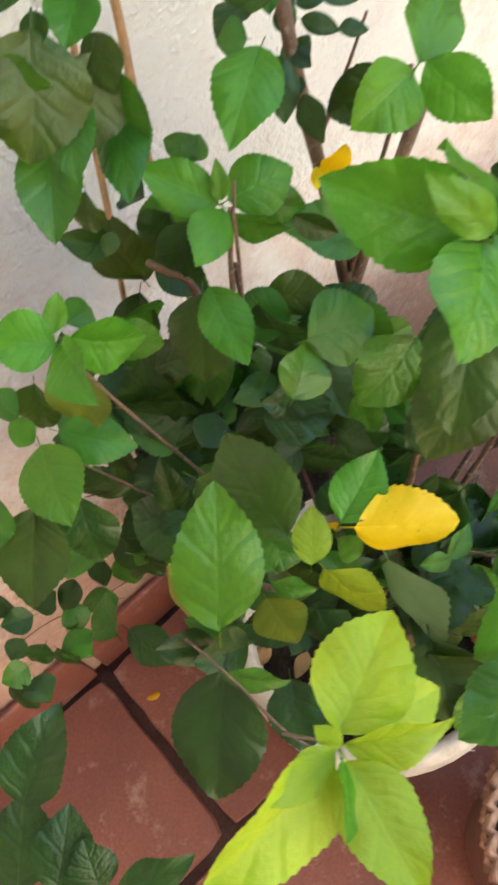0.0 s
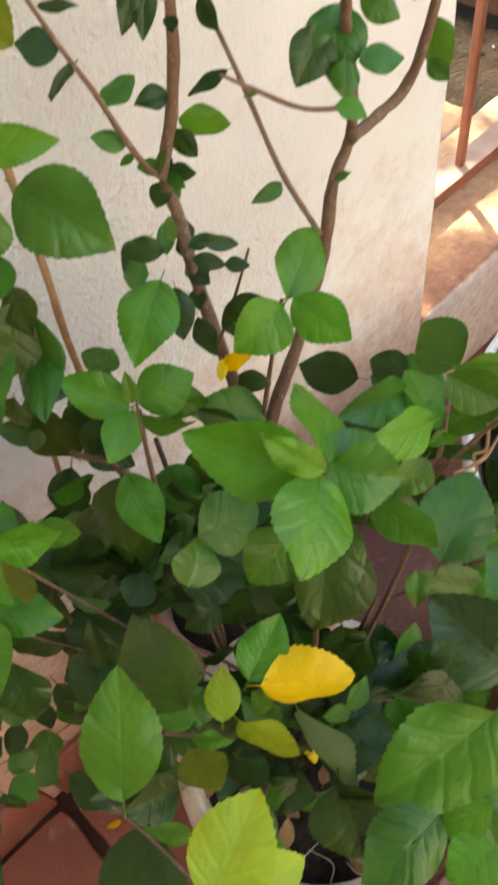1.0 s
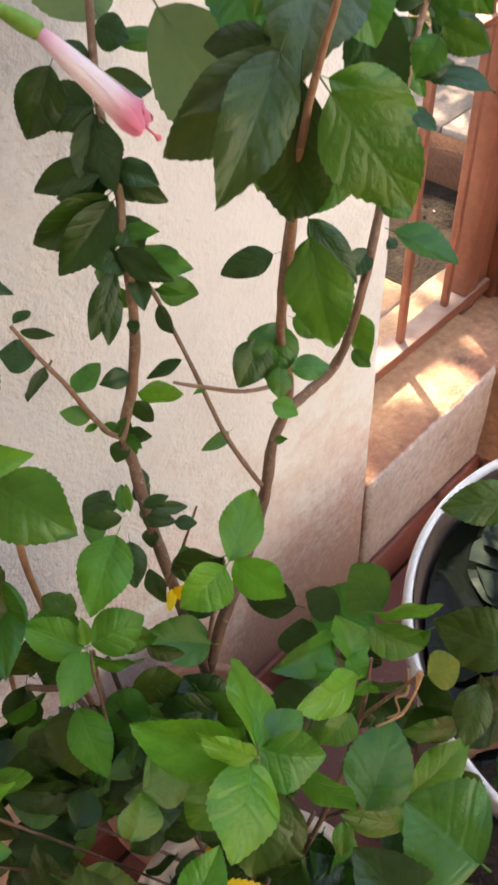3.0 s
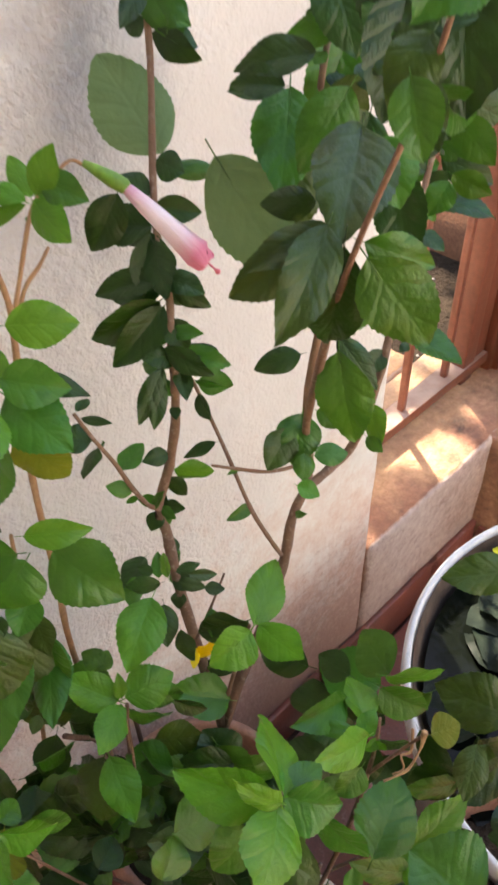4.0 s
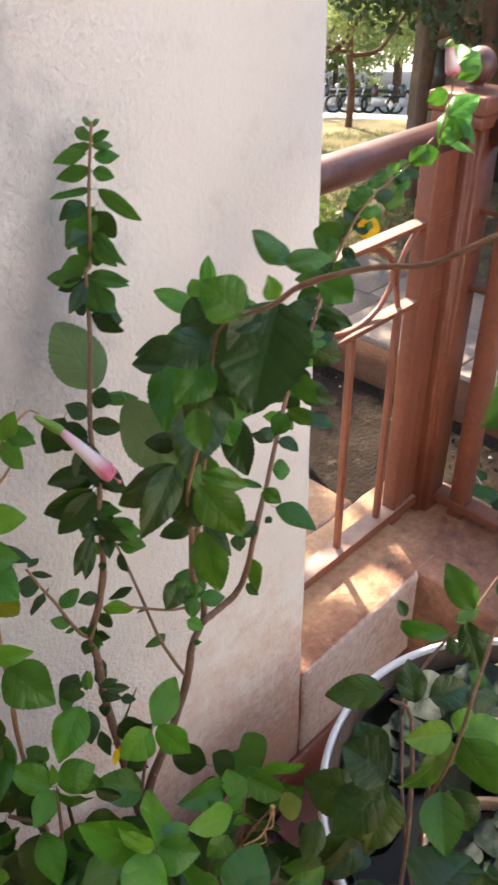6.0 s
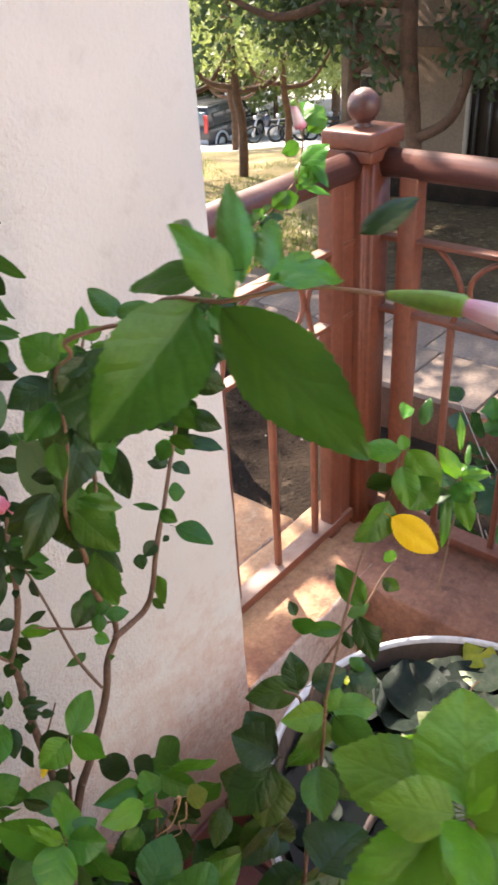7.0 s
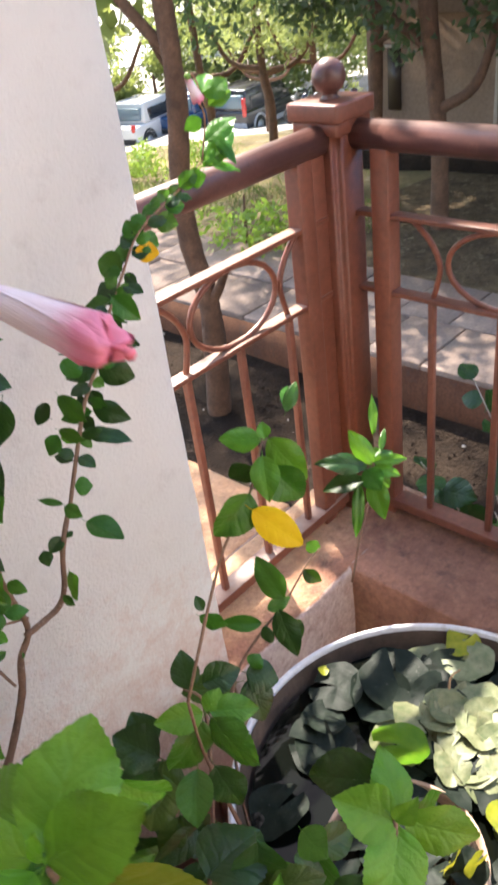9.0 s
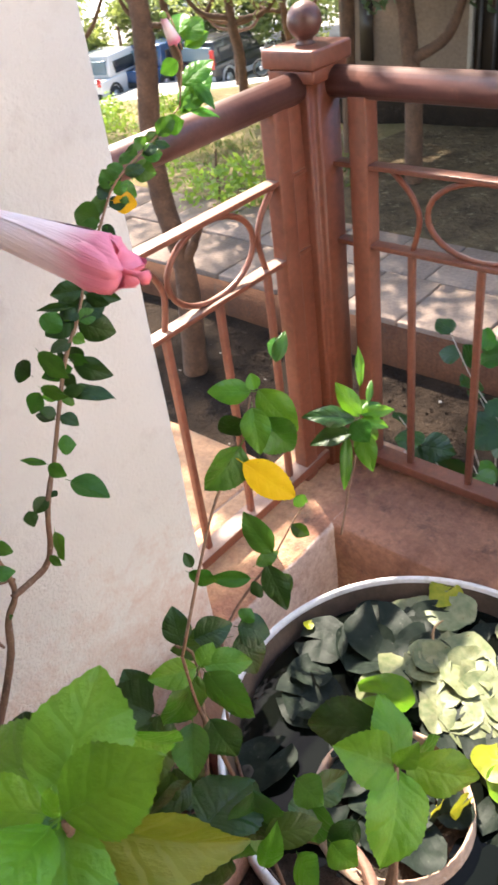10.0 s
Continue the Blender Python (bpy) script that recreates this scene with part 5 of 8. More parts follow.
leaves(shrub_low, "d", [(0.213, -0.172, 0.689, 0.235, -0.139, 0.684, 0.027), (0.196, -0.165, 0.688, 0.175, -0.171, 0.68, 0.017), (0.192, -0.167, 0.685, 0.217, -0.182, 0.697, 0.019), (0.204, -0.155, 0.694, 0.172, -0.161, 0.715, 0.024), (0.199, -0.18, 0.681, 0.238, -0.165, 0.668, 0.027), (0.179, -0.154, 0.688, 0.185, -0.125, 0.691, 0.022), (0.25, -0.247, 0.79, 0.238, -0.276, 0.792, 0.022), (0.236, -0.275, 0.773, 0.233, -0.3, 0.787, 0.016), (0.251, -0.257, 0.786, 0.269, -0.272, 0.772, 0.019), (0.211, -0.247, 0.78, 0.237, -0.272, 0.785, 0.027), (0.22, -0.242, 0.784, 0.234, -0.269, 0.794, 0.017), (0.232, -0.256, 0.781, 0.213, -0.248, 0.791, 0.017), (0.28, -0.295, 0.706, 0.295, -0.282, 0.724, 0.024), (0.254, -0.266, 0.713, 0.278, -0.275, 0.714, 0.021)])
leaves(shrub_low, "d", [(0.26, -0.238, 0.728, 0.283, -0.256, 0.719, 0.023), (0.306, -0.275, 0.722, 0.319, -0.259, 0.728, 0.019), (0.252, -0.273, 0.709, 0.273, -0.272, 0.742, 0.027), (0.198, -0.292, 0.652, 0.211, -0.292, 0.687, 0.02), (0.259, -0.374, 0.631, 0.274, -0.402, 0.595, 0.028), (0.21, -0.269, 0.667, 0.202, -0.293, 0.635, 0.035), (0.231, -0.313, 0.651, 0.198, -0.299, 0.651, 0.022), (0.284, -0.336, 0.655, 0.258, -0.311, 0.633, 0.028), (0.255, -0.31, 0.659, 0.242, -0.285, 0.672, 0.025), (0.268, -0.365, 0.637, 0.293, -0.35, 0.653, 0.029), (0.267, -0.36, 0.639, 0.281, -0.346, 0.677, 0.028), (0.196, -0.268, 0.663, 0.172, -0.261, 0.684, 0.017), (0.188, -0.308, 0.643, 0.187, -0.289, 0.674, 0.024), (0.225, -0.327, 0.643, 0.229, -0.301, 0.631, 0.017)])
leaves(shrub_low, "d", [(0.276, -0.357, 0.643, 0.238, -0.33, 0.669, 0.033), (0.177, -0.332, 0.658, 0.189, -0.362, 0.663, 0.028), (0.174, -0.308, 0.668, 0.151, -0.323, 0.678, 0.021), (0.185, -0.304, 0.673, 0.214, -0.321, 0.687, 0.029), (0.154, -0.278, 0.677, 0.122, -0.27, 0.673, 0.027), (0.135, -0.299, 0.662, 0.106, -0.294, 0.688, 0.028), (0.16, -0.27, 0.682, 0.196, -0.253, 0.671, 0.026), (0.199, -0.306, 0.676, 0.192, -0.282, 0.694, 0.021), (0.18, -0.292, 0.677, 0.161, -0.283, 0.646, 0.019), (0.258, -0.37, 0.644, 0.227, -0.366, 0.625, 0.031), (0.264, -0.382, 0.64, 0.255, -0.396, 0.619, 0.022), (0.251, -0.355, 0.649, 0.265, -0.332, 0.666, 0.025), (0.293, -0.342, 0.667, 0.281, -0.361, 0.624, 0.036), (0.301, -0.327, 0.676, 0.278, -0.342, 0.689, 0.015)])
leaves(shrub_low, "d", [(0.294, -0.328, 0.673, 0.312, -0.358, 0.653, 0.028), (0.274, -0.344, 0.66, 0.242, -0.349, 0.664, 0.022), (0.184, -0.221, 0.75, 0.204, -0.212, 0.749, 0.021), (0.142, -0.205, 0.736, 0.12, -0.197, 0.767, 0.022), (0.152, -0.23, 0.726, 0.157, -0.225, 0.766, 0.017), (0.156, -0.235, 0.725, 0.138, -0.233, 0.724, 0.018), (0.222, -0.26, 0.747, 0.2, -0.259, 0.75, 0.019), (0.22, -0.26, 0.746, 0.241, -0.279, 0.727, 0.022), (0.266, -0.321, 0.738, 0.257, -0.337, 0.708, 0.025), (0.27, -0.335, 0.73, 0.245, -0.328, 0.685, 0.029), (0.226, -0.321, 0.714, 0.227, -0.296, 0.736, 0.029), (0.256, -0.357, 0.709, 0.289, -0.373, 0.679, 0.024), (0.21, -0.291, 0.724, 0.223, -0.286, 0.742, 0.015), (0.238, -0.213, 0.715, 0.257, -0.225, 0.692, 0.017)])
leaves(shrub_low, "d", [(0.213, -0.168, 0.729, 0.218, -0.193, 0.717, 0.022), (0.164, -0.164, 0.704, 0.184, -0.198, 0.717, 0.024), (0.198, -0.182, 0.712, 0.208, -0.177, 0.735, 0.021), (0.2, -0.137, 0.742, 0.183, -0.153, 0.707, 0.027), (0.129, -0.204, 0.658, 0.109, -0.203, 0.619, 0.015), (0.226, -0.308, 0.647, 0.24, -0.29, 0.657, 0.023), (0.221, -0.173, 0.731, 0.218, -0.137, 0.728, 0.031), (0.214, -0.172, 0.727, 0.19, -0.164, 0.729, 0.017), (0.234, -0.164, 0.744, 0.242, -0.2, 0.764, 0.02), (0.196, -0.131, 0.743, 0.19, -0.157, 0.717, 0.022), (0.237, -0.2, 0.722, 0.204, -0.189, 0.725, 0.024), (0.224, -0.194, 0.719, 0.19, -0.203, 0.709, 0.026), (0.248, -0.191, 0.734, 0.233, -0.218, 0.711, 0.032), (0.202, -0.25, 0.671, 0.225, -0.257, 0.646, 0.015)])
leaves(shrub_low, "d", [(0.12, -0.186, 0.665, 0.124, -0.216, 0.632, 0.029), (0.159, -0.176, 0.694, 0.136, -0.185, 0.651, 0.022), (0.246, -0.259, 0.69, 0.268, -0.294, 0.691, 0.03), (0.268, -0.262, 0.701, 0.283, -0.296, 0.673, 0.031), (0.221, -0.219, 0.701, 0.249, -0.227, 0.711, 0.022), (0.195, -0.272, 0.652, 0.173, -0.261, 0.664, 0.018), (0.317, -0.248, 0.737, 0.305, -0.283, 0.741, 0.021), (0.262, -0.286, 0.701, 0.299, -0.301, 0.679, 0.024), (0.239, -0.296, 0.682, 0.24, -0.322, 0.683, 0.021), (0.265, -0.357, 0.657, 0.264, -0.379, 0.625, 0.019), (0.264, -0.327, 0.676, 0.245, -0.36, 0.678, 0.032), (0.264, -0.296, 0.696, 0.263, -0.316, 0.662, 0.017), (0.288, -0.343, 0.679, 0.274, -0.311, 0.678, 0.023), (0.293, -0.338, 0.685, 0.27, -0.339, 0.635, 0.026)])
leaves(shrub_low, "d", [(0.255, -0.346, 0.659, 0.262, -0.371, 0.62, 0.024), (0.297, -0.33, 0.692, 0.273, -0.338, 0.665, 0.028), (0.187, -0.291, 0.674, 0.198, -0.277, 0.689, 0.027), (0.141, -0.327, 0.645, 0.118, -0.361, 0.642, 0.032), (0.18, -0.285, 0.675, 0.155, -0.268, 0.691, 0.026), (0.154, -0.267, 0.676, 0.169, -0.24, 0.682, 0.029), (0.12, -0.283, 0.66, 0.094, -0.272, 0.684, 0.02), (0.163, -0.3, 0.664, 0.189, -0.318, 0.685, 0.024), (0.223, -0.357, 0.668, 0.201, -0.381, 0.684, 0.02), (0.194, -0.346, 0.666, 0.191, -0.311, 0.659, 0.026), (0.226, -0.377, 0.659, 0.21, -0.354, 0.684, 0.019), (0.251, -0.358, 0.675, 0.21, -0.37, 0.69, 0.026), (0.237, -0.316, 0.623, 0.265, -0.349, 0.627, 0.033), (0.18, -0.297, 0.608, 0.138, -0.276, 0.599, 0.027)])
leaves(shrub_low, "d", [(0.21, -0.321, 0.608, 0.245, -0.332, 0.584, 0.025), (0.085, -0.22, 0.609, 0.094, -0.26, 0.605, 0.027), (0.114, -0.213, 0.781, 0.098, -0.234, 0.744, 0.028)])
leaves(shrub_low, "g", [(0.101, -0.169, 0.581, 0.124, -0.184, 0.59, 0.023), (0.093, -0.183, 0.573, 0.069, -0.167, 0.571, 0.02), (0.049, -0.173, 0.566, 0.047, -0.196, 0.563, 0.026), (0.049, -0.167, 0.568, 0.072, -0.172, 0.569, 0.019), (0.011, -0.169, 0.557, -0.008, -0.17, 0.564, 0.021), (0.228, -0.219, 0.719, 0.233, -0.197, 0.726, 0.02), (0.228, -0.209, 0.723, 0.191, -0.196, 0.711, 0.026), (0.309, -0.251, 0.726, 0.296, -0.285, 0.722, 0.032), (0.225, -0.176, 0.738, 0.206, -0.182, 0.715, 0.029), (0.189, -0.189, 0.723, 0.223, -0.193, 0.723, 0.027), (0.197, -0.164, 0.736, 0.19, -0.164, 0.704, 0.018), (0.223, -0.192, 0.73, 0.209, -0.194, 0.712, 0.02), (0.219, -0.208, 0.721, 0.252, -0.219, 0.708, 0.025), (0.187, -0.194, 0.719, 0.164, -0.177, 0.746, 0.026)])
leaves(shrub_low, "g", [(0.173, -0.168, 0.68, 0.185, -0.201, 0.698, 0.023), (0.2, -0.193, 0.675, 0.163, -0.203, 0.686, 0.033), (0.238, -0.172, 0.695, 0.22, -0.152, 0.694, 0.02), (0.197, -0.171, 0.685, 0.209, -0.21, 0.688, 0.033), (0.17, -0.147, 0.689, 0.144, -0.107, 0.68, 0.029), (0.223, -0.18, 0.687, 0.213, -0.146, 0.685, 0.021), (0.173, -0.141, 0.692, 0.207, -0.168, 0.713, 0.03), (0.255, -0.271, 0.78, 0.258, -0.281, 0.744, 0.018), (0.232, -0.249, 0.785, 0.226, -0.267, 0.766, 0.026), (0.224, -0.251, 0.781, 0.25, -0.249, 0.767, 0.018), (0.254, -0.225, 0.801, 0.236, -0.197, 0.802, 0.026), (0.281, -0.256, 0.725, 0.272, -0.225, 0.714, 0.021), (0.284, -0.285, 0.712, 0.281, -0.262, 0.712, 0.02), (0.266, -0.304, 0.698, 0.277, -0.321, 0.673, 0.016)])
leaves(shrub_low, "g", [(0.268, -0.344, 0.647, 0.293, -0.374, 0.641, 0.03), (0.258, -0.309, 0.661, 0.253, -0.297, 0.699, 0.017), (0.243, -0.314, 0.654, 0.268, -0.341, 0.657, 0.029), (0.153, -0.273, 0.679, 0.166, -0.298, 0.689, 0.021), (0.278, -0.359, 0.654, 0.314, -0.352, 0.656, 0.032), (0.257, -0.252, 0.701, 0.277, -0.278, 0.704, 0.02), (0.279, -0.239, 0.721, 0.247, -0.255, 0.73, 0.026), (0.222, -0.196, 0.716, 0.199, -0.172, 0.687, 0.017), (0.254, -0.187, 0.74, 0.234, -0.212, 0.751, 0.017), (0.285, -0.28, 0.699, 0.31, -0.297, 0.712, 0.027), (0.12, -0.201, 0.655, 0.144, -0.215, 0.621, 0.021), (0.188, -0.257, 0.658, 0.177, -0.279, 0.624, 0.023), (0.252, -0.256, 0.695, 0.235, -0.239, 0.694, 0.013), (0.29, -0.248, 0.722, 0.283, -0.282, 0.729, 0.021)])
leaves(shrub_low, "g", [(0.16, -0.351, 0.654, 0.128, -0.36, 0.615, 0.031), (0.21, -0.322, 0.681, 0.235, -0.338, 0.649, 0.017), (0.158, -0.335, 0.661, 0.177, -0.35, 0.681, 0.021), (0.205, -0.321, 0.68, 0.197, -0.302, 0.703, 0.02), (0.187, -0.348, 0.581, 0.21, -0.364, 0.619, 0.024), (0.145, -0.233, 0.629, 0.156, -0.221, 0.657, 0.021), (0.178, -0.225, 0.649, 0.19, -0.268, 0.633, 0.031), (0.177, -0.274, 0.62, 0.195, -0.262, 0.624, 0.02), (0.169, -0.29, 0.607, 0.198, -0.312, 0.576, 0.029), (0.147, -0.274, 0.606, 0.114, -0.24, 0.595, 0.025), (0.1, -0.178, 0.641, 0.072, -0.128, 0.624, 0.031), (0.077, -0.217, 0.607, 0.082, -0.179, 0.596, 0.03), (0.16, -0.222, 0.883, 0.177, -0.234, 0.865, 0.02), (0.15, -0.22, 0.898, 0.164, -0.215, 0.893, 0.013)])
leaves(shrub_low, "g", [(0.126, -0.204, 0.823, 0.146, -0.231, 0.815, 0.022), (0.116, -0.187, 0.828, 0.113, -0.171, 0.834, 0.016), (0.085, -0.203, 0.812, 0.064, -0.215, 0.8, 0.021)])
leaves(shrub_right, "g", [(0.552, -0.438, 1.193, 0.568, -0.435, 1.208, 0.009), (0.678, -0.409, 1.054, 0.671, -0.428, 1.045, 0.02), (0.668, -0.409, 1.045, 0.642, -0.424, 1.008, 0.011), (0.696, -0.414, 1.066, 0.713, -0.407, 1.079, 0.006), (0.686, -0.412, 1.059, 0.704, -0.421, 1.064, 0.011), (0.683, -0.417, 1.051, 0.687, -0.429, 1.035, 0.012), (0.645, -0.358, 0.964, 0.653, -0.367, 0.952, 0.013), (0.441, -0.511, 0.9, 0.436, -0.536, 0.897, 0.025), (0.302, -0.419, 0.865, 0.296, -0.381, 0.876, 0.051), (0.405, -0.36, 0.743, 0.371, -0.342, 0.753, 0.02), (0.419, -0.317, 0.803, 0.397, -0.288, 0.766, 0.022), (0.396, -0.289, 0.807, 0.377, -0.25, 0.815, 0.039), (0.33, -0.274, 0.751, 0.349, -0.308, 0.749, 0.029), (0.445, -0.456, 0.789, 0.45, -0.49, 0.749, 0.029)])
leaves(shrub_right, "g", [(0.441, -0.458, 0.782, 0.403, -0.449, 0.741, 0.039), (0.431, -0.453, 0.778, 0.442, -0.48, 0.75, 0.027), (0.48, -0.486, 0.791, 0.466, -0.498, 0.738, 0.037), (0.429, -0.444, 0.994, 0.427, -0.483, 0.969, 0.031), (0.424, -0.441, 0.993, 0.393, -0.435, 0.952, 0.032), (0.404, -0.449, 0.965, 0.378, -0.472, 0.952, 0.026), (0.498, -0.418, 0.965, 0.507, -0.42, 0.972, 0.014), (0.598, -0.364, 0.93, 0.598, -0.332, 0.963, 0.025), (0.572, -0.356, 0.913, 0.546, -0.328, 0.918, 0.015), (0.582, -0.356, 0.923, 0.602, -0.368, 0.929, 0.013), (0.514, -0.339, 0.962, 0.524, -0.36, 0.951, 0.018), (0.522, -0.446, 1.167, 0.532, -0.464, 1.14, 0.025), (0.504, -0.442, 1.154, 0.475, -0.437, 1.132, 0.029), (0.587, -0.403, 1.169, 0.612, -0.392, 1.171, 0.011)])
leaves(shrub_right, "d", [(0.681, -0.41, 1.056, 0.649, -0.383, 1.073, 0.018), (0.673, -0.412, 1.046, 0.647, -0.385, 1.042, 0.017), (0.375, -0.47, 0.882, 0.428, -0.472, 0.883, 0.059), (0.414, -0.489, 0.898, 0.397, -0.503, 0.856, 0.038), (0.377, -0.493, 0.859, 0.343, -0.474, 0.837, 0.038), (0.326, -0.438, 0.868, 0.333, -0.455, 0.824, 0.042), (0.455, -0.556, 0.867, 0.429, -0.548, 0.848, 0.021), (0.377, -0.344, 0.729, 0.395, -0.322, 0.721, 0.021), (0.41, -0.357, 0.752, 0.376, -0.337, 0.73, 0.031), (0.429, -0.356, 0.773, 0.45, -0.385, 0.721, 0.029), (0.353, -0.263, 0.787, 0.367, -0.247, 0.799, 0.031), (0.353, -0.289, 0.76, 0.312, -0.266, 0.753, 0.037), (0.366, -0.246, 0.819, 0.356, -0.205, 0.808, 0.024), (0.371, -0.288, 0.781, 0.342, -0.272, 0.786, 0.021)])
leaves(shrub_right, "d", [(0.375, -0.305, 0.767, 0.352, -0.302, 0.732, 0.027), (0.417, -0.39, 0.742, 0.4, -0.412, 0.737, 0.022), (0.431, -0.378, 0.77, 0.384, -0.375, 0.77, 0.026), (0.416, -0.385, 0.746, 0.433, -0.364, 0.745, 0.032), (0.432, -0.452, 0.78, 0.387, -0.433, 0.789, 0.028), (0.462, -0.491, 0.768, 0.486, -0.482, 0.786, 0.034), (0.476, -0.484, 0.79, 0.516, -0.503, 0.79, 0.029), (0.401, -0.42, 0.783, 0.383, -0.458, 0.771, 0.033), (0.408, -0.433, 0.777, 0.375, -0.403, 0.777, 0.03), (0.42, -0.448, 0.948, 0.417, -0.471, 0.921, 0.028), (0.395, -0.415, 0.958, 0.379, -0.385, 0.974, 0.033), (0.39, -0.416, 0.952, 0.349, -0.407, 0.923, 0.035), (0.399, -0.403, 0.957, 0.4, -0.383, 0.978, 0.026), (0.446, -0.398, 0.973, 0.457, -0.384, 0.997, 0.021)])
leaves(shrub_right, "d", [(0.456, -0.404, 0.975, 0.481, -0.421, 0.981, 0.023), (0.493, -0.416, 0.962, 0.508, -0.437, 0.955, 0.026), (0.492, -0.42, 0.958, 0.484, -0.441, 0.929, 0.027), (0.589, -0.363, 0.922, 0.579, -0.39, 0.884, 0.023), (0.59, -0.373, 0.912, 0.591, -0.388, 0.897, 0.018), (0.575, -0.367, 0.905, 0.565, -0.361, 0.902, 0.016), (0.625, -0.369, 0.949, 0.63, -0.385, 0.938, 0.014), (0.518, -0.34, 0.966, 0.52, -0.331, 0.977, 0.009), (0.514, -0.438, 1.168, 0.504, -0.423, 1.157, 0.017)])
leaves(shrub_right, "b", [(0.685, -0.413, 1.057, 0.678, -0.395, 1.088, 0.016), (0.679, -0.417, 1.047, 0.662, -0.437, 1.023, 0.018), (0.686, -0.412, 1.059, 0.704, -0.435, 1.061, 0.011), (0.684, -0.414, 1.055, 0.695, -0.435, 1.048, 0.01), (0.699, -0.404, 1.079, 0.713, -0.396, 1.109, 0.008), (0.684, -0.411, 1.058, 0.704, -0.408, 1.063, 0.012), (0.433, -0.546, 0.856, 0.431, -0.568, 0.847, 0.025), (0.411, -0.53, 0.853, 0.396, -0.555, 0.862, 0.025), (0.39, -0.514, 0.849, 0.401, -0.523, 0.893, 0.017), (0.427, -0.439, 0.997, 0.397, -0.423, 1.003, 0.021), (0.431, -0.442, 0.998, 0.455, -0.467, 0.995, 0.021), (0.429, -0.441, 0.997, 0.443, -0.442, 1.009, 0.015), (0.527, -0.436, 1.183, 0.509, -0.415, 1.187, 0.016), (0.531, -0.439, 1.183, 0.533, -0.465, 1.157, 0.021)])
leaves(shrub_right, "b", [(0.522, -0.44, 1.174, 0.505, -0.457, 1.157, 0.018), (0.529, -0.437, 1.183, 0.533, -0.432, 1.192, 0.009)])
leaves(shrub_right, "o", [(0.403, -0.506, 0.869, 0.432, -0.537, 0.872, 0.025), (0.572, -0.299, 0.783, 0.527, -0.259, 0.781, 0.032), (0.393, -0.415, 0.939, 0.367, -0.424, 0.905, 0.034)])
leaves(shrub_low, "o", [(0.214, -0.158, 0.736, 0.189, -0.162, 0.748, 0.015), (0.152, -0.175, 0.69, 0.153, -0.165, 0.723, 0.02), (0.154, -0.188, 0.683, 0.169, -0.219, 0.648, 0.029), (0.152, -0.207, 0.669, 0.169, -0.207, 0.687, 0.02), (0.127, -0.208, 0.654, 0.124, -0.184, 0.643, 0.015), (0.266, -0.336, 0.671, 0.294, -0.328, 0.672, 0.033), (0.242, -0.324, 0.665, 0.215, -0.321, 0.667, 0.018), (0.231, -0.319, 0.662, 0.259, -0.336, 0.635, 0.022), (0.254, -0.31, 0.681, 0.275, -0.33, 0.703, 0.026), (0.233, -0.296, 0.678, 0.201, -0.304, 0.653, 0.03), (0.258, -0.352, 0.656, 0.258, -0.372, 0.612, 0.022), (0.192, -0.35, 0.663, 0.158, -0.343, 0.665, 0.022), (0.232, -0.359, 0.67, 0.223, -0.38, 0.631, 0.024), (0.186, -0.308, 0.681, 0.17, -0.286, 0.708, 0.025)])
leaves(shrub_low, "o", [(0.187, -0.326, 0.673, 0.162, -0.313, 0.666, 0.02), (0.23, -0.381, 0.659, 0.244, -0.386, 0.685, 0.02), (0.191, -0.399, 0.64, 0.219, -0.407, 0.615, 0.015), (0.204, -0.343, 0.67, 0.175, -0.312, 0.647, 0.032), (0.167, -0.345, 0.659, 0.148, -0.363, 0.65, 0.016), (0.131, -0.185, 0.838, 0.119, -0.189, 0.81, 0.021), (0.095, -0.213, 0.799, 0.064, -0.241, 0.777, 0.034)])
leaves(shrub_left, "o", [(0.197, -0.181, 0.746, 0.212, -0.211, 0.686, 0.034), (0.218, -0.143, 0.798, 0.209, -0.13, 0.842, 0.035), (0.261, -0.195, 0.788, 0.284, -0.219, 0.788, 0.025), (0.243, -0.233, 0.738, 0.269, -0.264, 0.757, 0.032), (0.237, -0.222, 0.743, 0.211, -0.224, 0.699, 0.027), (0.189, -0.162, 0.757, 0.208, -0.196, 0.789, 0.023), (0.22, -0.201, 0.834, 0.197, -0.219, 0.8, 0.034), (0.223, -0.165, 0.954, 0.215, -0.183, 0.943, 0.015), (0.206, -0.165, 0.971, 0.197, -0.172, 0.965, 0.009), (0.203, -0.15, 0.88, 0.195, -0.149, 0.856, 0.016), (0.203, -0.165, 0.865, 0.194, -0.17, 0.861, 0.008), (0.235, -0.176, 0.851, 0.222, -0.182, 0.834, 0.017), (0.2, -0.17, 0.97, 0.176, -0.184, 0.938, 0.038), (0.219, -0.17, 0.95, 0.198, -0.179, 0.924, 0.028)])
leaves(shrub_low, "b", [(0.142, -0.222, 0.895, 0.123, -0.207, 0.903, 0.021), (0.144, -0.219, 0.897, 0.154, -0.21, 0.904, 0.009), (0.147, -0.224, 0.895, 0.168, -0.239, 0.883, 0.025), (0.143, -0.223, 0.895, 0.134, -0.253, 0.901, 0.019), (0.115, -0.202, 0.821, 0.102, -0.24, 0.822, 0.029), (0.114, -0.199, 0.821, 0.112, -0.185, 0.828, 0.013)])
leaves(shrub_low, "y2", [(0.15, -0.2, 0.847, 0.134, -0.214, 0.825, 0.032)])
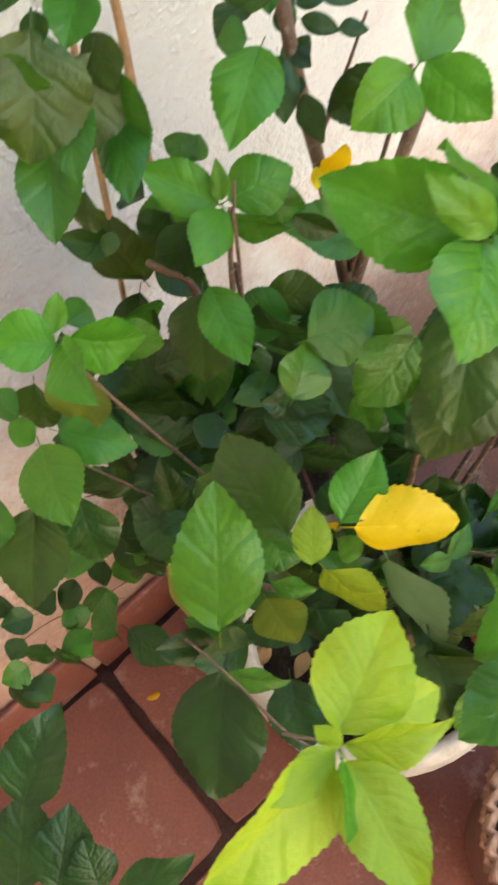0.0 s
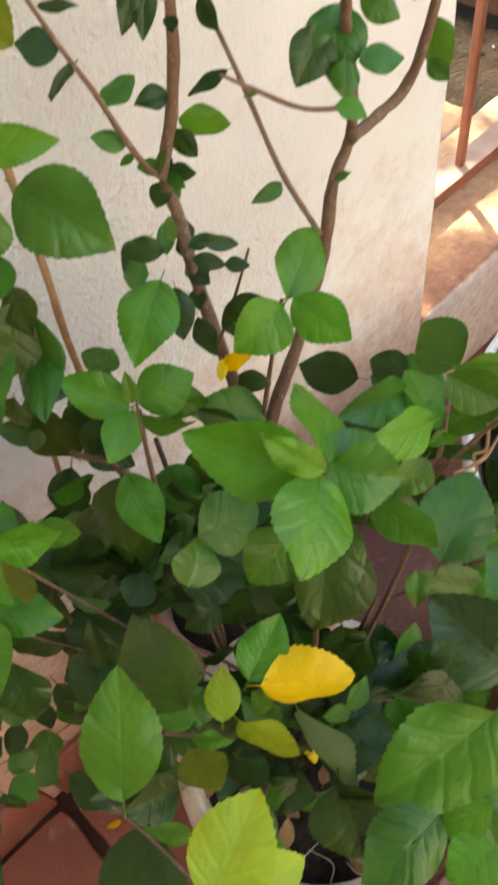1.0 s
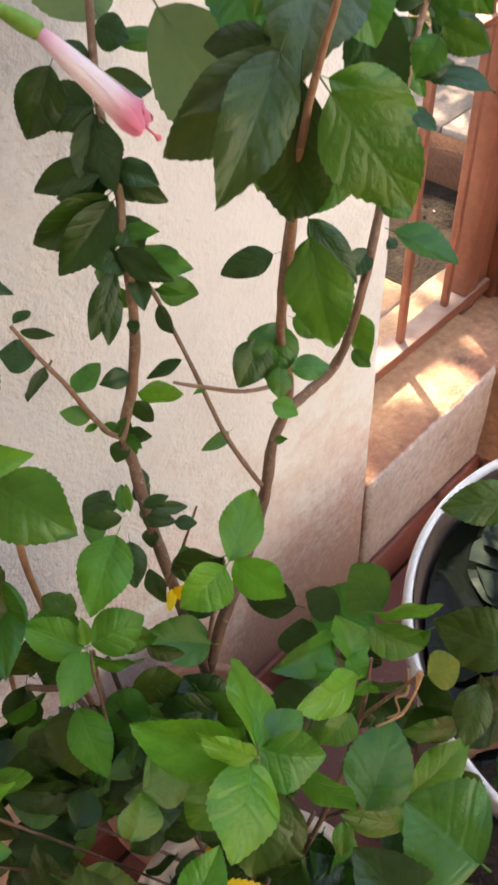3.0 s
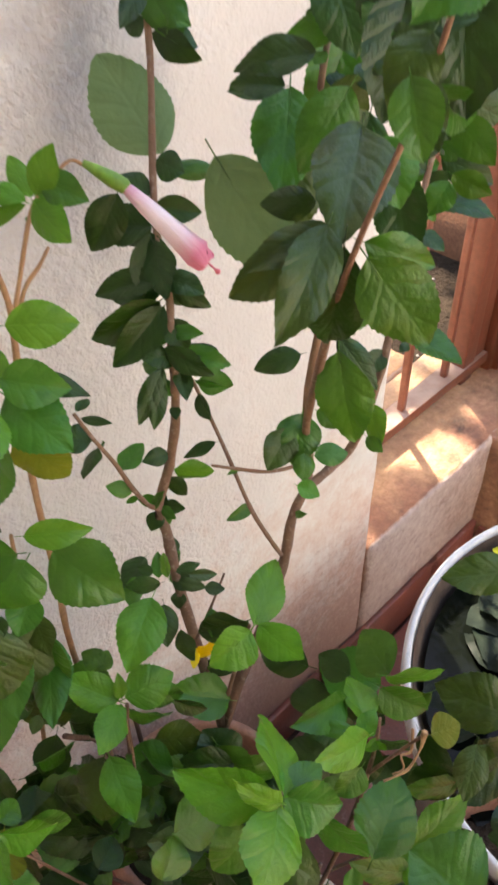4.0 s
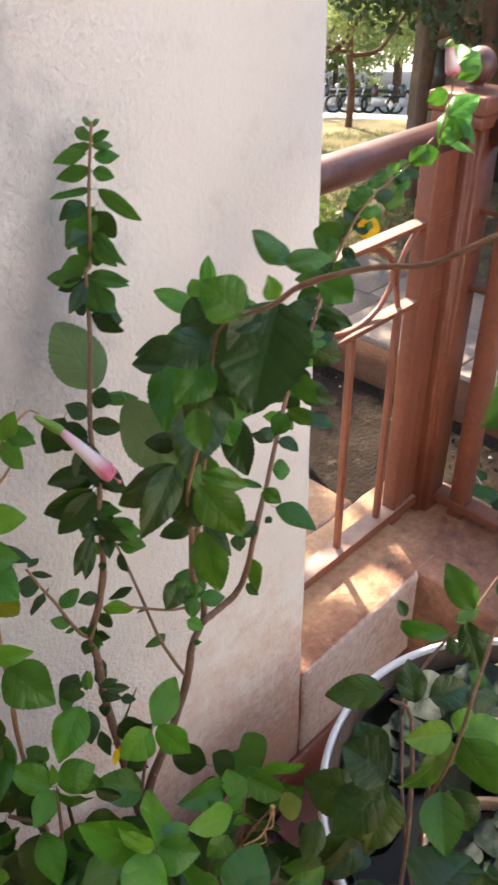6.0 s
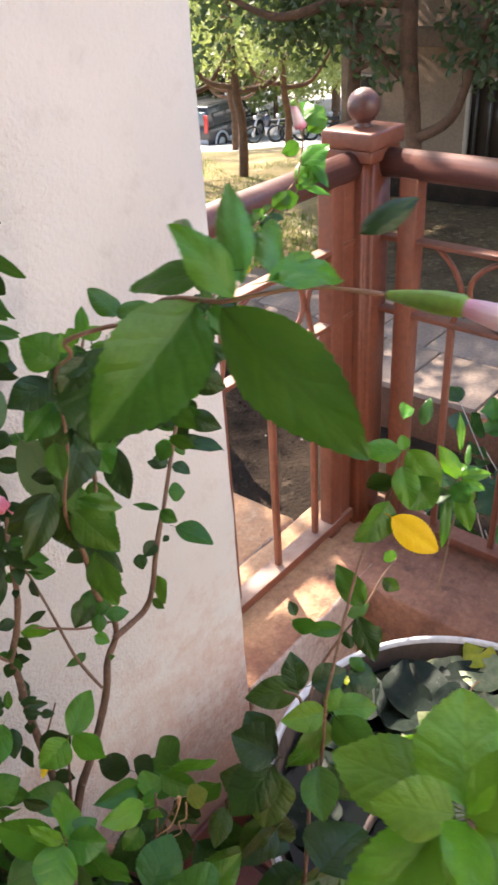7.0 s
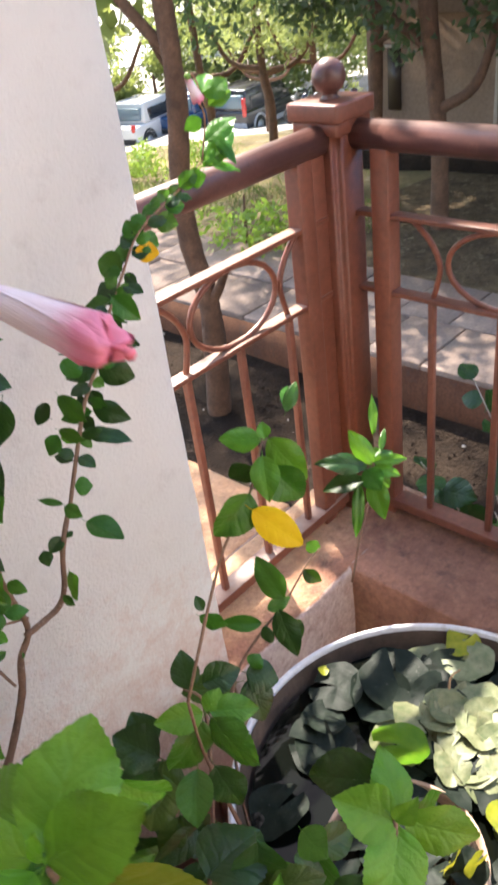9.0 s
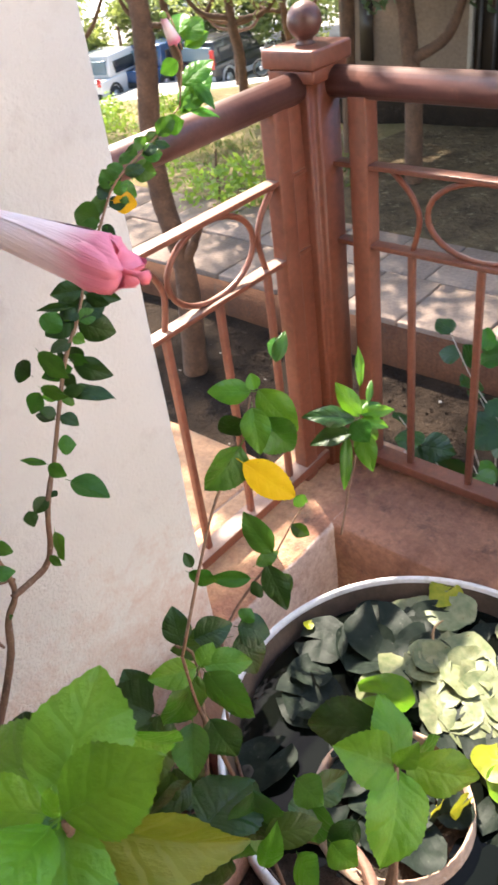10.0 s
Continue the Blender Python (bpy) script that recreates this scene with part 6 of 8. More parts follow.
leaves(shrub_front, "l", [(0.121, -0.393, 0.894, 0.156, -0.38, 0.898, 0.027), (0.127, -0.394, 0.888, 0.153, -0.404, 0.879, 0.019), (0.12, -0.396, 0.892, 0.143, -0.414, 0.896, 0.014), (0.118, -0.399, 0.89, 0.11, -0.435, 0.894, 0.021), (0.116, -0.394, 0.892, 0.07, -0.402, 0.899, 0.028), (0.117, -0.396, 0.896, 0.096, -0.395, 0.908, 0.011), (0.119, -0.396, 0.896, 0.117, -0.388, 0.9, 0.006), (0.174, -0.32, 0.776, 0.191, -0.304, 0.788, 0.017), (0.183, -0.318, 0.746, 0.19, -0.351, 0.72, 0.029)])
leaves(shrub_front, "y2", [(0.116, -0.318, 0.833, 0.118, -0.294, 0.833, 0.016), (0.154, -0.302, 0.723, 0.15, -0.327, 0.71, 0.029), (0.348, -0.352, 0.895, 0.363, -0.361, 0.897, 0.018)])
leaves(shrub_front, "y", [(0.2, -0.323, 0.782, 0.236, -0.354, 0.777, 0.033)])
leaves(shrub_front, "p", [(0.211, -0.336, 0.739, 0.204, -0.378, 0.706, 0.033)])
leaves(shrub_tall, "p", [(0.411, -0.081, 1.132, 0.411, -0.033, 1.175, 0.042), (0.395, -0.145, 1.154, 0.394, -0.195, 1.108, 0.039)])
leaves(shrub_tall, "o", [(0.345, -0.262, 1.178, 0.306, -0.278, 1.158, 0.02), (0.345, -0.262, 1.178, 0.315, -0.25, 1.168, 0.013), (0.391, -0.202, 1.006, 0.369, -0.207, 0.992, 0.019), (0.342, -0.254, 1.166, 0.314, -0.242, 1.153, 0.018), (0.443, -0.175, 1.179, 0.462, -0.188, 1.168, 0.024), (0.402, -0.231, 1.19, 0.356, -0.262, 1.171, 0.032), (0.368, -0.277, 1.231, 0.361, -0.261, 1.239, 0.016), (0.442, -0.164, 1.148, 0.416, -0.171, 1.111, 0.03), (0.448, -0.212, 1.216, 0.435, -0.234, 1.177, 0.025), (0.343, -0.298, 1.251, 0.326, -0.298, 1.238, 0.015)])
leaves(shrub_left, "y2", [(0.244, -0.17, 1.082, 0.251, -0.186, 1.056, 0.026)])
leaves(shrub_near, "n", [(0.249, -0.619, 1.274, 0.277, -0.602, 1.289, 0.029), (0.248, -0.62, 1.272, 0.268, -0.639, 1.287, 0.022), (0.246, -0.617, 1.273, 0.228, -0.602, 1.284, 0.017), (0.244, -0.622, 1.275, 0.22, -0.632, 1.291, 0.016), (0.248, -0.618, 1.266, 0.226, -0.648, 1.263, 0.021), (0.245, -0.622, 1.278, 0.246, -0.627, 1.294, 0.005), (0.404, -0.624, 1.084, 0.387, -0.602, 1.101, 0.026), (0.407, -0.627, 1.085, 0.427, -0.659, 1.069, 0.025), (0.405, -0.624, 1.085, 0.426, -0.604, 1.103, 0.02), (0.404, -0.626, 1.082, 0.368, -0.643, 1.062, 0.033), (0.402, -0.625, 1.088, 0.408, -0.633, 1.104, 0.011)])
leaves(shrub_near, "b", [(0.252, -0.611, 1.266, 0.248, -0.572, 1.265, 0.024), (0.245, -0.613, 1.261, 0.209, -0.604, 1.243, 0.025), (0.278, -0.61, 1.262, 0.291, -0.613, 1.236, 0.015), (0.41, -0.625, 1.079, 0.44, -0.632, 1.064, 0.018)])
leaves(shrub_near, "y2", [(0.252, -0.617, 1.256, 0.279, -0.651, 1.235, 0.022)])
leaves(shrub_near, "d", [(0.417, -0.61, 1.092, 0.396, -0.571, 1.077, 0.029)])
leaves(shrub_right, "y", [(0.499, -0.447, 1.145, 0.51, -0.478, 1.123, 0.021)])
stem(shrub_tall, [(0.753, -0.172, 1.288, 0.0009), (0.764, -0.172, 1.32, 0.0009), (0.764, -0.172, 1.334, 0.0009), (0.759, -0.172, 1.343, 0.0009)])
stem(shrub_left, [(0.251, -0.13, 0.659, 0.0025), (0.249, -0.13, 0.847, 0.0024), (0.254, -0.13, 0.919, 0.0022), (0.258, -0.13, 0.997, 0.0021), (0.263, -0.13, 1.043, 0.0019), (0.272, -0.13, 1.1, 0.0018), (0.274, -0.13, 1.121, 0.0016), (0.271, -0.13, 1.148, 0.0015)], TWIG)
stem(shrub_left, [(0.2, -0.13, 0.625, 0.0022), (0.199, -0.13, 0.714, 0.002), (0.218, -0.13, 0.838, 0.0018), (0.23, -0.13, 0.924, 0.0016), (0.237, -0.13, 0.982, 0.0013)], TWIG)
stem(shrub_left, [(0.273, -0.13, 1.107, 0.0013), (0.284, -0.13, 1.131, 0.0012), (0.296, -0.13, 1.156, 0.0011), (0.308, -0.13, 1.166, 0.001), (0.321, -0.13, 1.172, 0.0009), (0.329, -0.13, 1.166, 0.0008)], TWIG)
stem(shrub_left, [(0.273, -0.13, 1.1, 0.0013), (0.283, -0.13, 1.121, 0.0012), (0.294, -0.13, 1.13, 0.001), (0.301, -0.13, 1.137, 0.0009)], TWIG)
stem(shrub_left, [(0.228, -0.22, 0.812, 0.001), (0.232, -0.22, 0.859, 0.0009), (0.234, -0.22, 0.889, 0.0008), (0.237, -0.22, 0.906, 0.0007)])
stem(shrub_left, [(0.208, -0.18, 0.851, 0.0018), (0.217, -0.18, 0.835, 0.0019), (0.226, -0.18, 0.82, 0.0021), (0.232, -0.18, 0.785, 0.0022), (0.235, -0.18, 0.736, 0.0024)])
stem(shrub_front, [(0.241, -0.341, 0.909, 0.0013), (0.246, -0.335, 0.916, 0.0012), (0.254, -0.323, 0.928, 0.001)])
stem(shrub_front, [(0.235, -0.310, 0.520, 0.0022), (0.295, -0.330, 0.740, 0.0019), (0.325, -0.330, 0.845, 0.0015), (0.337, -0.325, 0.893, 0.0010)])
stem(shrub_front, [(0.325, -0.330, 0.845, 0.0012), (0.334, -0.342, 0.880, 0.0011), (0.341, -0.351, 0.904, 0.001)])
stem(shrub_front, [(0.295, -0.330, 0.740, 0.0014), (0.325, -0.355, 0.775, 0.0011), (0.333, -0.366, 0.790, 0.0009)])
stem(shrub_front, [(0.341, -0.351, 0.906, 0.0018), (0.341, -0.351, 0.904, 0.002), (0.336, -0.353, 0.896, 0.0006), (0.327, -0.353, 0.886, 0.0009), (0.319, -0.349, 0.882, 0.0006), (0.315, -0.346, 0.879, 0.0008)], TWIG)
stem(shrub_front, [(0.282, -0.424, 0.715, 0.0013), (0.264, -0.388, 0.729, 0.0011), (0.252, -0.369, 0.734, 0.0009), (0.241, -0.357, 0.737, 0.0007)])
stem(shrub_front, [(0.111, -0.371, 0.817, 0.0007), (0.119, -0.381, 0.815, 0.0007), (0.124, -0.388, 0.813, 0.0007)])
stem(shrub_front, [(0.108, -0.308, 0.786, 0.0008), (0.112, -0.336, 0.774, 0.0008), (0.114, -0.362, 0.762, 0.0008), (0.119, -0.378, 0.756, 0.0007)])
stem(shrub_low, [(0.236, -0.183, 0.636, 0.000715), (0.212, -0.172, 0.635, 0.00065), (0.172, -0.16, 0.629, 0.000585), (0.14, -0.14, 0.63, 0.00052), (0.122, -0.129, 0.63, 0.000455)])
stem(shrub_low, [(0.145, -0.189, 0.578, 0.00065), (0.114, -0.179, 0.575, 0.000585), (0.075, -0.169, 0.569, 0.00052), (0.044, -0.157, 0.567, 0.000455), (0.009, -0.15, 0.56, 0.00039)])
stem(shrub_tall, [(0.408, -0.201, 0.985, 0.0027), (0.390, -0.216, 1.022, 0.0026), (0.375, -0.237, 1.086, 0.0023), (0.345, -0.273, 1.166, 0.0014), (0.343, -0.298, 1.235, 0.0010), (0.327, -0.325, 1.298, 0.0009), (0.300, -0.385, 1.340, 0.0011), (0.272, -0.425, 1.369, 0.001), (0.278, -0.445, 1.378, 0.001), (0.276, -0.465, 1.385, 0.0009), (0.264, -0.495, 1.405, 0.0009), (0.262, -0.522, 1.411, 0.0008)])
stem(shrub_near, [(0.357, -0.65, 1.013, 0.0022), (0.386, -0.634, 1.058, 0.0018), (0.405, -0.623, 1.087, 0.0013)])
stem(shrub_right, [(0.408, -0.453, 1.041, 0.0012), (0.452, -0.442, 1.095, 0.0011), (0.479, -0.437, 1.125, 0.001), (0.505, -0.438, 1.148, 0.0009), (0.529, -0.433, 1.177, 0.0007)])
stem(shrub_right, [(0.619, -0.433, 0.974, 0.0012), (0.65, -0.424, 1.013, 0.001), (0.677, -0.418, 1.043, 0.0009), (0.686, -0.412, 1.059, 0.0007)])
stem(shrub_right, [(0.515, -0.353, 0.847, 0.0018), (0.541, -0.349, 0.876, 0.0016), (0.572, -0.354, 0.9, 0.0014), (0.6, -0.361, 0.919, 0.0012), (0.634, -0.365, 0.947, 0.0009), (0.651, -0.369, 0.958, 0.0007)])
stem(shrub_right, [(0.391, -0.441, 0.805, 0.0022), (0.428, -0.42, 0.862, 0.0019), (0.463, -0.389, 0.928, 0.0016), (0.458, -0.371, 0.941, 0.0013)])
stem(shrub_front, [(0.359, -0.336, 0.863, 0.001), (0.351, -0.342, 0.854, 0.0009), (0.345, -0.339, 0.853, 0.0008), (0.342, -0.344, 0.847, 0.0007), (0.335, -0.341, 0.846, 0.0006)], TWIG)



def roots(plant, foot, heads, r=0.004):
    for hx, hy, hz in heads:
        fx, fy, fz = foot
        stem(plant, [(fx, fy, fz - 0.03, r * 1.3), ((fx * 2 + hx) / 3 + 0.008, (fy * 2 + hy) / 3, (fz * 2 + hz) / 3, r * 1.1), (hx, hy, hz, r)])


roots(shrub_tall, (0.315, -0.165, 0.44), [(0.337, -0.212, 0.60)], 0.0056)
roots(shrub_left, (0.24, -0.19, 0.44), [(0.262, -0.17, 0.795), (0.236, -0.18, 0.775)], 0.0018)
roots(shrub_front, (0.22, -0.30, 0.47), [(0.25, -0.325, 0.72), (0.30, -0.32, 0.72), (0.16, -0.34, 0.72), (0.15, -0.29, 0.74)], 0.0017)
roots(shrub_low, (0.25, -0.24, 0.45), [(0.18, -0.15, 0.62), (0.24, -0.22, 0.72)], 0.0016)
# twigs that carry the leaf rosettes
stem(shrub_front, [(0.235, -0.310, 0.480, 0.0022), (0.250, -0.318, 0.80, 0.0018), (0.251, -0.323, 0.90, 0.0015), (0.249, -0.329, 0.950, 0.0012)])
stem(shrub_front, [(0.215, -0.305, 0.480, 0.0022), (0.170, -0.345, 0.70, 0.0018), (0.133, -0.388, 0.835, 0.0015), (0.124, -0.397, 0.892, 0.0012)])
stem(shrub_left, [(0.240, -0.190, 0.440, 0.0022), (0.238, -0.190, 0.70, 0.0018), (0.241, -0.197, 0.82, 0.0015), (0.244, -0.203, 0.874, 0.0012)])
stem(shrub_low, [(0.235, -0.240, 0.440, 0.0013), (0.195, -0.232, 0.65, 0.00104), (0.152, -0.216, 0.84, 0.000845), (0.145, -0.222, 0.895, 0.00065)])
stem(shrub_low, [(0.235, -0.240, 0.440, 0.00117), (0.200, -0.228, 0.57, 0.000975), (0.136, -0.208, 0.76, 0.00078), (0.117, -0.204, 0.819, 0.00065)])
stem(shrub_tall, [(0.311, -0.212, 0.780, 0.0018), (0.315, -0.224, 0.85, 0.0014), (0.316, -0.240, 0.921, 0.0010)])
stem(shrub_near, [(0.275, -0.560, 0.400, 0.0034), (0.255, -0.610, 0.90, 0.0030), (0.247, -0.632, 1.20, 0.0022), (0.248, -0.621, 1.270, 0.0015)])
stem(shrub_near, [(0.285, -0.565, 0.400, 0.0030), (0.335, -0.610, 0.75, 0.0026), (0.388, -0.632, 1.02, 0.0018), (0.404, -0.628, 1.080, 0.0013)])
stem(shrub_right, [(0.485, -0.430, 0.440, 0.0026), (0.462, -0.424, 0.70, 0.0022), (0.428, -0.430, 0.92, 0.0016), (0.422, -0.434, 0.997, 0.0012)])
stem(shrub_right, [(0.468, -0.424, 0.660, 0.0019), (0.480, -0.390, 0.76, 0.0018), (0.515, -0.353, 0.847, 0.0018)])
stem(shrub_right, [(0.430, -0.430, 0.900, 0.0014), (0.414, -0.446, 0.98, 0.0013), (0.408, -0.453, 1.041, 0.0012)])

# ---------------------------------------------------------------- pink buds
def petal_mat():
    """Pale pink, deeper towards the base and the furled tip, with lengthwise streaks."""
    m, n, l, b = mat_base("pink_petal", 0.5)
    uv = n.new("ShaderNodeUVMap")
    s = n.new("ShaderNodeSeparateXYZ")
    l.new(uv.outputs[0], s.inputs[0])
    mp = n.new("ShaderNodeMapping")
    mp.inputs["Scale"].default_value = (14, 1.2, 1)
    l.new(uv.outputs[0], mp.inputs[0])
    streak = tex(n, l, 1.5, 4, 0.6, vec=mp.outputs[0])
    v = calc(n, l, "MULTIPLY_ADD", calc(n, l, "SUBTRACT", streak, 0.5), 0.16, s.outputs[1])
    col = ramp(n, l, v, [(0.02, (0.66, 0.24, 0.40)), (0.16, (0.80, 0.52, 0.62)), (0.40, (0.88, 0.76, 0.78)), (0.70, (0.86, 0.64, 0.68)), (0.92, (0.74, 0.20, 0.31))])
    col = mixc(n, l, calc(n, l, "MULTIPLY", streak, ramp(n, l, v, [(0.03, (0.1, 0.1, 0.1)), (0.25, (0.65, 0.65, 0.65)), (0.62, (0.6, 0.6, 0.6)), (0.80, (0.08, 0.08, 0.08))])), col, (0.92, 0.82, 0.82))
    l.new(col, b.inputs["Base Color"])
    relief(n, l, b, streak, 0.5, 0.001)
    return m


BUDM = petal_mat()
BUDTIP = mottled("deep_pink_petal", (0.66, 0.10, 0.17), (0.80, 0.24, 0.28), 60, 300, 0.5, 0.3, 0.001)
CALYX = mottled("green_calyx", (0.12, 0.26, 0.03), (0.20, 0.36, 0.055), 60, 300, 0.5, 0.2, 0.001)


def bud(plant, stalk, neck, tip, stigma, r=0.0052):
    """A closed trumpet bud: calyx, five furled petals that overlap in a spiral, stigma."""
    a, b_, c, d = (Vector(p) for p in (stalk, neck, tip, stigma))

    def lerp(k, p, q):
        return p + (q - p) * k
    rows = [(*lerp(k, a, b_), r * w) for k, w in ((0, 0.3), (0.3, 0.55), (0.7, 0.78), (1.0, 0.74), (1.08, 0.5))]
    calyx = part("flower_bud", tube_bm(rows, 10), CALYX, plant, "green calyx with a closed pink flower")
    calyx.matrix_parent_inverse = plant.matrix_world.inverted()
    ax = (c - b_).normalized()
    e1 = ax.orthogonal().normalized()
    e2 = ax.cross(e1)
    ln = (c - b_).length
    prof = [(-0.05, 0.42), (0.10, 0.66), (0.30, 0.86), (0.52, 1.0), (0.72, 1.14), (0.86, 1.24), (0.96, 1.30), (1.03, 1.16), (1.06, 0.86), (1.04, 0.35), (1.0, 0.03)]
    for k in range(5):
        bm = bmesh.new()
        uvl = bm.loops.layers.uv.new("UVMap")
        grid = []
        for i, (v, w) in enumerate(prof):
            row = []
            for j in range(9):
                u = j / 8
                ang = 2 * math.pi * k / 5 + u * 2.7 + v * 0.9
                flare = 1.0 + 0.06 * (u - 0.5) * 2 * min(1, v + 0.3) + (0.13 * math.sin(u * 11 + k) if i > 5 else 0)
                rr = r * w * flare
                ve = v + (0.06 * math.sin(u * 6 + k * 2) if i > 6 else 0)
                row.append((bm.verts.new(b_ + ax * (ln * ve) + (e1 * math.cos(ang) + e2 * math.sin(ang)) * rr), (u, max(0.0, (v if i < 9 else 1.06) / 1.06))))
            grid.append(row)
        for g0, g1 in zip(grid, grid[1:]):
            for j in range(8):
                q = (g0[j], g0[j + 1], g1[j + 1], g1[j])
                f = bm.faces.new([w_[0] for w_ in q])
                for lp, w_ in zip(f.loops, q):
                    lp[uvl].uv = w_[1]
        part("petal", bm, BUDM, calyx, "pale pink petal, deeper pink at base and tip")
    part("stigma", tube_bm([(*lerp(0.95, b_, c), 0.0006), (*lerp(0.8, c, d), 0.0005), (*d, 0.0016), (*(d + (d - c).normalized() * 0.001), 0.0006)], 6), BUDTIP, calyx)


bud(shrub_left, (0.315, -0.150, 1.179), (0.325, -0.164, 1.169), (0.339, -0.194, 1.141), (0.343, -0.201, 1.134), 0.0046)
bud(shrub_tall, (0.297, -0.556, 1.4085), (0.2975, -0.579, 1.4100), (0.302, -0.624, 1.4045), (0.3015, -0.6345, 1.4045), 0.0045)
stem(shrub_tall, [(0.262, -0.522, 1.411, 0.0008), (0.282, -0.538, 1.412, 0.0007), (0.297, -0.556, 1.4085, 0.0008)])
bud(shrub_tall, (0.750, -0.174, 1.3695), (0.7495, -0.173, 1.3645), (0.756, -0.176, 1.3445), (0.757, -0.1765, 1.341), 0.0046)
stem(shrub_tall, [(0.768, -0.172, 1.335, 0.0009), (0.760, -0.172, 1.362, 0.0008), (0.750, -0.174, 1.3695, 0.0008)])

# ---------------------------------------------------------------- pots and tub
CREAM = mottled("cream_plastic", (0.40, 0.33, 0.27), (0.53, 0.46, 0.38), 9, 120, 0.5, 0.2, 0.002, spots=(0.42, 0.33, 0.26))
PALECLAY = mottled("worn_pale_clay", (0.36, 0.22, 0.15), (0.54, 0.39, 0.29), 16, 120, 0.8, 0.5, 0.003, spots=(0.60, 0.50, 0.42))
CLAY = mottled("brown_clay", (0.20, 0.10, 0.07), (0.30, 0.16, 0.11), 14, 160, 0.75, 0.5, 0.003)
TUBW = mottled("white_tub_plastic", (0.58, 0.58, 0.60), (0.72, 0.72, 0.74), 6, 120, 0.42, 0.15, 0.002, spots=(0.48, 0.46, 0.46))
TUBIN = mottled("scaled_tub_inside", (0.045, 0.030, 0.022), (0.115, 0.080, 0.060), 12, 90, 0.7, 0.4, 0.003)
MULCH = mottled("potting_soil", (0.016, 0.012, 0.009), (0.048, 0.035, 0.026), 30, 140, 0.95, 1.0, 0.01)
MULCH.node_tree.nodes["Principled BSDF"].inputs["Specular IOR Level"].default_value = 0.1


def heap_bm(r, at, bumps=0.008, seed=1):
    bm = lathe_bm([(r, 0.0), (r * 0.8, 0.006), (r * 0.55, 0.010), (r * 0.3, 0.008), (0, 0.012)], 30, at)
    for v in bm.verts:
        v.co.z += bumps * noise.noise(v.co * 60 + Vector((seed, 0, 0)))
    return bm


def pot(name, x, y, r, h, mat, label, z0=0.0, rings=2, soil=0.035):
    ob = thing(name, label, "plant pot", group="plant pots on the floor", at=pose(x, y, z0))
    ob.matrix_world = pose(x, y, z0)
    prof = [(0, 0), (r * 0.70, 0), (r * 0.74, 0.01), (r * 0.90, h - 0.055)]
    for k in range(rings):
        z = h - 0.05 + 0.025 * k
        prof += [(r * 0.93, z), (r * 1.0, z + 0.004), (r * 1.01, z + 0.012), (r * 0.99, z + 0.018), (r * 0.95, z + 0.022)]
    prof += [(r * 0.90, h), (r * 0.87, h - 0.006), (r * 0.85, h - 0.06), (r * 0.80, h - 0.11), (0, h - 0.11)]
    part("body", lathe_bm(prof, 44), mat, ob)
    part("soil", heap_bm(r * 0.855, (0, 0, h - soil - 0.012)), MULCH, ob, "dark potting soil with dry litter")
    return ob


pot("flower_pot", 0.238, -0.312, 0.119, 0.50, CREAM, "cream plastic flower pot with a double-ringed rim on the floor")
pot("flower_pot", 0.32, -0.145, 0.105, 0.47, CLAY, "brown clay flower pot against the plaster wall")
pot("flower_pot", 0.49, -0.43, 0.10, 0.48, CLAY, "brown clay flower pot beside the white tub")
basket = pot("basket_pot", 0.272, -0.572, 0.118, 0.44, CLAY, "brown woven-rim pot with a blue liner on the floor")
BLUEL = mottled("blue_liner", (0.06, 0.16, 0.26), (0.10, 0.24, 0.34), 14, 120, 0.4, 0.2, 0.002)
part("liner", lathe_bm([(0.112, 0.437), (0.115, 0.444), (0.108, 0.448), (0.101, 0.44), (0.099, 0.38), (0.101, 0.38)], 44), BLUEL, basket, "blue plastic liner")
WEAVE = mottled("woven_cane", (0.28, 0.14, 0.09), (0.42, 0.24, 0.16), 60, 260, 0.7, 0.5, 0.002)
for ring_k in range(3):
    n_w = 46
    rows = []
    for i in range(n_w * 3):
        a = 2 * math.pi * i / (n_w * 3)
        wob = 0.004 * math.sin(a * n_w + ring_k * 2.1)
        rows.append(((0.123 + wob) * math.cos(a), (0.123 + wob) * math.sin(a), 0.425 + 0.009 * ring_k + 0.003 * math.cos(a * n_w + ring_k * 2.1), 0.0045))
    part("cane", tube_bm(rows, 5, closed=True), WEAVE, basket, "braided cane rim")

# the white tub with water plants
TX, TY, TR, TZ = 0.776, -0.437, 0.295, 0.472
tub = thing("tub", "large round white plastic tub full of water plants", "tub")
tub.matrix_world = pose(TX, TY, 0)
part("body", lathe_bm([(0, 0.0), (TR * 0.74, 0.0), (TR * 0.78, 0.02), (TR * 0.93, TZ - 0.05), (TR * 0.956, TZ - 0.03), (TR * 0.952, TZ - 0.03), (TR * 0.924, TZ - 0.05), (TR * 0.77, 0.03), (0, 0.03)], 72), TUBW, tub)
part("rim", lathe_bm([(TR * 0.955, TZ - 0.034), (TR * 0.998, TZ - 0.03), (TR * 1.0, TZ - 0.012), (TR * 0.992, TZ - 0.002), (TR * 0.978, TZ + 0.001), (TR * 0.965, TZ - 0.004), (TR * 0.957, TZ - 0.034)], 96, closed=True), TUBW, tub, "thick white rolled rim")
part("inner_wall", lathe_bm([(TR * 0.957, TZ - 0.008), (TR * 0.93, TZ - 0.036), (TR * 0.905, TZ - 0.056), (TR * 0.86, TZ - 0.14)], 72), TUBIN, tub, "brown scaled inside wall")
WATER, _n, _l, _b = mat_base("still_dark_water", 0.06)
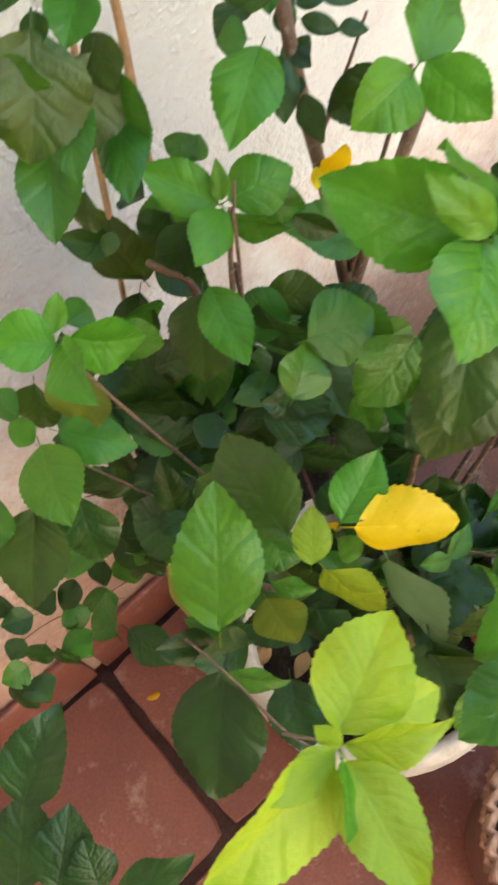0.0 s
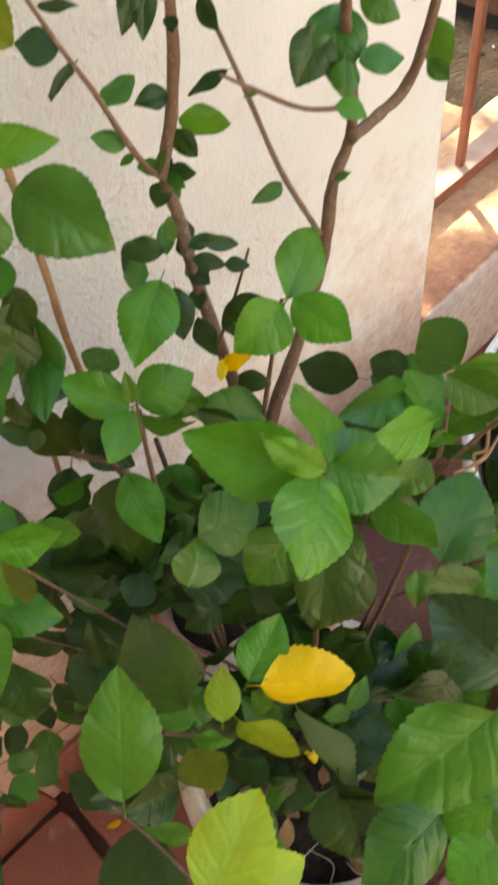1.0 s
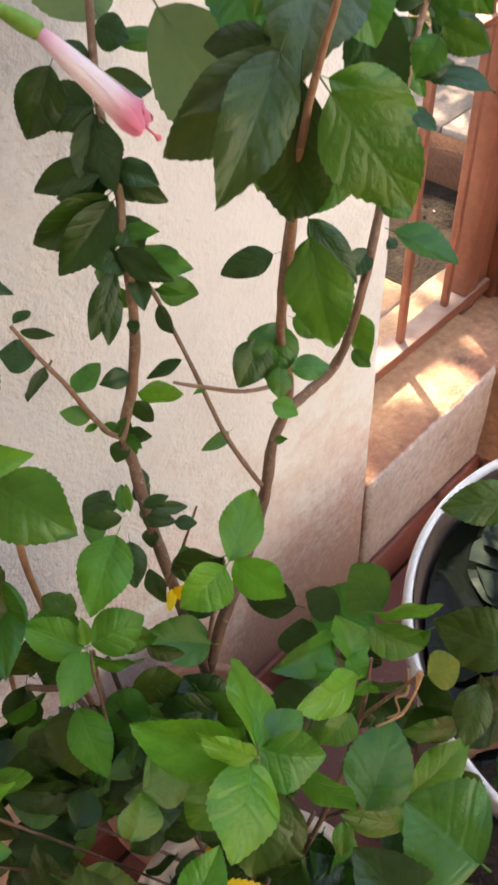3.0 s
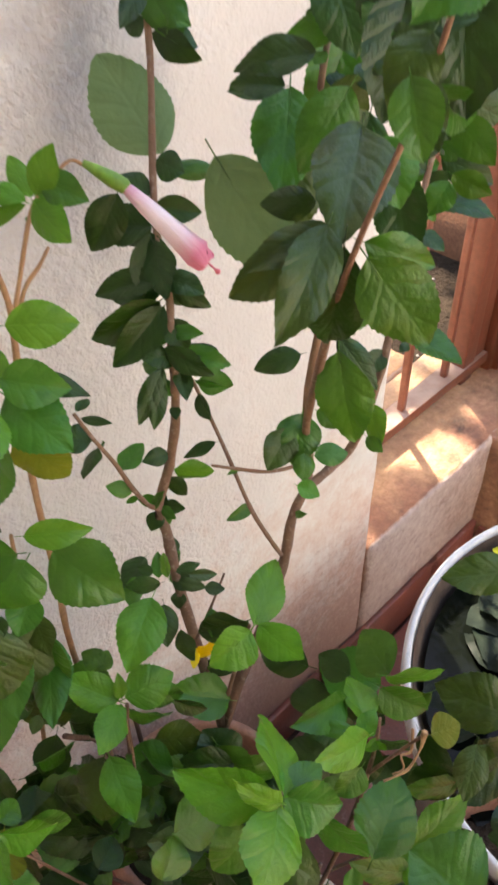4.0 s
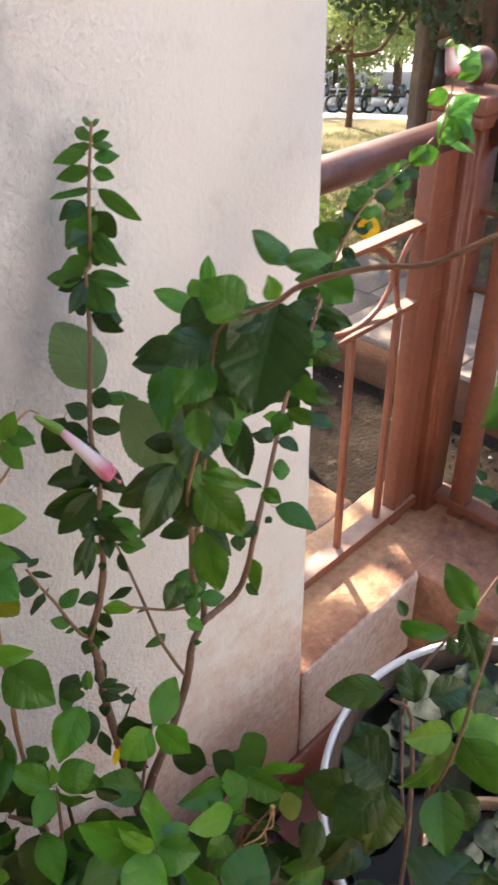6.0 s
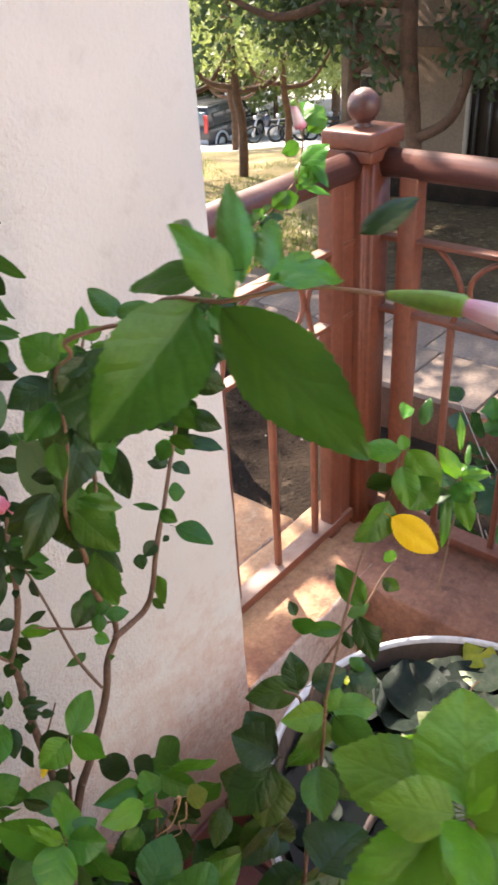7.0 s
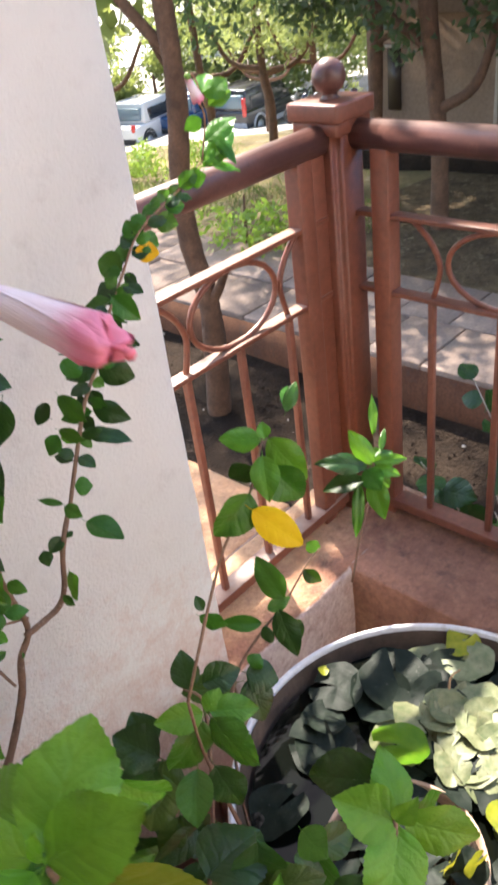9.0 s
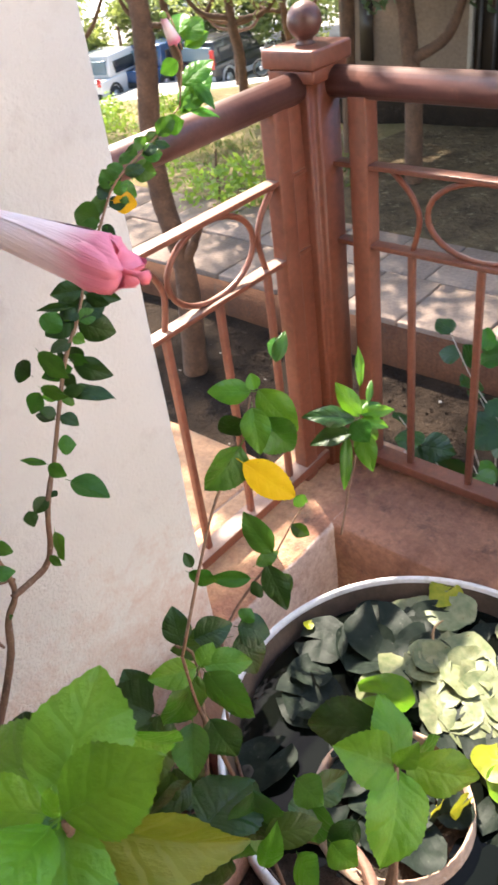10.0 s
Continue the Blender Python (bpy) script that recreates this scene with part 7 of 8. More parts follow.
_b.inputs["Base Color"].default_value = (0.003, 0.004, 0.003, 1)
_b.inputs["IOR"].default_value = 1.33
_b.inputs["Specular IOR Level"].default_value = 0.16
relief(_n, _l, _b, tex(_n, _l, 14, 3, 0.5), 0.12, 0.01)
part("water", lathe_bm([(TR * 0.90, TZ - 0.034), (TR * 0.5, TZ - 0.034), (0, TZ - 0.034)], 48), WATER, tub, "dark still water")
# sun and shade are put into the pad tones: pale lit, grey shaded
PADM = {
    "grey": leaf_mat("pad_shaded", (0.004, 0.008, 0.005), (0.017, 0.024, 0.017), 0.55, (0.08, 0.11, 0.05), 0.05, ribs=0.03, gloss=0.14, spots=(0.045, 0.05, 0.04)),
    "pale": leaf_mat("pad_sunlit_pale", (0.085, 0.115, 0.050), (0.22, 0.225, 0.125), 0.45, (0.4, 0.42, 0.22), 0.12, ribs=0.05, gloss=0.3, spots=(0.10, 0.085, 0.03)),
    "green": leaf_mat("pad_green", (0.06, 0.17, 0.008), (0.14, 0.25, 0.014), 0.35, (0.3, 0.38, 0.02), 0.3, ribs=0.03, gloss=0.22),
    "yellow": leaf_mat("pad_yellow", (0.12, 0.18, 0.012), (0.30, 0.28, 0.02), 0.40, (0.5, 0.46, 0.04), 0.30, ribs=0.03, gloss=0.22),
}


def pad_mesh(k, mt):
    """A round floating leaf, notched to its middle, with a wavy lifted rim."""
    rng = random.Random(300 + k)
    bm = bmesh.new()
    uvl = bm.loops.layers.uv.new("UVMap")
    gap, amp, ph, cup = rng.uniform(0.06, 0.2), rng.uniform(0.04, 0.16), rng.uniform(0, 6), rng.uniform(-0.02, 0.16)
    c = bm.verts.new((0, 0, 0))
    rings = []
    for q in (0.2, 0.4, 0.6, 0.8, 1.0):
        ring = []
        for i in range(29):
            a = gap + (2 * math.pi - 2 * gap) * i / 28
            rr = q * (1 + 0.06 * math.sin(3 * a + ph) * q + 0.025 * math.sin(7 * a + 2 * ph) * q)
            ring.append(bm.verts.new((rr * math.cos(a), rr * math.sin(a), amp * q * q * math.sin(2.5 * a + ph) + cup * q * q)))
        rings.append(ring)
    for ring in rings:
        for v in ring:
            v.co.z += 0.12 * noise.noise(v.co * 1.6 + Vector((k * 5.1, 0, 0))) + 0.02 * noise.noise(v.co * 5)
    for i in range(28):
        bm.faces.new((c, rings[0][i], rings[0][i + 1]))
        for a, b_ in zip(rings, rings[1:]):
            bm.faces.new((a[i], b_[i], b_[i + 1], a[i + 1]))
    for f in bm.faces:
        for lp in f.loops:
            lp[uvl].uv = (0.5 + lp.vert.co.x * 0.5, 0.5 + lp.vert.co.y * 0.5)
    return mesh_of(bm, "lily_pad", mt)


PADS = {k: [pad_mesh(i, m) for i in range(6)] for k, m in PADM.items()}
lilies = thing("water_lily", "water lily with overlapping pads toned as shaded, sunlit pale and fresh in the tub", "water plant")
lilies.matrix_world = pose(TX, TY, TZ - 0.038)
_prng = random.Random(9)


def pad(x, y, dz, r, tone, tx=0.0, ty=0.0):
    ob = new("lily_pad", _prng.choice(PADS[tone]))
    ob.parent = lilies
    ob.matrix_basis = pose(x - TX, y - TY, dz, tx, ty, _prng.uniform(0, 360)) @ Matrix.Diagonal((r, r, r, 1))


def in_pot(x, y):
    return math.hypot(x - 0.669, y + 0.449) < 0.135


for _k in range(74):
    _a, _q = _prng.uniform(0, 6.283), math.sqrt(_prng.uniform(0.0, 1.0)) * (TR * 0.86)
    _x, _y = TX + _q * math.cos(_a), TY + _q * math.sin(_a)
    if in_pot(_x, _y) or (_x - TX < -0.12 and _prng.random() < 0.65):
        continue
    # shade-toned grey to the left, a few sun-toned pale pads to the right
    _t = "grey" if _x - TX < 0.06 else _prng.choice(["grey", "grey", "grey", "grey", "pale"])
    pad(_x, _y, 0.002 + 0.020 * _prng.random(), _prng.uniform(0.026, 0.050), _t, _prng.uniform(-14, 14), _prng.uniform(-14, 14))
for _k in range(40):      # pads crowded together beyond the clay pot, sunlight put into their pale colour
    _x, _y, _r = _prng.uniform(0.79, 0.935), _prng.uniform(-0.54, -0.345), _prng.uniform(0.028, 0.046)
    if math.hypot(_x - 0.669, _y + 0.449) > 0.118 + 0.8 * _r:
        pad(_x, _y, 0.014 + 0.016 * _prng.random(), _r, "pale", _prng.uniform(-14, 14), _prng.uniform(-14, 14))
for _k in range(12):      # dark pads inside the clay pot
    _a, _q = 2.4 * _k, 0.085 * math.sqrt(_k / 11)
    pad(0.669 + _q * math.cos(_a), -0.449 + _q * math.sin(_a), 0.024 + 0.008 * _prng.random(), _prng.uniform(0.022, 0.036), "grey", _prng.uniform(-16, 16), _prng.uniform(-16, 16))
pad(1.022, -0.332, 0.026, 0.028, "yellow", 6, -10)
pad(0.83, -0.220, 0.022, 0.044, "grey", -8, 10)
pad(0.892, -0.290, 0.026, 0.058, "grey", 10, -14)
pad(0.838, -0.186, 0.028, 0.009, "yellow", 12, 10)
pad(0.788, -0.367, 0.050, 0.042, "green", 10, -14)
pad(0.790, -0.538, 0.042, 0.034, "yellow", -8, 10)
pad(0.694, -0.506, 0.036, 0.020, "yellow", 74, 12)
pad(0.709, -0.528, 0.038, 0.019, "yellow", 78, -20)
pad(0.768, -0.560, 0.036, 0.026, "green", 14, -8)
for _c in ([(0.915, -0.375, 0.42, 0.002), (0.917, -0.37, 0.45, 0.002), (0.935, -0.36, 0.475, 0.0018), (0.955, -0.365, 0.48, 0.0012)], [(0.925, -0.395, 0.42, 0.002), (0.945, -0.40, 0.447, 0.002), (0.965, -0.425, 0.45, 0.0018), (0.97, -0.45, 0.43, 0.0012)]):
    _o = part("dry_stalk", tube_bm(smooth_path(_c, 5), 6), TWIG, lilies, "curled dry stalk")
    _o.matrix_parent_inverse = lilies.matrix_world.inverted()
pot("clay_pot", 0.669, -0.449, 0.116, 0.432, PALECLAY, "clay pot with a pale worn rim standing in the white tub", z0=0.032, rings=1, soil=0.014)

# blotched white planter on the ledge
def blotch_mat():
    """White glaze with ragged black blotches and thin drips."""
    m, n, l, b = mat_base("white_black_blotched_glaze", 0.45)
    col = ramp(n, l, tex(n, l, 12, 6, 0.6), [(0.3, (0.62, 0.60, 0.57)), (0.7, (0.80, 0.79, 0.77))])
    col = mixc(n, l, ramp(n, l, tex(n, l, 24, 8, 0.62), [(0.55, (0, 0, 0)), (0.58, (1, 1, 1))]), col, (0.02, 0.02, 0.02))
    l.new(col, b.inputs["Base Color"])
    relief(n, l, b, tex(n, l, 60, 4, 0.6), 0.4, 0.003)
    return m


BLOTCH = blotch_mat()
planter = thing("planter", "white planter with black blotches on the cement ledge", "planter")
planter.matrix_world = pose(1.262, -0.470, LEDGE)
part("body", lathe_bm([(0, 0), (0.062, 0), (0.075, 0.03), (0.098, 0.12), (0.105, 0.19), (0.10, 0.235), (0.092, 0.24), (0.090, 0.225), (0.092, 0.17), (0, 0.17)], 36), BLOTCH, planter)
part("foot", lathe_bm([(0.0, -0.001), (0.068, -0.001), (0.078, 0.03), (0.088, 0.075), (0.086, 0.08), (0.0, 0.08)], 36), CREAM, planter, "unglazed cream foot")

# a fallen leaflet on the tiles
fallen = tagged(new("fallen_leaf", LEAVES["y"][2]), "small fallen orange-yellow leaf on a red floor tile", "leaf")
fallen.matrix_world = pose(0.042, -0.098, 0.006, 4, 6, 70) @ Matrix.Diagonal((0.010, 0.02, 0.015, 1))

# packet and litter in the cream pot
PACK = mottled("orange_foil", (0.72, 0.13, 0.03), (0.80, 0.20, 0.05), 20, 120, 0.3, 0.3, 0.003)
PACKG = mottled("green_foil", (0.02, 0.12, 0.07), (0.03, 0.18, 0.10), 20, 120, 0.3, 0.3, 0.003)
packet = thing("packet", "crumpled orange and green foil packet stuck in the soil", "packet")
packet.matrix_world = pose(0.297, -0.247, 0.472, 12, 10, -35)
part("front", rough_box(-0.022, -0.003, 0.0, 0.022, 0.003, 0.085, 0.012, 0.003, 0.0, 4), PACK, packet)
part("band", rough_box(-0.0225, -0.0045, 0.02, 0.0, -0.003, 0.07, 0.012, 0.0012, 0.0, 5), PACKG, packet, "dark green printed band")
DRY = leaf_mat("dry_leaf", (0.20, 0.11, 0.05), (0.34, 0.20, 0.09), 0.8, (0.3, 0.15, 0.04), 0.15)
STRAW = mottled("pale_straw", (0.40, 0.34, 0.27), (0.54, 0.48, 0.40), 60, 200, 0.8, 0.3, 0.001)
DRYLEAF = [mesh_of(leaf_mesh(20 + k), "dry_leaf", DRY) for k in range(3)]
YLEAF = LEAVES["y"]
litter = thing("litter", "dry leaf bits, yellow leaflets and pale straw on potting soil", "litter", kind="stuff")
litter.matrix_world = pose(0.2, -0.35, 0.46)
_g = random.Random(31)
for _k in range(34):
    _a, _q = _g.uniform(0, 6.283), 0.1 * math.sqrt(_g.random())
    o = new("bit", _g.choice(DRYLEAF + DRYLEAF + [YLEAF[0]]))
    o.parent = litter
    o.matrix_basis = litter.matrix_world.inverted() @ pose(0.235 + _q * math.cos(_a), -0.315 + _q * math.sin(_a), 0.468 + 0.01 * _g.random(), _g.uniform(-30, 30), _g.uniform(-30, 30), _g.uniform(0, 360)) @ Matrix.Diagonal((0.014, 0.024, 0.016, 1))
for _k in range(12):
    _x, _y, _a = 0.19 + _g.uniform(-0.04, 0.05), -0.385 + _g.uniform(-0.02, 0.04), _g.uniform(0, 6.28)
    pts = [(_x, _y, 0.474, 0.0005), (_x + 0.014 * math.cos(_a), _y + 0.014 * math.sin(_a), 0.485, 0.0005), (_x + 0.03 * math.cos(_a + 0.8), _y + 0.03 * math.sin(_a + 0.8), 0.474, 0.0005)]
    o = part("straw", tube_bm(smooth_path(pts, 4), 5), STRAW, litter)
    o.matrix_parent_inverse = litter.matrix_world.inverted()


# ---------------------------------------------------------------- garden: trees, house details, cars
def crown_mesh(name, clumps, per, size, mt, seed, droop=0.4):
    """Many small leaves scattered through clumps (x, y, z, radius)."""
    r = np.random.default_rng(seed)
    V, Fc = [], []
    for cx, cy, cz, cr in clumps:
        k = int(per * (cr / 0.5) ** 2)
        d = r.normal(size=(k, 3))
        d /= np.linalg.norm(d, axis=1)[:, None]
        c = np.array([cx, cy, cz]) + d * (cr * r.uniform(0.15, 1.0, (k, 1)) ** 0.6) * np.array([1, 1, 0.75])
        ax = r.normal(size=(k, 3))
        ax[:, 2] -= droop
        ax /= np.linalg.norm(ax, axis=1)[:, None]
        sd = np.cross(ax, r.normal(size=(k, 3)))
        sd /= np.linalg.norm(sd, axis=1)[:, None]
        L = size * r.uniform(0.6, 1.25, (k, 1))
        V += [c - ax * L * 0.5, c + sd * L * 0.24, c + ax * L * 0.5, c - sd * L * 0.24]
    n0, verts, faces = 0, [], []
    for q in range(0, len(V), 4):
        blk = np.stack(V[q:q + 4], 1).reshape(-1, 3)
        k = len(blk) // 4
        verts.append(blk)
        faces.append(n0 + np.arange(4 * k).reshape(-1, 4))
        n0 += 4 * k
    me = bpy.data.meshes.new(name)
    me.from_pydata(np.concatenate(verts).tolist(), [], np.concatenate(faces).tolist())
    me.materials.append(mt)
    return me


def foliage_mat(name, c1, c2, thr):
    m, n, l, b = mat_base(name, 0.5)
    g = n.new("ShaderNodeNewGeometry")
    col = ramp(n, l, g.outputs["Random Per Island"], [(0.0, c1), (1.0, c2)])
    l.new(col, b.inputs["Base Color"])
    t = n.new("ShaderNodeBsdfTranslucent")
    t.inputs[0].default_value = (*thr, 1)
    mx = n.new("ShaderNodeMixShader")
    mx.inputs[0].default_value = 0.4
    l.new(b.outputs[0], mx.inputs[1])
    l.new(t.outputs[0], mx.inputs[2])
    l.new(mx.outputs[0], n["Material Output"].inputs["Surface"])
    return m


FOL = foliage_mat("tree_leaves", (0.05, 0.095, 0.03), (0.21, 0.24, 0.09), (0.40, 0.46, 0.12))
FOLD = foliage_mat("dark_tree_leaves", (0.026, 0.050, 0.024), (0.075, 0.11, 0.055), (0.13, 0.20, 0.06))
GRASSM = foliage_mat("short_grass", (0.045, 0.075, 0.018), (0.12, 0.16, 0.045), (0.16, 0.22, 0.04))
FOLB = foliage_mat("bright_bush_leaves", (0.085, 0.19, 0.028), (0.19, 0.32, 0.05), (0.40, 0.56, 0.07))
TBARK = mottled("tree_bark", (0.070, 0.036, 0.020), (0.165, 0.088, 0.050), 12, 90, 0.9, 1.0, 0.01)


def tree(x, y, z, trunk, limbs, clumps, label, mt, seed, per=260, size=0.13, group="garden trees", name="tree"):
    ob = thing(name, label, "tree", group=group)
    ob.matrix_world = pose(x, y, z)
    inv = ob.matrix_world.inverted()
    o = part("trunk", tube_bm(smooth_path(trunk, 5), 12, knots=0.06, seed=seed), TBARK, ob)
    o.matrix_parent_inverse = inv
    for lb in limbs:
        o = part("limb", tube_bm(smooth_path(lb, 4), 8, knots=0.06, seed=seed), TBARK, ob)
        o.matrix_parent_inverse = inv
    o = part("crown", crown_mesh("crown", clumps, per, size, mt, seed), mt, ob)
    o.data.materials.clear()
    o.data.materials.append(mt)
    o.matrix_parent_inverse = inv
    return ob


def clumps_at(seed, n, lo, hi, r0, r1):
    g = random.Random(seed)
    return [tuple(g.uniform(a, b_) for a, b_ in zip(lo, hi)) + (g.uniform(r0, r1),) for _ in range(n)]


def over_ledge(seed, n, r0, r1, xs=(1.24, 1.85), ys=(-1.7, -0.02), far=(2.3, 3.6)):
    """Unseen crown clumps added sunward of a ledge to shade and dapple it."""
    g, out = random.Random(seed), []
    for _ in range(n):
        s_ = g.uniform(*far)
        out.append((g.uniform(*xs) + 0.302 * s_, g.uniform(*ys) + 0.568 * s_, 0.345 + 0.766 * s_, g.uniform(r0, r1)))
    return out


# the leaning young tree just outside the ledge
tree(2.3, 1.66, -0.42, [(2.3, 1.66, -0.5, 0.06), (2.3, 1.60, 0.1, 0.05), (2.3, 1.66, 0.40, 0.045), (2.3, 1.66, 0.66, 0.042), (2.32, 1.62, 1.0, 0.04), (2.36, 1.66, 1.5, 0.036), (2.45, 1.72, 2.4, 0.03)],
     [[(2.3, 1.61, 0.12, 0.024), (2.30, 1.52, 0.24, 0.021), (2.29, 1.46, 0.33, 0.018)], [(2.33, 1.62, 1.1, 0.024), (2.25, 1.9, 1.45, 0.02), (2.2, 2.2, 2.0, 0.015)], [(2.36, 1.66, 1.5, 0.022), (2.5, 1.3, 1.9, 0.018), (2.6, 1.0, 2.4, 0.012)]],
     # mostly clumps out of view, added to shade ledge and bed around sunny gaps
     over_ledge(3, 60, 0.22, 0.30) + over_ledge(11, 3, 0.10, 0.16, (0.74, 0.96), (-0.03, 0.16), (3.2, 4.6)) + over_ledge(12, 6, 0.14, 0.22, (0.80, 1.45), (0.26, 0.55), (3.2, 4.6)) + over_ledge(13, 26, 0.2, 0.3, (1.7, 2.7), (-1.4, 0.8), (2.6, 4.2)) + over_ledge(14, 40, 0.2, 0.3, (1.75, 2.8), (-0.6, 1.1), (2.8, 4.4)) + clumps_at(8, 5, (1.75, 1.5, 2.2), (2.1, 2.1, 2.8), 0.10, 0.15) + clumps_at(4, 18, (2.4, 1.5, 1.75), (3.2, 2.7, 3.0), 0.22, 0.36) + [(2.28, 1.95, 1.25, 0.16), (2.2, 2.1, 1.45, 0.2), (2.3, 1.85, 1.5, 0.18), (2.35, 1.5, 1.55, 0.16)],
     "slim leaning garden tree with brown bark beside the path", FOL, 3, 230, 0.12)
# tree before the house
tree(4.5, 1.79, -0.45, [(4.5, 1.79, -0.55, 0.058), (4.5, 1.79, 0.2, 0.05), (4.5, 1.83, 0.6, 0.05), (4.52, 1.9, 1.2, 0.055), (4.6, 1.9, 2.4, 0.045)],
     [[(4.5, 1.8, 0.45, 0.035), (4.5, 1.58, 0.58, 0.03), (4.5, 1.47, 0.85, 0.025), (4.5, 1.35, 1.3, 0.02)], [(4.5, 1.84, 0.75, 0.03), (4.5, 2.2, 1.0, 0.025), (4.5, 2.6, 1.3, 0.02)], [(4.52, 1.9, 1.18, 0.04), (4.4, 2.15, 1.2, 0.034), (4.3, 2.3, 1.185, 0.03), (4.1, 2.45, 1.14, 0.026), (4.0, 2.6, 1.18, 0.02), (3.9, 2.8, 1.3, 0.014)]],
     # clumps of seed 15 are unseen, added to shade path, lawn and house
     clumps_at(5, 30, (3.8, 0.6, 1.05), (5.2, 3.2, 3.0), 0.25, 0.5) + clumps_at(15, 96, (2.9, 1.6, 2.2), (7.6, 6.0, 3.8), 0.36, 0.56) + [(4.45, 2.0, 0.85, 0.2), (4.4, 1.45, 0.95, 0.2), (4.5, 1.25, 1.0, 0.25)],
     "dark-leaved tree with a crooked limb in front of the house", FOLD, 5, 560, 0.07)
tree(4.9, 2.55, -0.5, [(4.9, 2.55, -0.6, 0.05), (4.9, 2.52, 0.5, 0.045), (4.92, 2.5, 1.3, 0.04), (4.95, 2.5, 2.6, 0.03)], [[(4.9, 2.52, 0.75, 0.02), (4.85, 2.3, 0.82, 0.016), (4.8, 2.1, 0.86, 0.01)]],
     clumps_at(6, 14, (4.4, 2.2, 1.25), (5.4, 3.2, 2.8), 0.25, 0.45) + clumps_at(16, 10, (4.5, 0.4, 1.0), (5.3, 2.4, 1.3), 0.14, 0.24) + clumps_at(17, 16, (4.3, -0.4, 0.80), (5.2, 1.4, 1.2), 0.14, 0.24), "thin dark tree in front of the house", FOLD, 6, 520, 0.06)
# trees on the lawn
for k, (x, y, hgt) in enumerate(((6.6, 5.05, 2.2), (6.3, 5.65, 2.4), (8.6, 6.0, 2.6), (5.8, 6.9, 2.6), (11.5, 9.5, 3.0), (10, 8.2, 2.8))):
    z = ground_z(x, y)
    tree(x, y, z, [(x, y, z - 0.1, 0.052), (x + 0.03, y, z + 0.5, 0.045), (x - 0.02, y + 0.03, z + 0.95, 0.042), (x, y + 0.1, z + hgt, 0.03)],
         [[(x, y, z + 0.85, 0.032), (x + 0.22, y - 0.25, z + 0.92, 0.026), (x + 0.4, y - 0.45, z + 1.3, 0.018)], [(x, y, z + 0.88, 0.03), (x - 0.2, y + 0.3, z + 0.98, 0.025), (x - 0.3, y + 0.5, z + 1.4, 0.016)]],
         clumps_at(20 + k, 26, (x - 1.2, y - 1.3, z + 1.3), (x + 1.2, y + 1.3, z + hgt + 1.0), 0.25, 0.5), "shade tree with a bare lower trunk on the dry lawn", FOL, 20 + k, 330, 0.062)
for k, (x, y) in enumerate(((15.0, 25.0), (27, 18), (28, 25), (23, 14.5), (32, 17), (16, 29), (33, 30))):
    z = ground_z(x, y)
    tree(x, y, z, [(x, y, z - 0.1, 0.2), (x, y, z + 1.5, 0.17), (x, y, z + 4, 0.1)], [], clumps_at(50 + k, 26, (x - 2.5, y - 2.5, z + 2.0), (x + 2.5, y + 2.5, z + 6.0), 0.7, 1.3), "large shade tree beyond the parked cars", FOL, 50 + k, 150, 0.19)
for k in range(7):
    a = math.radians(39 + 3.6 * k)
    x, y = 0.3 + (34 + k % 3) * math.cos(a), -0.6 + (34 + k % 3) * math.sin(a)
    z = ground_z(x, y)
    tree(x, y, z, [(x, y, z - 0.1, 0.12), (x, y, z + 0.8, 0.1), (x, y, z + 2.2, 0.06)], [], clumps_at(80 + k, 16, (x - 1.4, y - 1.4, z + 0.5), (x + 1.4, y + 1.4, z + 3.6), 0.5, 1.0), "leafy bush behind the sunny parking yard", FOL, 80 + k, 110, 0.24, group="far bushes", name="bush")
# low bush and hedges
tree(3.62, 2.64, -0.25, [(3.62, 2.64, -0.3, 0.012), (3.62, 2.64, -0.05, 0.01), (3.64, 2.64, 0.12, 0.006)], [], clumps_at(9, 32, (3.42, 2.38, -0.18), (3.84, 2.92, 0.10), 0.06, 0.12), "small bright green bush beside the garden path", FOLB, 9, 420, 0.055, group="", name="bush")
for k, (x, y, w) in enumerate(((5.35, 5.15, 0.3), (5.75, 6.2, 0.4))):
    z = ground_z(x, y)
    o = tagged(part("hedge", crown_mesh("hedge", clumps_at(70 + k, 16, (x - w, y - w, z + 0.05), (x + w, y + w, z + 0.26), 0.10, 0.17), 800, 0.045, FOLB, 70 + k), FOLB), "clipped pale green hedge at the edge of the lawn", "hedge", "clipped hedges")

# house front details
SLATS = mottled("dark_window_bars", (0.03, 0.025, 0.022), (0.06, 0.05, 0.045), 12, 90, 0.5, 0.2, 0.002)
BEIGE = mottled("beige_paint", (0.28, 0.23, 0.18), (0.36, 0.30, 0.24), 5, 90, 0.6, 0.2, 0.002)
GLASS, _n, _l, _b = mat_base("dark_window_glass", 0.25)
_b.inputs["Base Color"].default_value = (0.040, 0.028, 0.020, 1)
_b.inputs["Specular IOR Level"].default_value = 0.2
win = part("window", box_bm(HX - 0.015, 1.55, 0.03, HX + 0.002, 2.12, 0.57), GLASS, house)
win.matrix_parent_inverse = house.matrix_world.inverted()
for y0, z0, y1, z1 in ((1.52, 0.57, 2.15, 0.595), (1.52, 0.0, 2.15, 0.03), (1.52, 0.03, 1.55, 0.57), (2.12, 0.03, 2.15, 0.57)):
    part("frame", box_bm(HX - 0.05, y0, z0, HX + 0.001, y1, z1, 0.004), BEIGE, win, "beige painted frame")
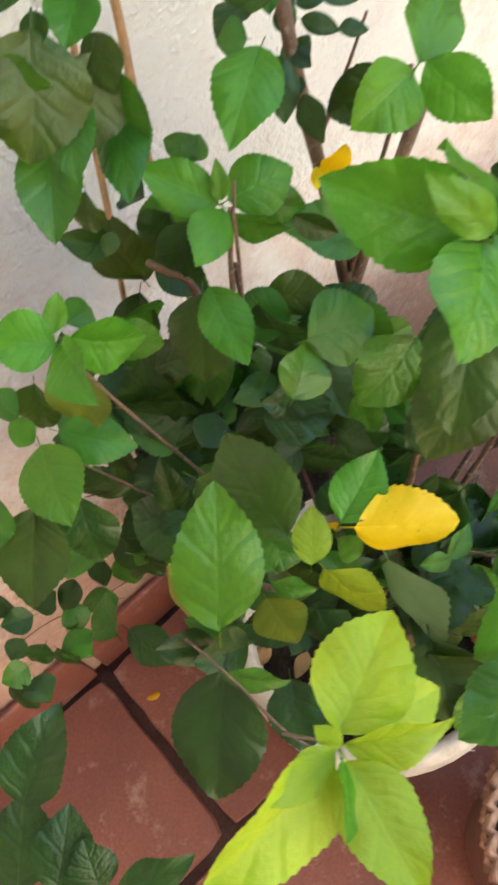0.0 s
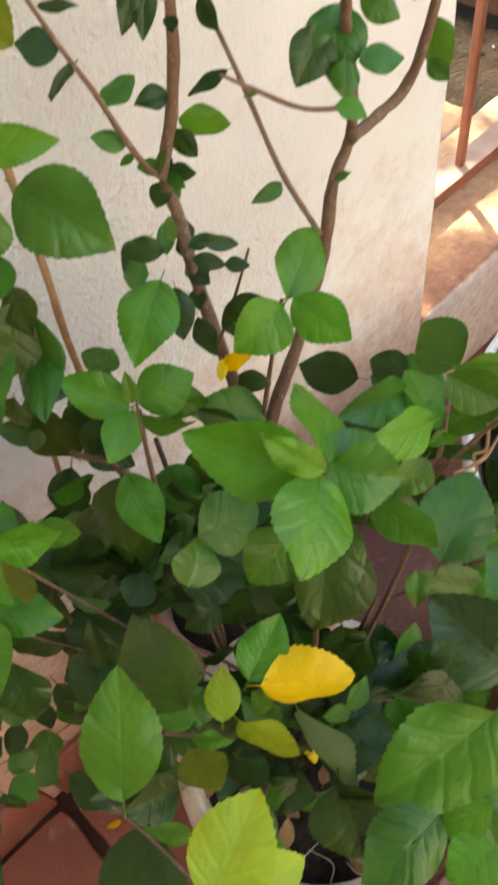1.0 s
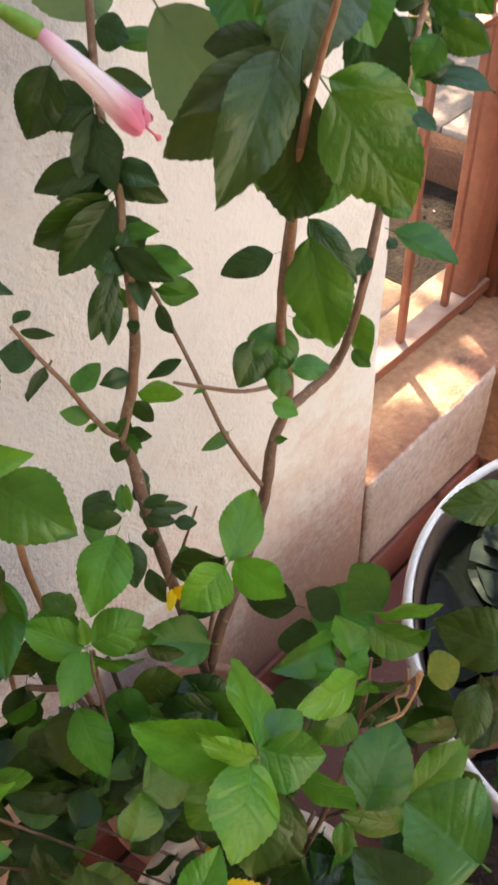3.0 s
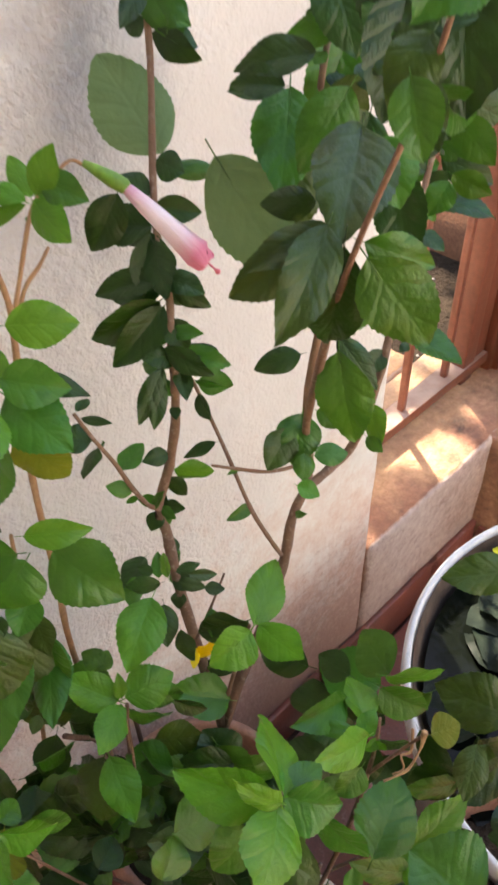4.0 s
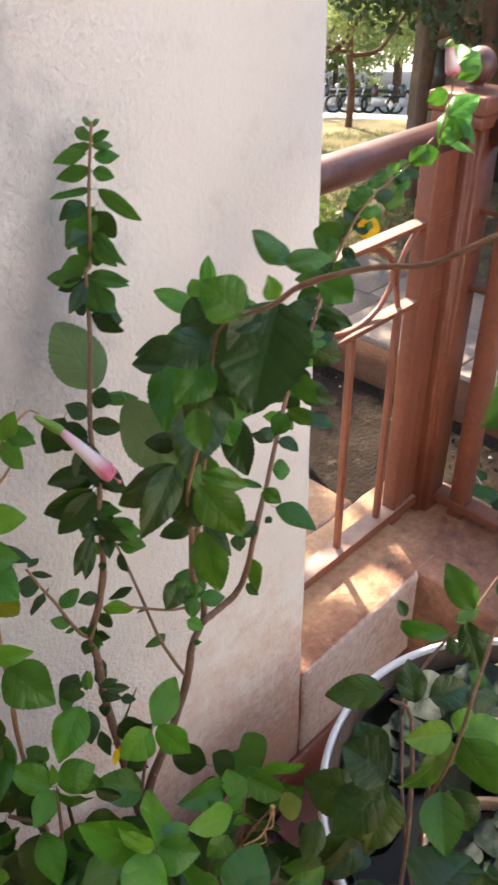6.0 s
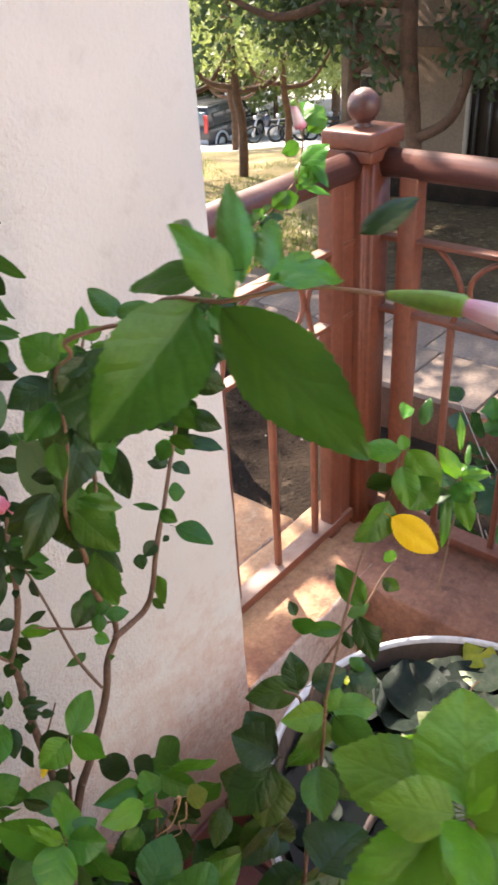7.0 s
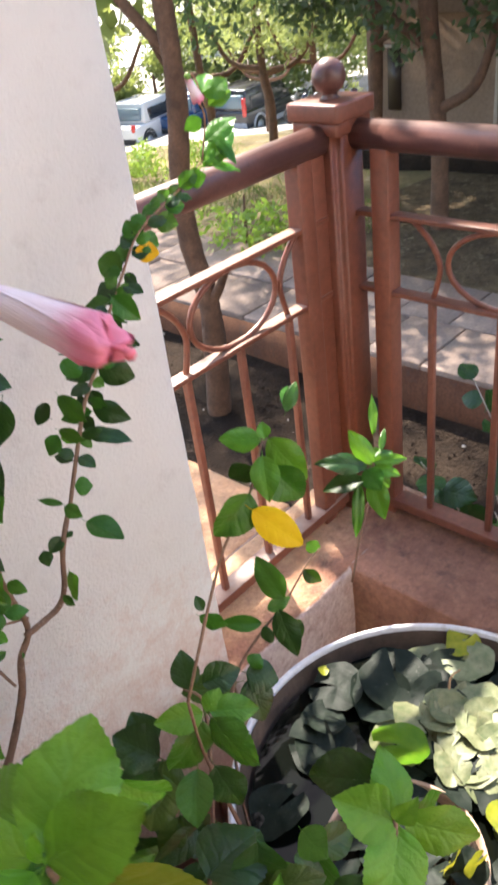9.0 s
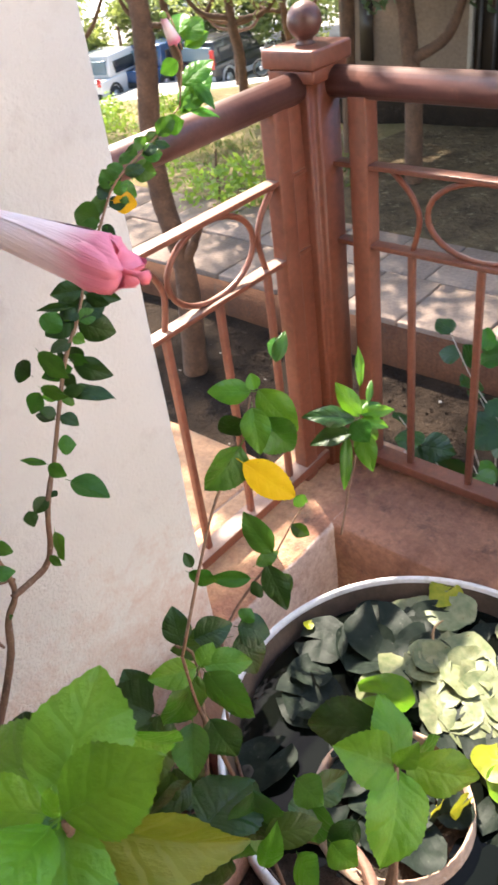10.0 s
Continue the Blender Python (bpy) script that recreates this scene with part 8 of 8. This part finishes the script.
for k in range(5):
    y = 1.60 + 0.115 * k
    part("bar", box_bm(HX - 0.035, y, 0.03, HX - 0.02, y + 0.018, 0.57), SLATS if k != 2 else BEIGE, win)
vent = house_part("window", box_bm(HX - 0.012, 2.98, 0.10, HX + 0.001, 3.10, 0.56), GLASS, "narrow dark window")
part("frame", box_bm(HX - 0.03, 2.96, 0.56, HX + 0.001, 3.12, 0.58, 0.003), BEIGE, vent)
house_part("lintel_band", box_bm(HX - 0.16, -7, 0.80, HX + 0.001, 3.38, 0.92, 0.01), HOUSEWALL)
house_part("plinth", box_bm(HX - 0.06, -7, -1.2, HX + 0.001, 3.36, -0.10, 0.01), SOIL, "dark brown base course")


# cars in the yard
def paint_mat(name, c):
    m, n, l, b = mat_base(name, 0.25)
    b.inputs["Base Color"].default_value = (*c, 1)
    b.inputs["Coat Weight"].default_value = 0.6
    return m


TYRE = mottled("tyre_rubber", (0.02, 0.02, 0.02), (0.035, 0.035, 0.035), 9, 90, 0.85, 0.3, 0.003)
RIM = mottled("alloy", (0.4, 0.4, 0.42), (0.5, 0.5, 0.52), 9, 90, 0.35, 0.1, 0.002, metal=0.8)
LAMP = paint_mat("red_lamp", (0.45, 0.015, 0.015))
CARGLASS = paint_mat("car_glass", (0.02, 0.025, 0.03))
# pale blue sky reflection put into the base colour of the rear window
SKYGLASS = paint_mat("sky_toned_rear_glass", (0.10, 0.16, 0.20))
SILL = mottled("silver_trim", (0.36, 0.36, 0.37), (0.46, 0.46, 0.47), 9, 90, 0.4, 0.1, 0.002)


def car(x, y, z, yaw, colour, label, L=4.2, W=1.75, H=1.65, boxy=True):
    ob = thing("car", label, "car", group="cars parked in the yard")
    m = pose(x, y, z, 0, 0, yaw)
    ob.matrix_world = m
    pm = paint_mat("car_paint", colour)
    bm = box_bm(-L / 2, -W / 2, 0.28, L / 2, W / 2, 0.95, 0.09)
    part("body", bm, pm, ob)
    x0, x1 = (-L / 2 + 0.08, L * 0.22) if boxy else (-L * 0.33, L * 0.2)
    bm = box_bm(x0, -W / 2 + 0.05, 0.93, x1, W / 2 - 0.05, H, 0.07)
    for v in bm.verts:
        if v.co.z > H - 0.2:
            v.co.x += 0.18 if v.co.x < 0 else -0.4
            v.co.y *= 0.88
    part("cabin", bm, pm, ob)
    part("rear_window", box_bm(x0 - 0.015, -W / 2 + 0.22, 1.04, x0 + 0.14, W / 2 - 0.22, H - 0.16, 0.02), SKYGLASS, ob)
    for s in (-1, 1):
        part("side_window", box_bm(x0 + 0.35, s * (W / 2 - 0.075) - 0.03, 1.0, x1 - 0.5, s * (W / 2 - 0.075) + 0.03, H - 0.22, 0.02), CARGLASS, ob)
        part("tail_lamp", box_bm(-L / 2 - 0.015, s * (W / 2 - 0.11) - 0.08, 0.78, -L / 2 + 0.08, s * (W / 2 - 0.11) + 0.08, 1.05 if not boxy else 1.42, 0.02), LAMP, ob)
        for wx in (-L * 0.31, L * 0.31):
            wh = part("wheel", tube_bm([(wx, s * (W / 2 - 0.2), 0.33, 0.33), (wx, s * (W / 2 + 0.01), 0.33, 0.33)], 20, up=(1, 0, 0)), TYRE, ob)
            part("rim", tube_bm([(wx, s * (W / 2 - 0.02), 0.33, 0.19), (wx, s * (W / 2 + 0.02), 0.33, 0.19)], 16, up=(1, 0, 0)), RIM, wh)
    part("bumper", box_bm(-L / 2 - 0.05, -W / 2 + 0.05, 0.35, -L / 2 + 0.1, W / 2 - 0.05, 0.55, 0.03), SILL if boxy else TYRE, ob)
    for s in (-1, 1):
        part("sill", box_bm(-L * 0.19, s * (W / 2 - 0.04) - 0.05, 0.27, L * 0.19, s * (W / 2 - 0.04) + 0.05, 0.46, 0.02), SILL, ob, "pale grey lower trim")
        for wx in (-L * 0.31, L * 0.31):
            arch = [(wx + 0.40 * math.cos(q), s * (W / 2 + 0.005), 0.33 + 0.40 * math.sin(q), 0.045) for q in (math.pi * i / 10 for i in range(11))]
            part("wheel_arch", tube_bm(arch, 6, up=(0, 1, 0.01)), SILL if boxy else TYRE, ob)
        if boxy:
            part("roof_rail", tube_bm([(x0 + 0.35, s * (W / 2 - 0.24), H + 0.05, 0.022), (x1 - 0.55, s * (W / 2 - 0.24), H + 0.05, 0.022)], 6, up=(0, 1, 0)), TYRE, ob)
    return ob


for x, y, yaw, colour, label, boxy in ((24.2, 21.5, 6, (0.030, 0.030, 0.035), "dark grey off-roader parked in the sunny yard", True),
                                       (22.9, 23.6, 8, (0.02, 0.06, 0.15), "dark blue hatchback parked in the sunny yard", False), (21.0, 24.6, 14, (0.55, 0.55, 0.55), "white saloon parked in the sunny yard", False)):
    car(x, y, ground_z(x, y) + 0.02, yaw, colour, label, boxy=boxy)


def motorbike(x, y, z, yaw, label, colour):
    ob = thing("motorbike", label, "motorbike", group="motorbikes parked in the yard")
    ob.matrix_world = pose(x, y, z, 0, 0, yaw)
    for wx in (-0.62, 0.62):
        ring = [(wx + 0.27 * math.cos(a), 0, 0.30 + 0.27 * math.sin(a), 0.045) for a in (2 * math.pi * i / 18 for i in range(18))]
        wh = part("wheel", tube_bm(ring, 6, closed=True, up=(0, 1, 0.01)), TYRE, ob)
        part("hub", tube_bm([(wx, -0.06, 0.30, 0.07), (wx, 0.06, 0.30, 0.07)], 10, up=(1, 0, 0)), RIM, wh)
    part("engine", box_bm(-0.25, -0.13, 0.25, 0.2, 0.13, 0.55, 0.04), RIM, ob)
    part("tank", lathe_bm([(0, -0.28), (0.10, -0.22), (0.14, 0.0), (0.11, 0.2), (0, 0.26)], 14, (0.1, 0, 0.72), oval=0.8), paint_mat("bike_paint", colour), ob)
    part("seat", box_bm(-0.7, -0.12, 0.68, -0.02, 0.12, 0.78, 0.04), TYRE, ob)
    part("fork", tube_bm([(0.62, 0, 0.30, 0.035), (0.45, 0, 0.92, 0.03)], 8), RIM, ob)
    part("handlebar", tube_bm([(0.36, -0.36, 1.0, 0.02), (0.45, 0, 0.95, 0.02), (0.36, 0.36, 1.0, 0.02)], 8), TYRE, ob)
    part("headlight", lathe_bm([(0, -0.08), (0.07, -0.05), (0.09, 0.05), (0, 0.06)], 12, (0.52, 0, 0.88)), RIM, ob)


for x, y, yaw, colour in ((23.2, 17.2, 128, (0.02, 0.02, 0.025)), (23.6, 16.4, 120, (0.05, 0.02, 0.02)), (22.9, 18.0, 132, (0.03, 0.03, 0.05)), (24.1, 15.6, 124, (0.04, 0.04, 0.04))):
    motorbike(x, y, ground_z(x, y), yaw, "dark motorbike on its stand in the sunny yard", colour)
SHEDR = mottled("corrugated_sheet", (0.45, 0.46, 0.48), (0.60, 0.60, 0.62), 1, 20, 0.5, 0.3, 0.01)
shed = thing("shed", "open car shed with a pale corrugated roof behind the cars", "shed")
shed.matrix_world = pose(28, 27, ground_z(28, 27), 0, 0, 42)
bm = bmesh.new()
for i in range(90):
    w = 0.05 * (i % 2)
    box_bm(-4, -9 + 0.2 * i, 2.35 + w * 0.6, 4, -9 + 0.2 * (i + 1), 2.42 + w * 0.6, 0, bm)
part("roof", bm, SHEDR, shed, smooth=False)
for i in range(5):
    part("post", tube_bm([(-3.8, -8.5 + 4.2 * i, -0.2, 0.06), (-3.8, -8.5 + 4.2 * i, 2.36, 0.06)], 8), WHITEP, shed)

# loose white cable strung before the house window
cable = tagged(part("cable", tube_bm(smooth_path([(5.9, 1.72, 0.13, 0.005), (5.76, 1.58, 0.16, 0.005), (5.72, 1.45, 0.2, 0.005), (5.9, 1.1, 0.36, 0.005)], 6), 6), WHITEP), "thin white cable hanging across the house front", "cable")

# weeds behind the ledge
weed = thing("weed", "straggling weed with pale stems and round leaves in garden soil", "weed")
weed.matrix_world = pose(1.9, -0.25, -0.4)
_g = random.Random(41)
for k in range(17):
    x, y = 1.85 + _g.uniform(-0.15, 0.4), -0.3 + _g.uniform(-0.7, 0.4)
    pts = [(x, y, -0.42, 0.003), (x + _g.uniform(-0.05, 0.05), y + _g.uniform(-0.1, 0.1), -0.1, 0.0025), (x + _g.uniform(-0.15, 0.1), y + _g.uniform(-0.25, 0.25), 0.12 + 0.2 * _g.random(), 0.0015)]
    stem(weed, pts, STRAW)
    rows = []
    for q in range(7):
        s_ = _g.uniform(0.35, 1.0)
        bx, by, bz = (pts[1][i] * (1 - s_) + pts[2][i] * s_ for i in range(3))
        a, ln = _g.uniform(0, 6.28), _g.uniform(0.05, 0.11)
        rows.append((bx, by, bz, bx + ln * math.cos(a), by + ln * math.sin(a), bz + _g.uniform(-0.02, 0.03), ln * 0.8))
    leaves(weed, _g.choice(["d", "g", "d"]), rows)

for k in range(16):
    x, y, a = _g.uniform(1.68, 2.25), _g.uniform(-1.1, 0.25), _g.uniform(0, 6.28)
    ln, z0 = _g.uniform(0.18, 0.45), ground_z(x, y)
    stem(weed, [(x, y, z0 + 0.01, 0.0032), (x + 0.5 * ln * math.cos(a), y + 0.5 * ln * math.sin(a), z0 + _g.uniform(0.06, 0.24), 0.0026), (x + ln * math.cos(a + 0.4), y + ln * math.sin(a + 0.4), z0 + _g.uniform(0.02, 0.16), 0.0016)], STRAW)

# stones and clods on the bed, tufts on the lawn
def scatter_bm(n, seed, area, zf, r0, r1):
    g = random.Random(seed)
    V, Fc = [], []
    for _ in range(n):
        x, y = g.uniform(area[0], area[1]), g.uniform(area[2], area[3])
        r = g.uniform(r0, r1)
        k = len(V)
        z = zf(x, y)
        pts = [(1, 0, 0), (0, 1, 0), (-1, 0, 0), (0, -1, 0), (0, 0, 0.8), (0, 0, -0.8)]
        V += [(x + r * p[0] * g.uniform(0.6, 1.3), y + r * p[1] * g.uniform(0.6, 1.3), z + r * p[2]) for p in pts]
        Fc += [(k, k + 1, k + 4), (k + 1, k + 2, k + 4), (k + 2, k + 3, k + 4), (k + 3, k, k + 4), (k + 1, k, k + 5), (k + 2, k + 1, k + 5), (k + 3, k + 2, k + 5), (k, k + 3, k + 5)]
    me = bpy.data.meshes.new("clods")
    me.from_pydata(V, [], Fc)
    return me


for nm, cnt, seed, r0, r1, mt, lab in (("clods", 1500, 1, 0.003, 0.011, SOIL, "loose dark clods on the garden bed"), ("gravel", 160, 2, 0.004, 0.012, CONC, "pale pebbles scattered on the garden bed")):
    me = scatter_bm(cnt, seed, (1.48, 2.78, -2.5, 3.5), ground_z, r0, r1)
    me.materials.append(mt)
    tagged(part(nm, me, mt), lab, nm, kind="stuff")


def grass_mesh(n, seed, area):
    g = np.random.default_rng(seed)
    x, y = g.uniform(area[0], area[1], n), g.uniform(area[2], area[3], n)
    keep = np.array([noise.noise((a * 0.9, b_ * 0.9, 3)) > -0.15 for a, b_ in zip(x, y)])
    x, y = x[keep], y[keep]
    z = np.array([ground_z(a, b_) for a, b_ in zip(x, y)])
    a, hgt = g.uniform(0, 6.28, len(x)), g.uniform(0.02, 0.055, len(x))
    dx, dy = np.cos(a) * 0.006, np.sin(a) * 0.006
    V = np.stack([np.c_[x - dx, y - dy, z - 0.02], np.c_[x + dx, y + dy, z - 0.02], np.c_[x + g.normal(0, 0.03, len(x)), y + g.normal(0, 0.03, len(x)), z + hgt]], 1).reshape(-1, 3)
    me = bpy.data.meshes.new("grass")
    me.from_pydata(V.tolist(), [], np.arange(len(V)).reshape(-1, 3).tolist())
    me.materials.append(GRASSM)
    return me


for g_n, g_area in ((11000, (3.65, 4.85, 2.1, 8.5)), (6000, (4.85, 8.5, 3.0, 8.5))):
    tagged(part("grass", grass_mesh(g_n, 5, g_area), GRASSM), "patchy short grass on the dry lawn", "grass", kind="stuff")

# ---------------------------------------------------------------- pieces: floor tiles, skirting tiles, path slabs
def piece_mesh(w, d, hgt, bev, mt, name):
    return mesh_of(box_bm(-w / 2, -d / 2, -hgt, w / 2, d / 2, 0, bev, segs=1), name, mt)


TW, TD, JOINT = 0.345, 0.292, 0.012


def worn_tile(w, d, k):
    """A tile with nibbled, slightly wavy edges and a soft arris."""
    g = random.Random(400 + k)
    bm, ring = bmesh.new(), []
    corners = [(-w / 2, -d / 2), (w / 2, -d / 2), (w / 2, d / 2), (-w / 2, d / 2)]
    for a, b_ in zip(corners, corners[1:] + corners[:1]):
        for i in range(11):
            t = i / 11
            r = -abs(g.gauss(0, 0.0011)) - (0.004 if i == 0 else 0)
            x, y = a[0] + (b_[0] - a[0]) * t, a[1] + (b_[1] - a[1]) * t
            ring.append((x * (1 + 2 * r / w), y * (1 + 2 * r / d)))
    lo = [bm.verts.new((x, y, -0.02)) for x, y in ring]
    up = [bm.verts.new((x, y, -0.0035)) for x, y in ring]
    top = [bm.verts.new((x * 0.985, y * 0.985, 0.0)) for x, y in ring]
    n = len(ring)
    for u, v_ in ((lo, up), (up, top)):
        for i in range(n):
            bm.faces.new((u[i], u[(i + 1) % n], v_[(i + 1) % n], v_[i]))
    bm.faces.new(top)
    return mesh_of(bm, "tile", TILE, smooth=False)


TILES = [worn_tile(TW - JOINT, TD - JOINT, k) for k in range(4)]
_g = random.Random(8)
for i in range(-6, 4):
    for j in range(9):
        x, y = (i + 0.5) * TW, -0.012 - (j + 0.5) * TD
        if x > 1.15 + TW / 2:
            continue
        o = new("tile", TILES[(i * 3 + j) % 4])
        o.parent = floor
        o.matrix_basis = pose(x, y, _g.uniform(-0.0015, 0.0015), _g.uniform(-0.25, 0.25), _g.uniform(-0.25, 0.25), _g.uniform(-0.3, 0.3))
skirt_me = mesh_of(box_bm(-0.1645, -0.012, 0.0, 0.1645, -0.001, 0.118, 0.002, segs=1), "skirting_tile", TILE)
for i in range(-6, 4):
    x = (i + 0.5) * TW
    o = new("tile", skirt_me)
    o.parent = skirt
    o.matrix_basis = pose(x if x < 0.9 else x - 0.04, -0.002 if x < 0.7 else -0.003, 0.003)
for i in range(7):
    o = new("tile", skirt_me)
    o.parent = skirt
    o.matrix_basis = pose(LX + 0.0, -0.19 - i * TW, 0.003, 0, 0, -90)
_g = random.Random(12)
_y = -5.5
while _y < 13:
    _w = _g.uniform(0.28, 0.42)
    for cx, cw in ((2.99, 0.395), (3.41, 0.415)):
        o = new("slab", piece_mesh(cw, _w - 0.008, 0.04, 0.003, PAVING, "slab"))
        o.parent = path
        o.matrix_basis = pose(cx, _y + _w / 2 + (0.1 if cx > 3.2 else 0), -0.19 + _g.uniform(-0.006, 0.006), _g.uniform(-0.8, 0.8), _g.uniform(-0.8, 0.8), 0)
    _y += _w
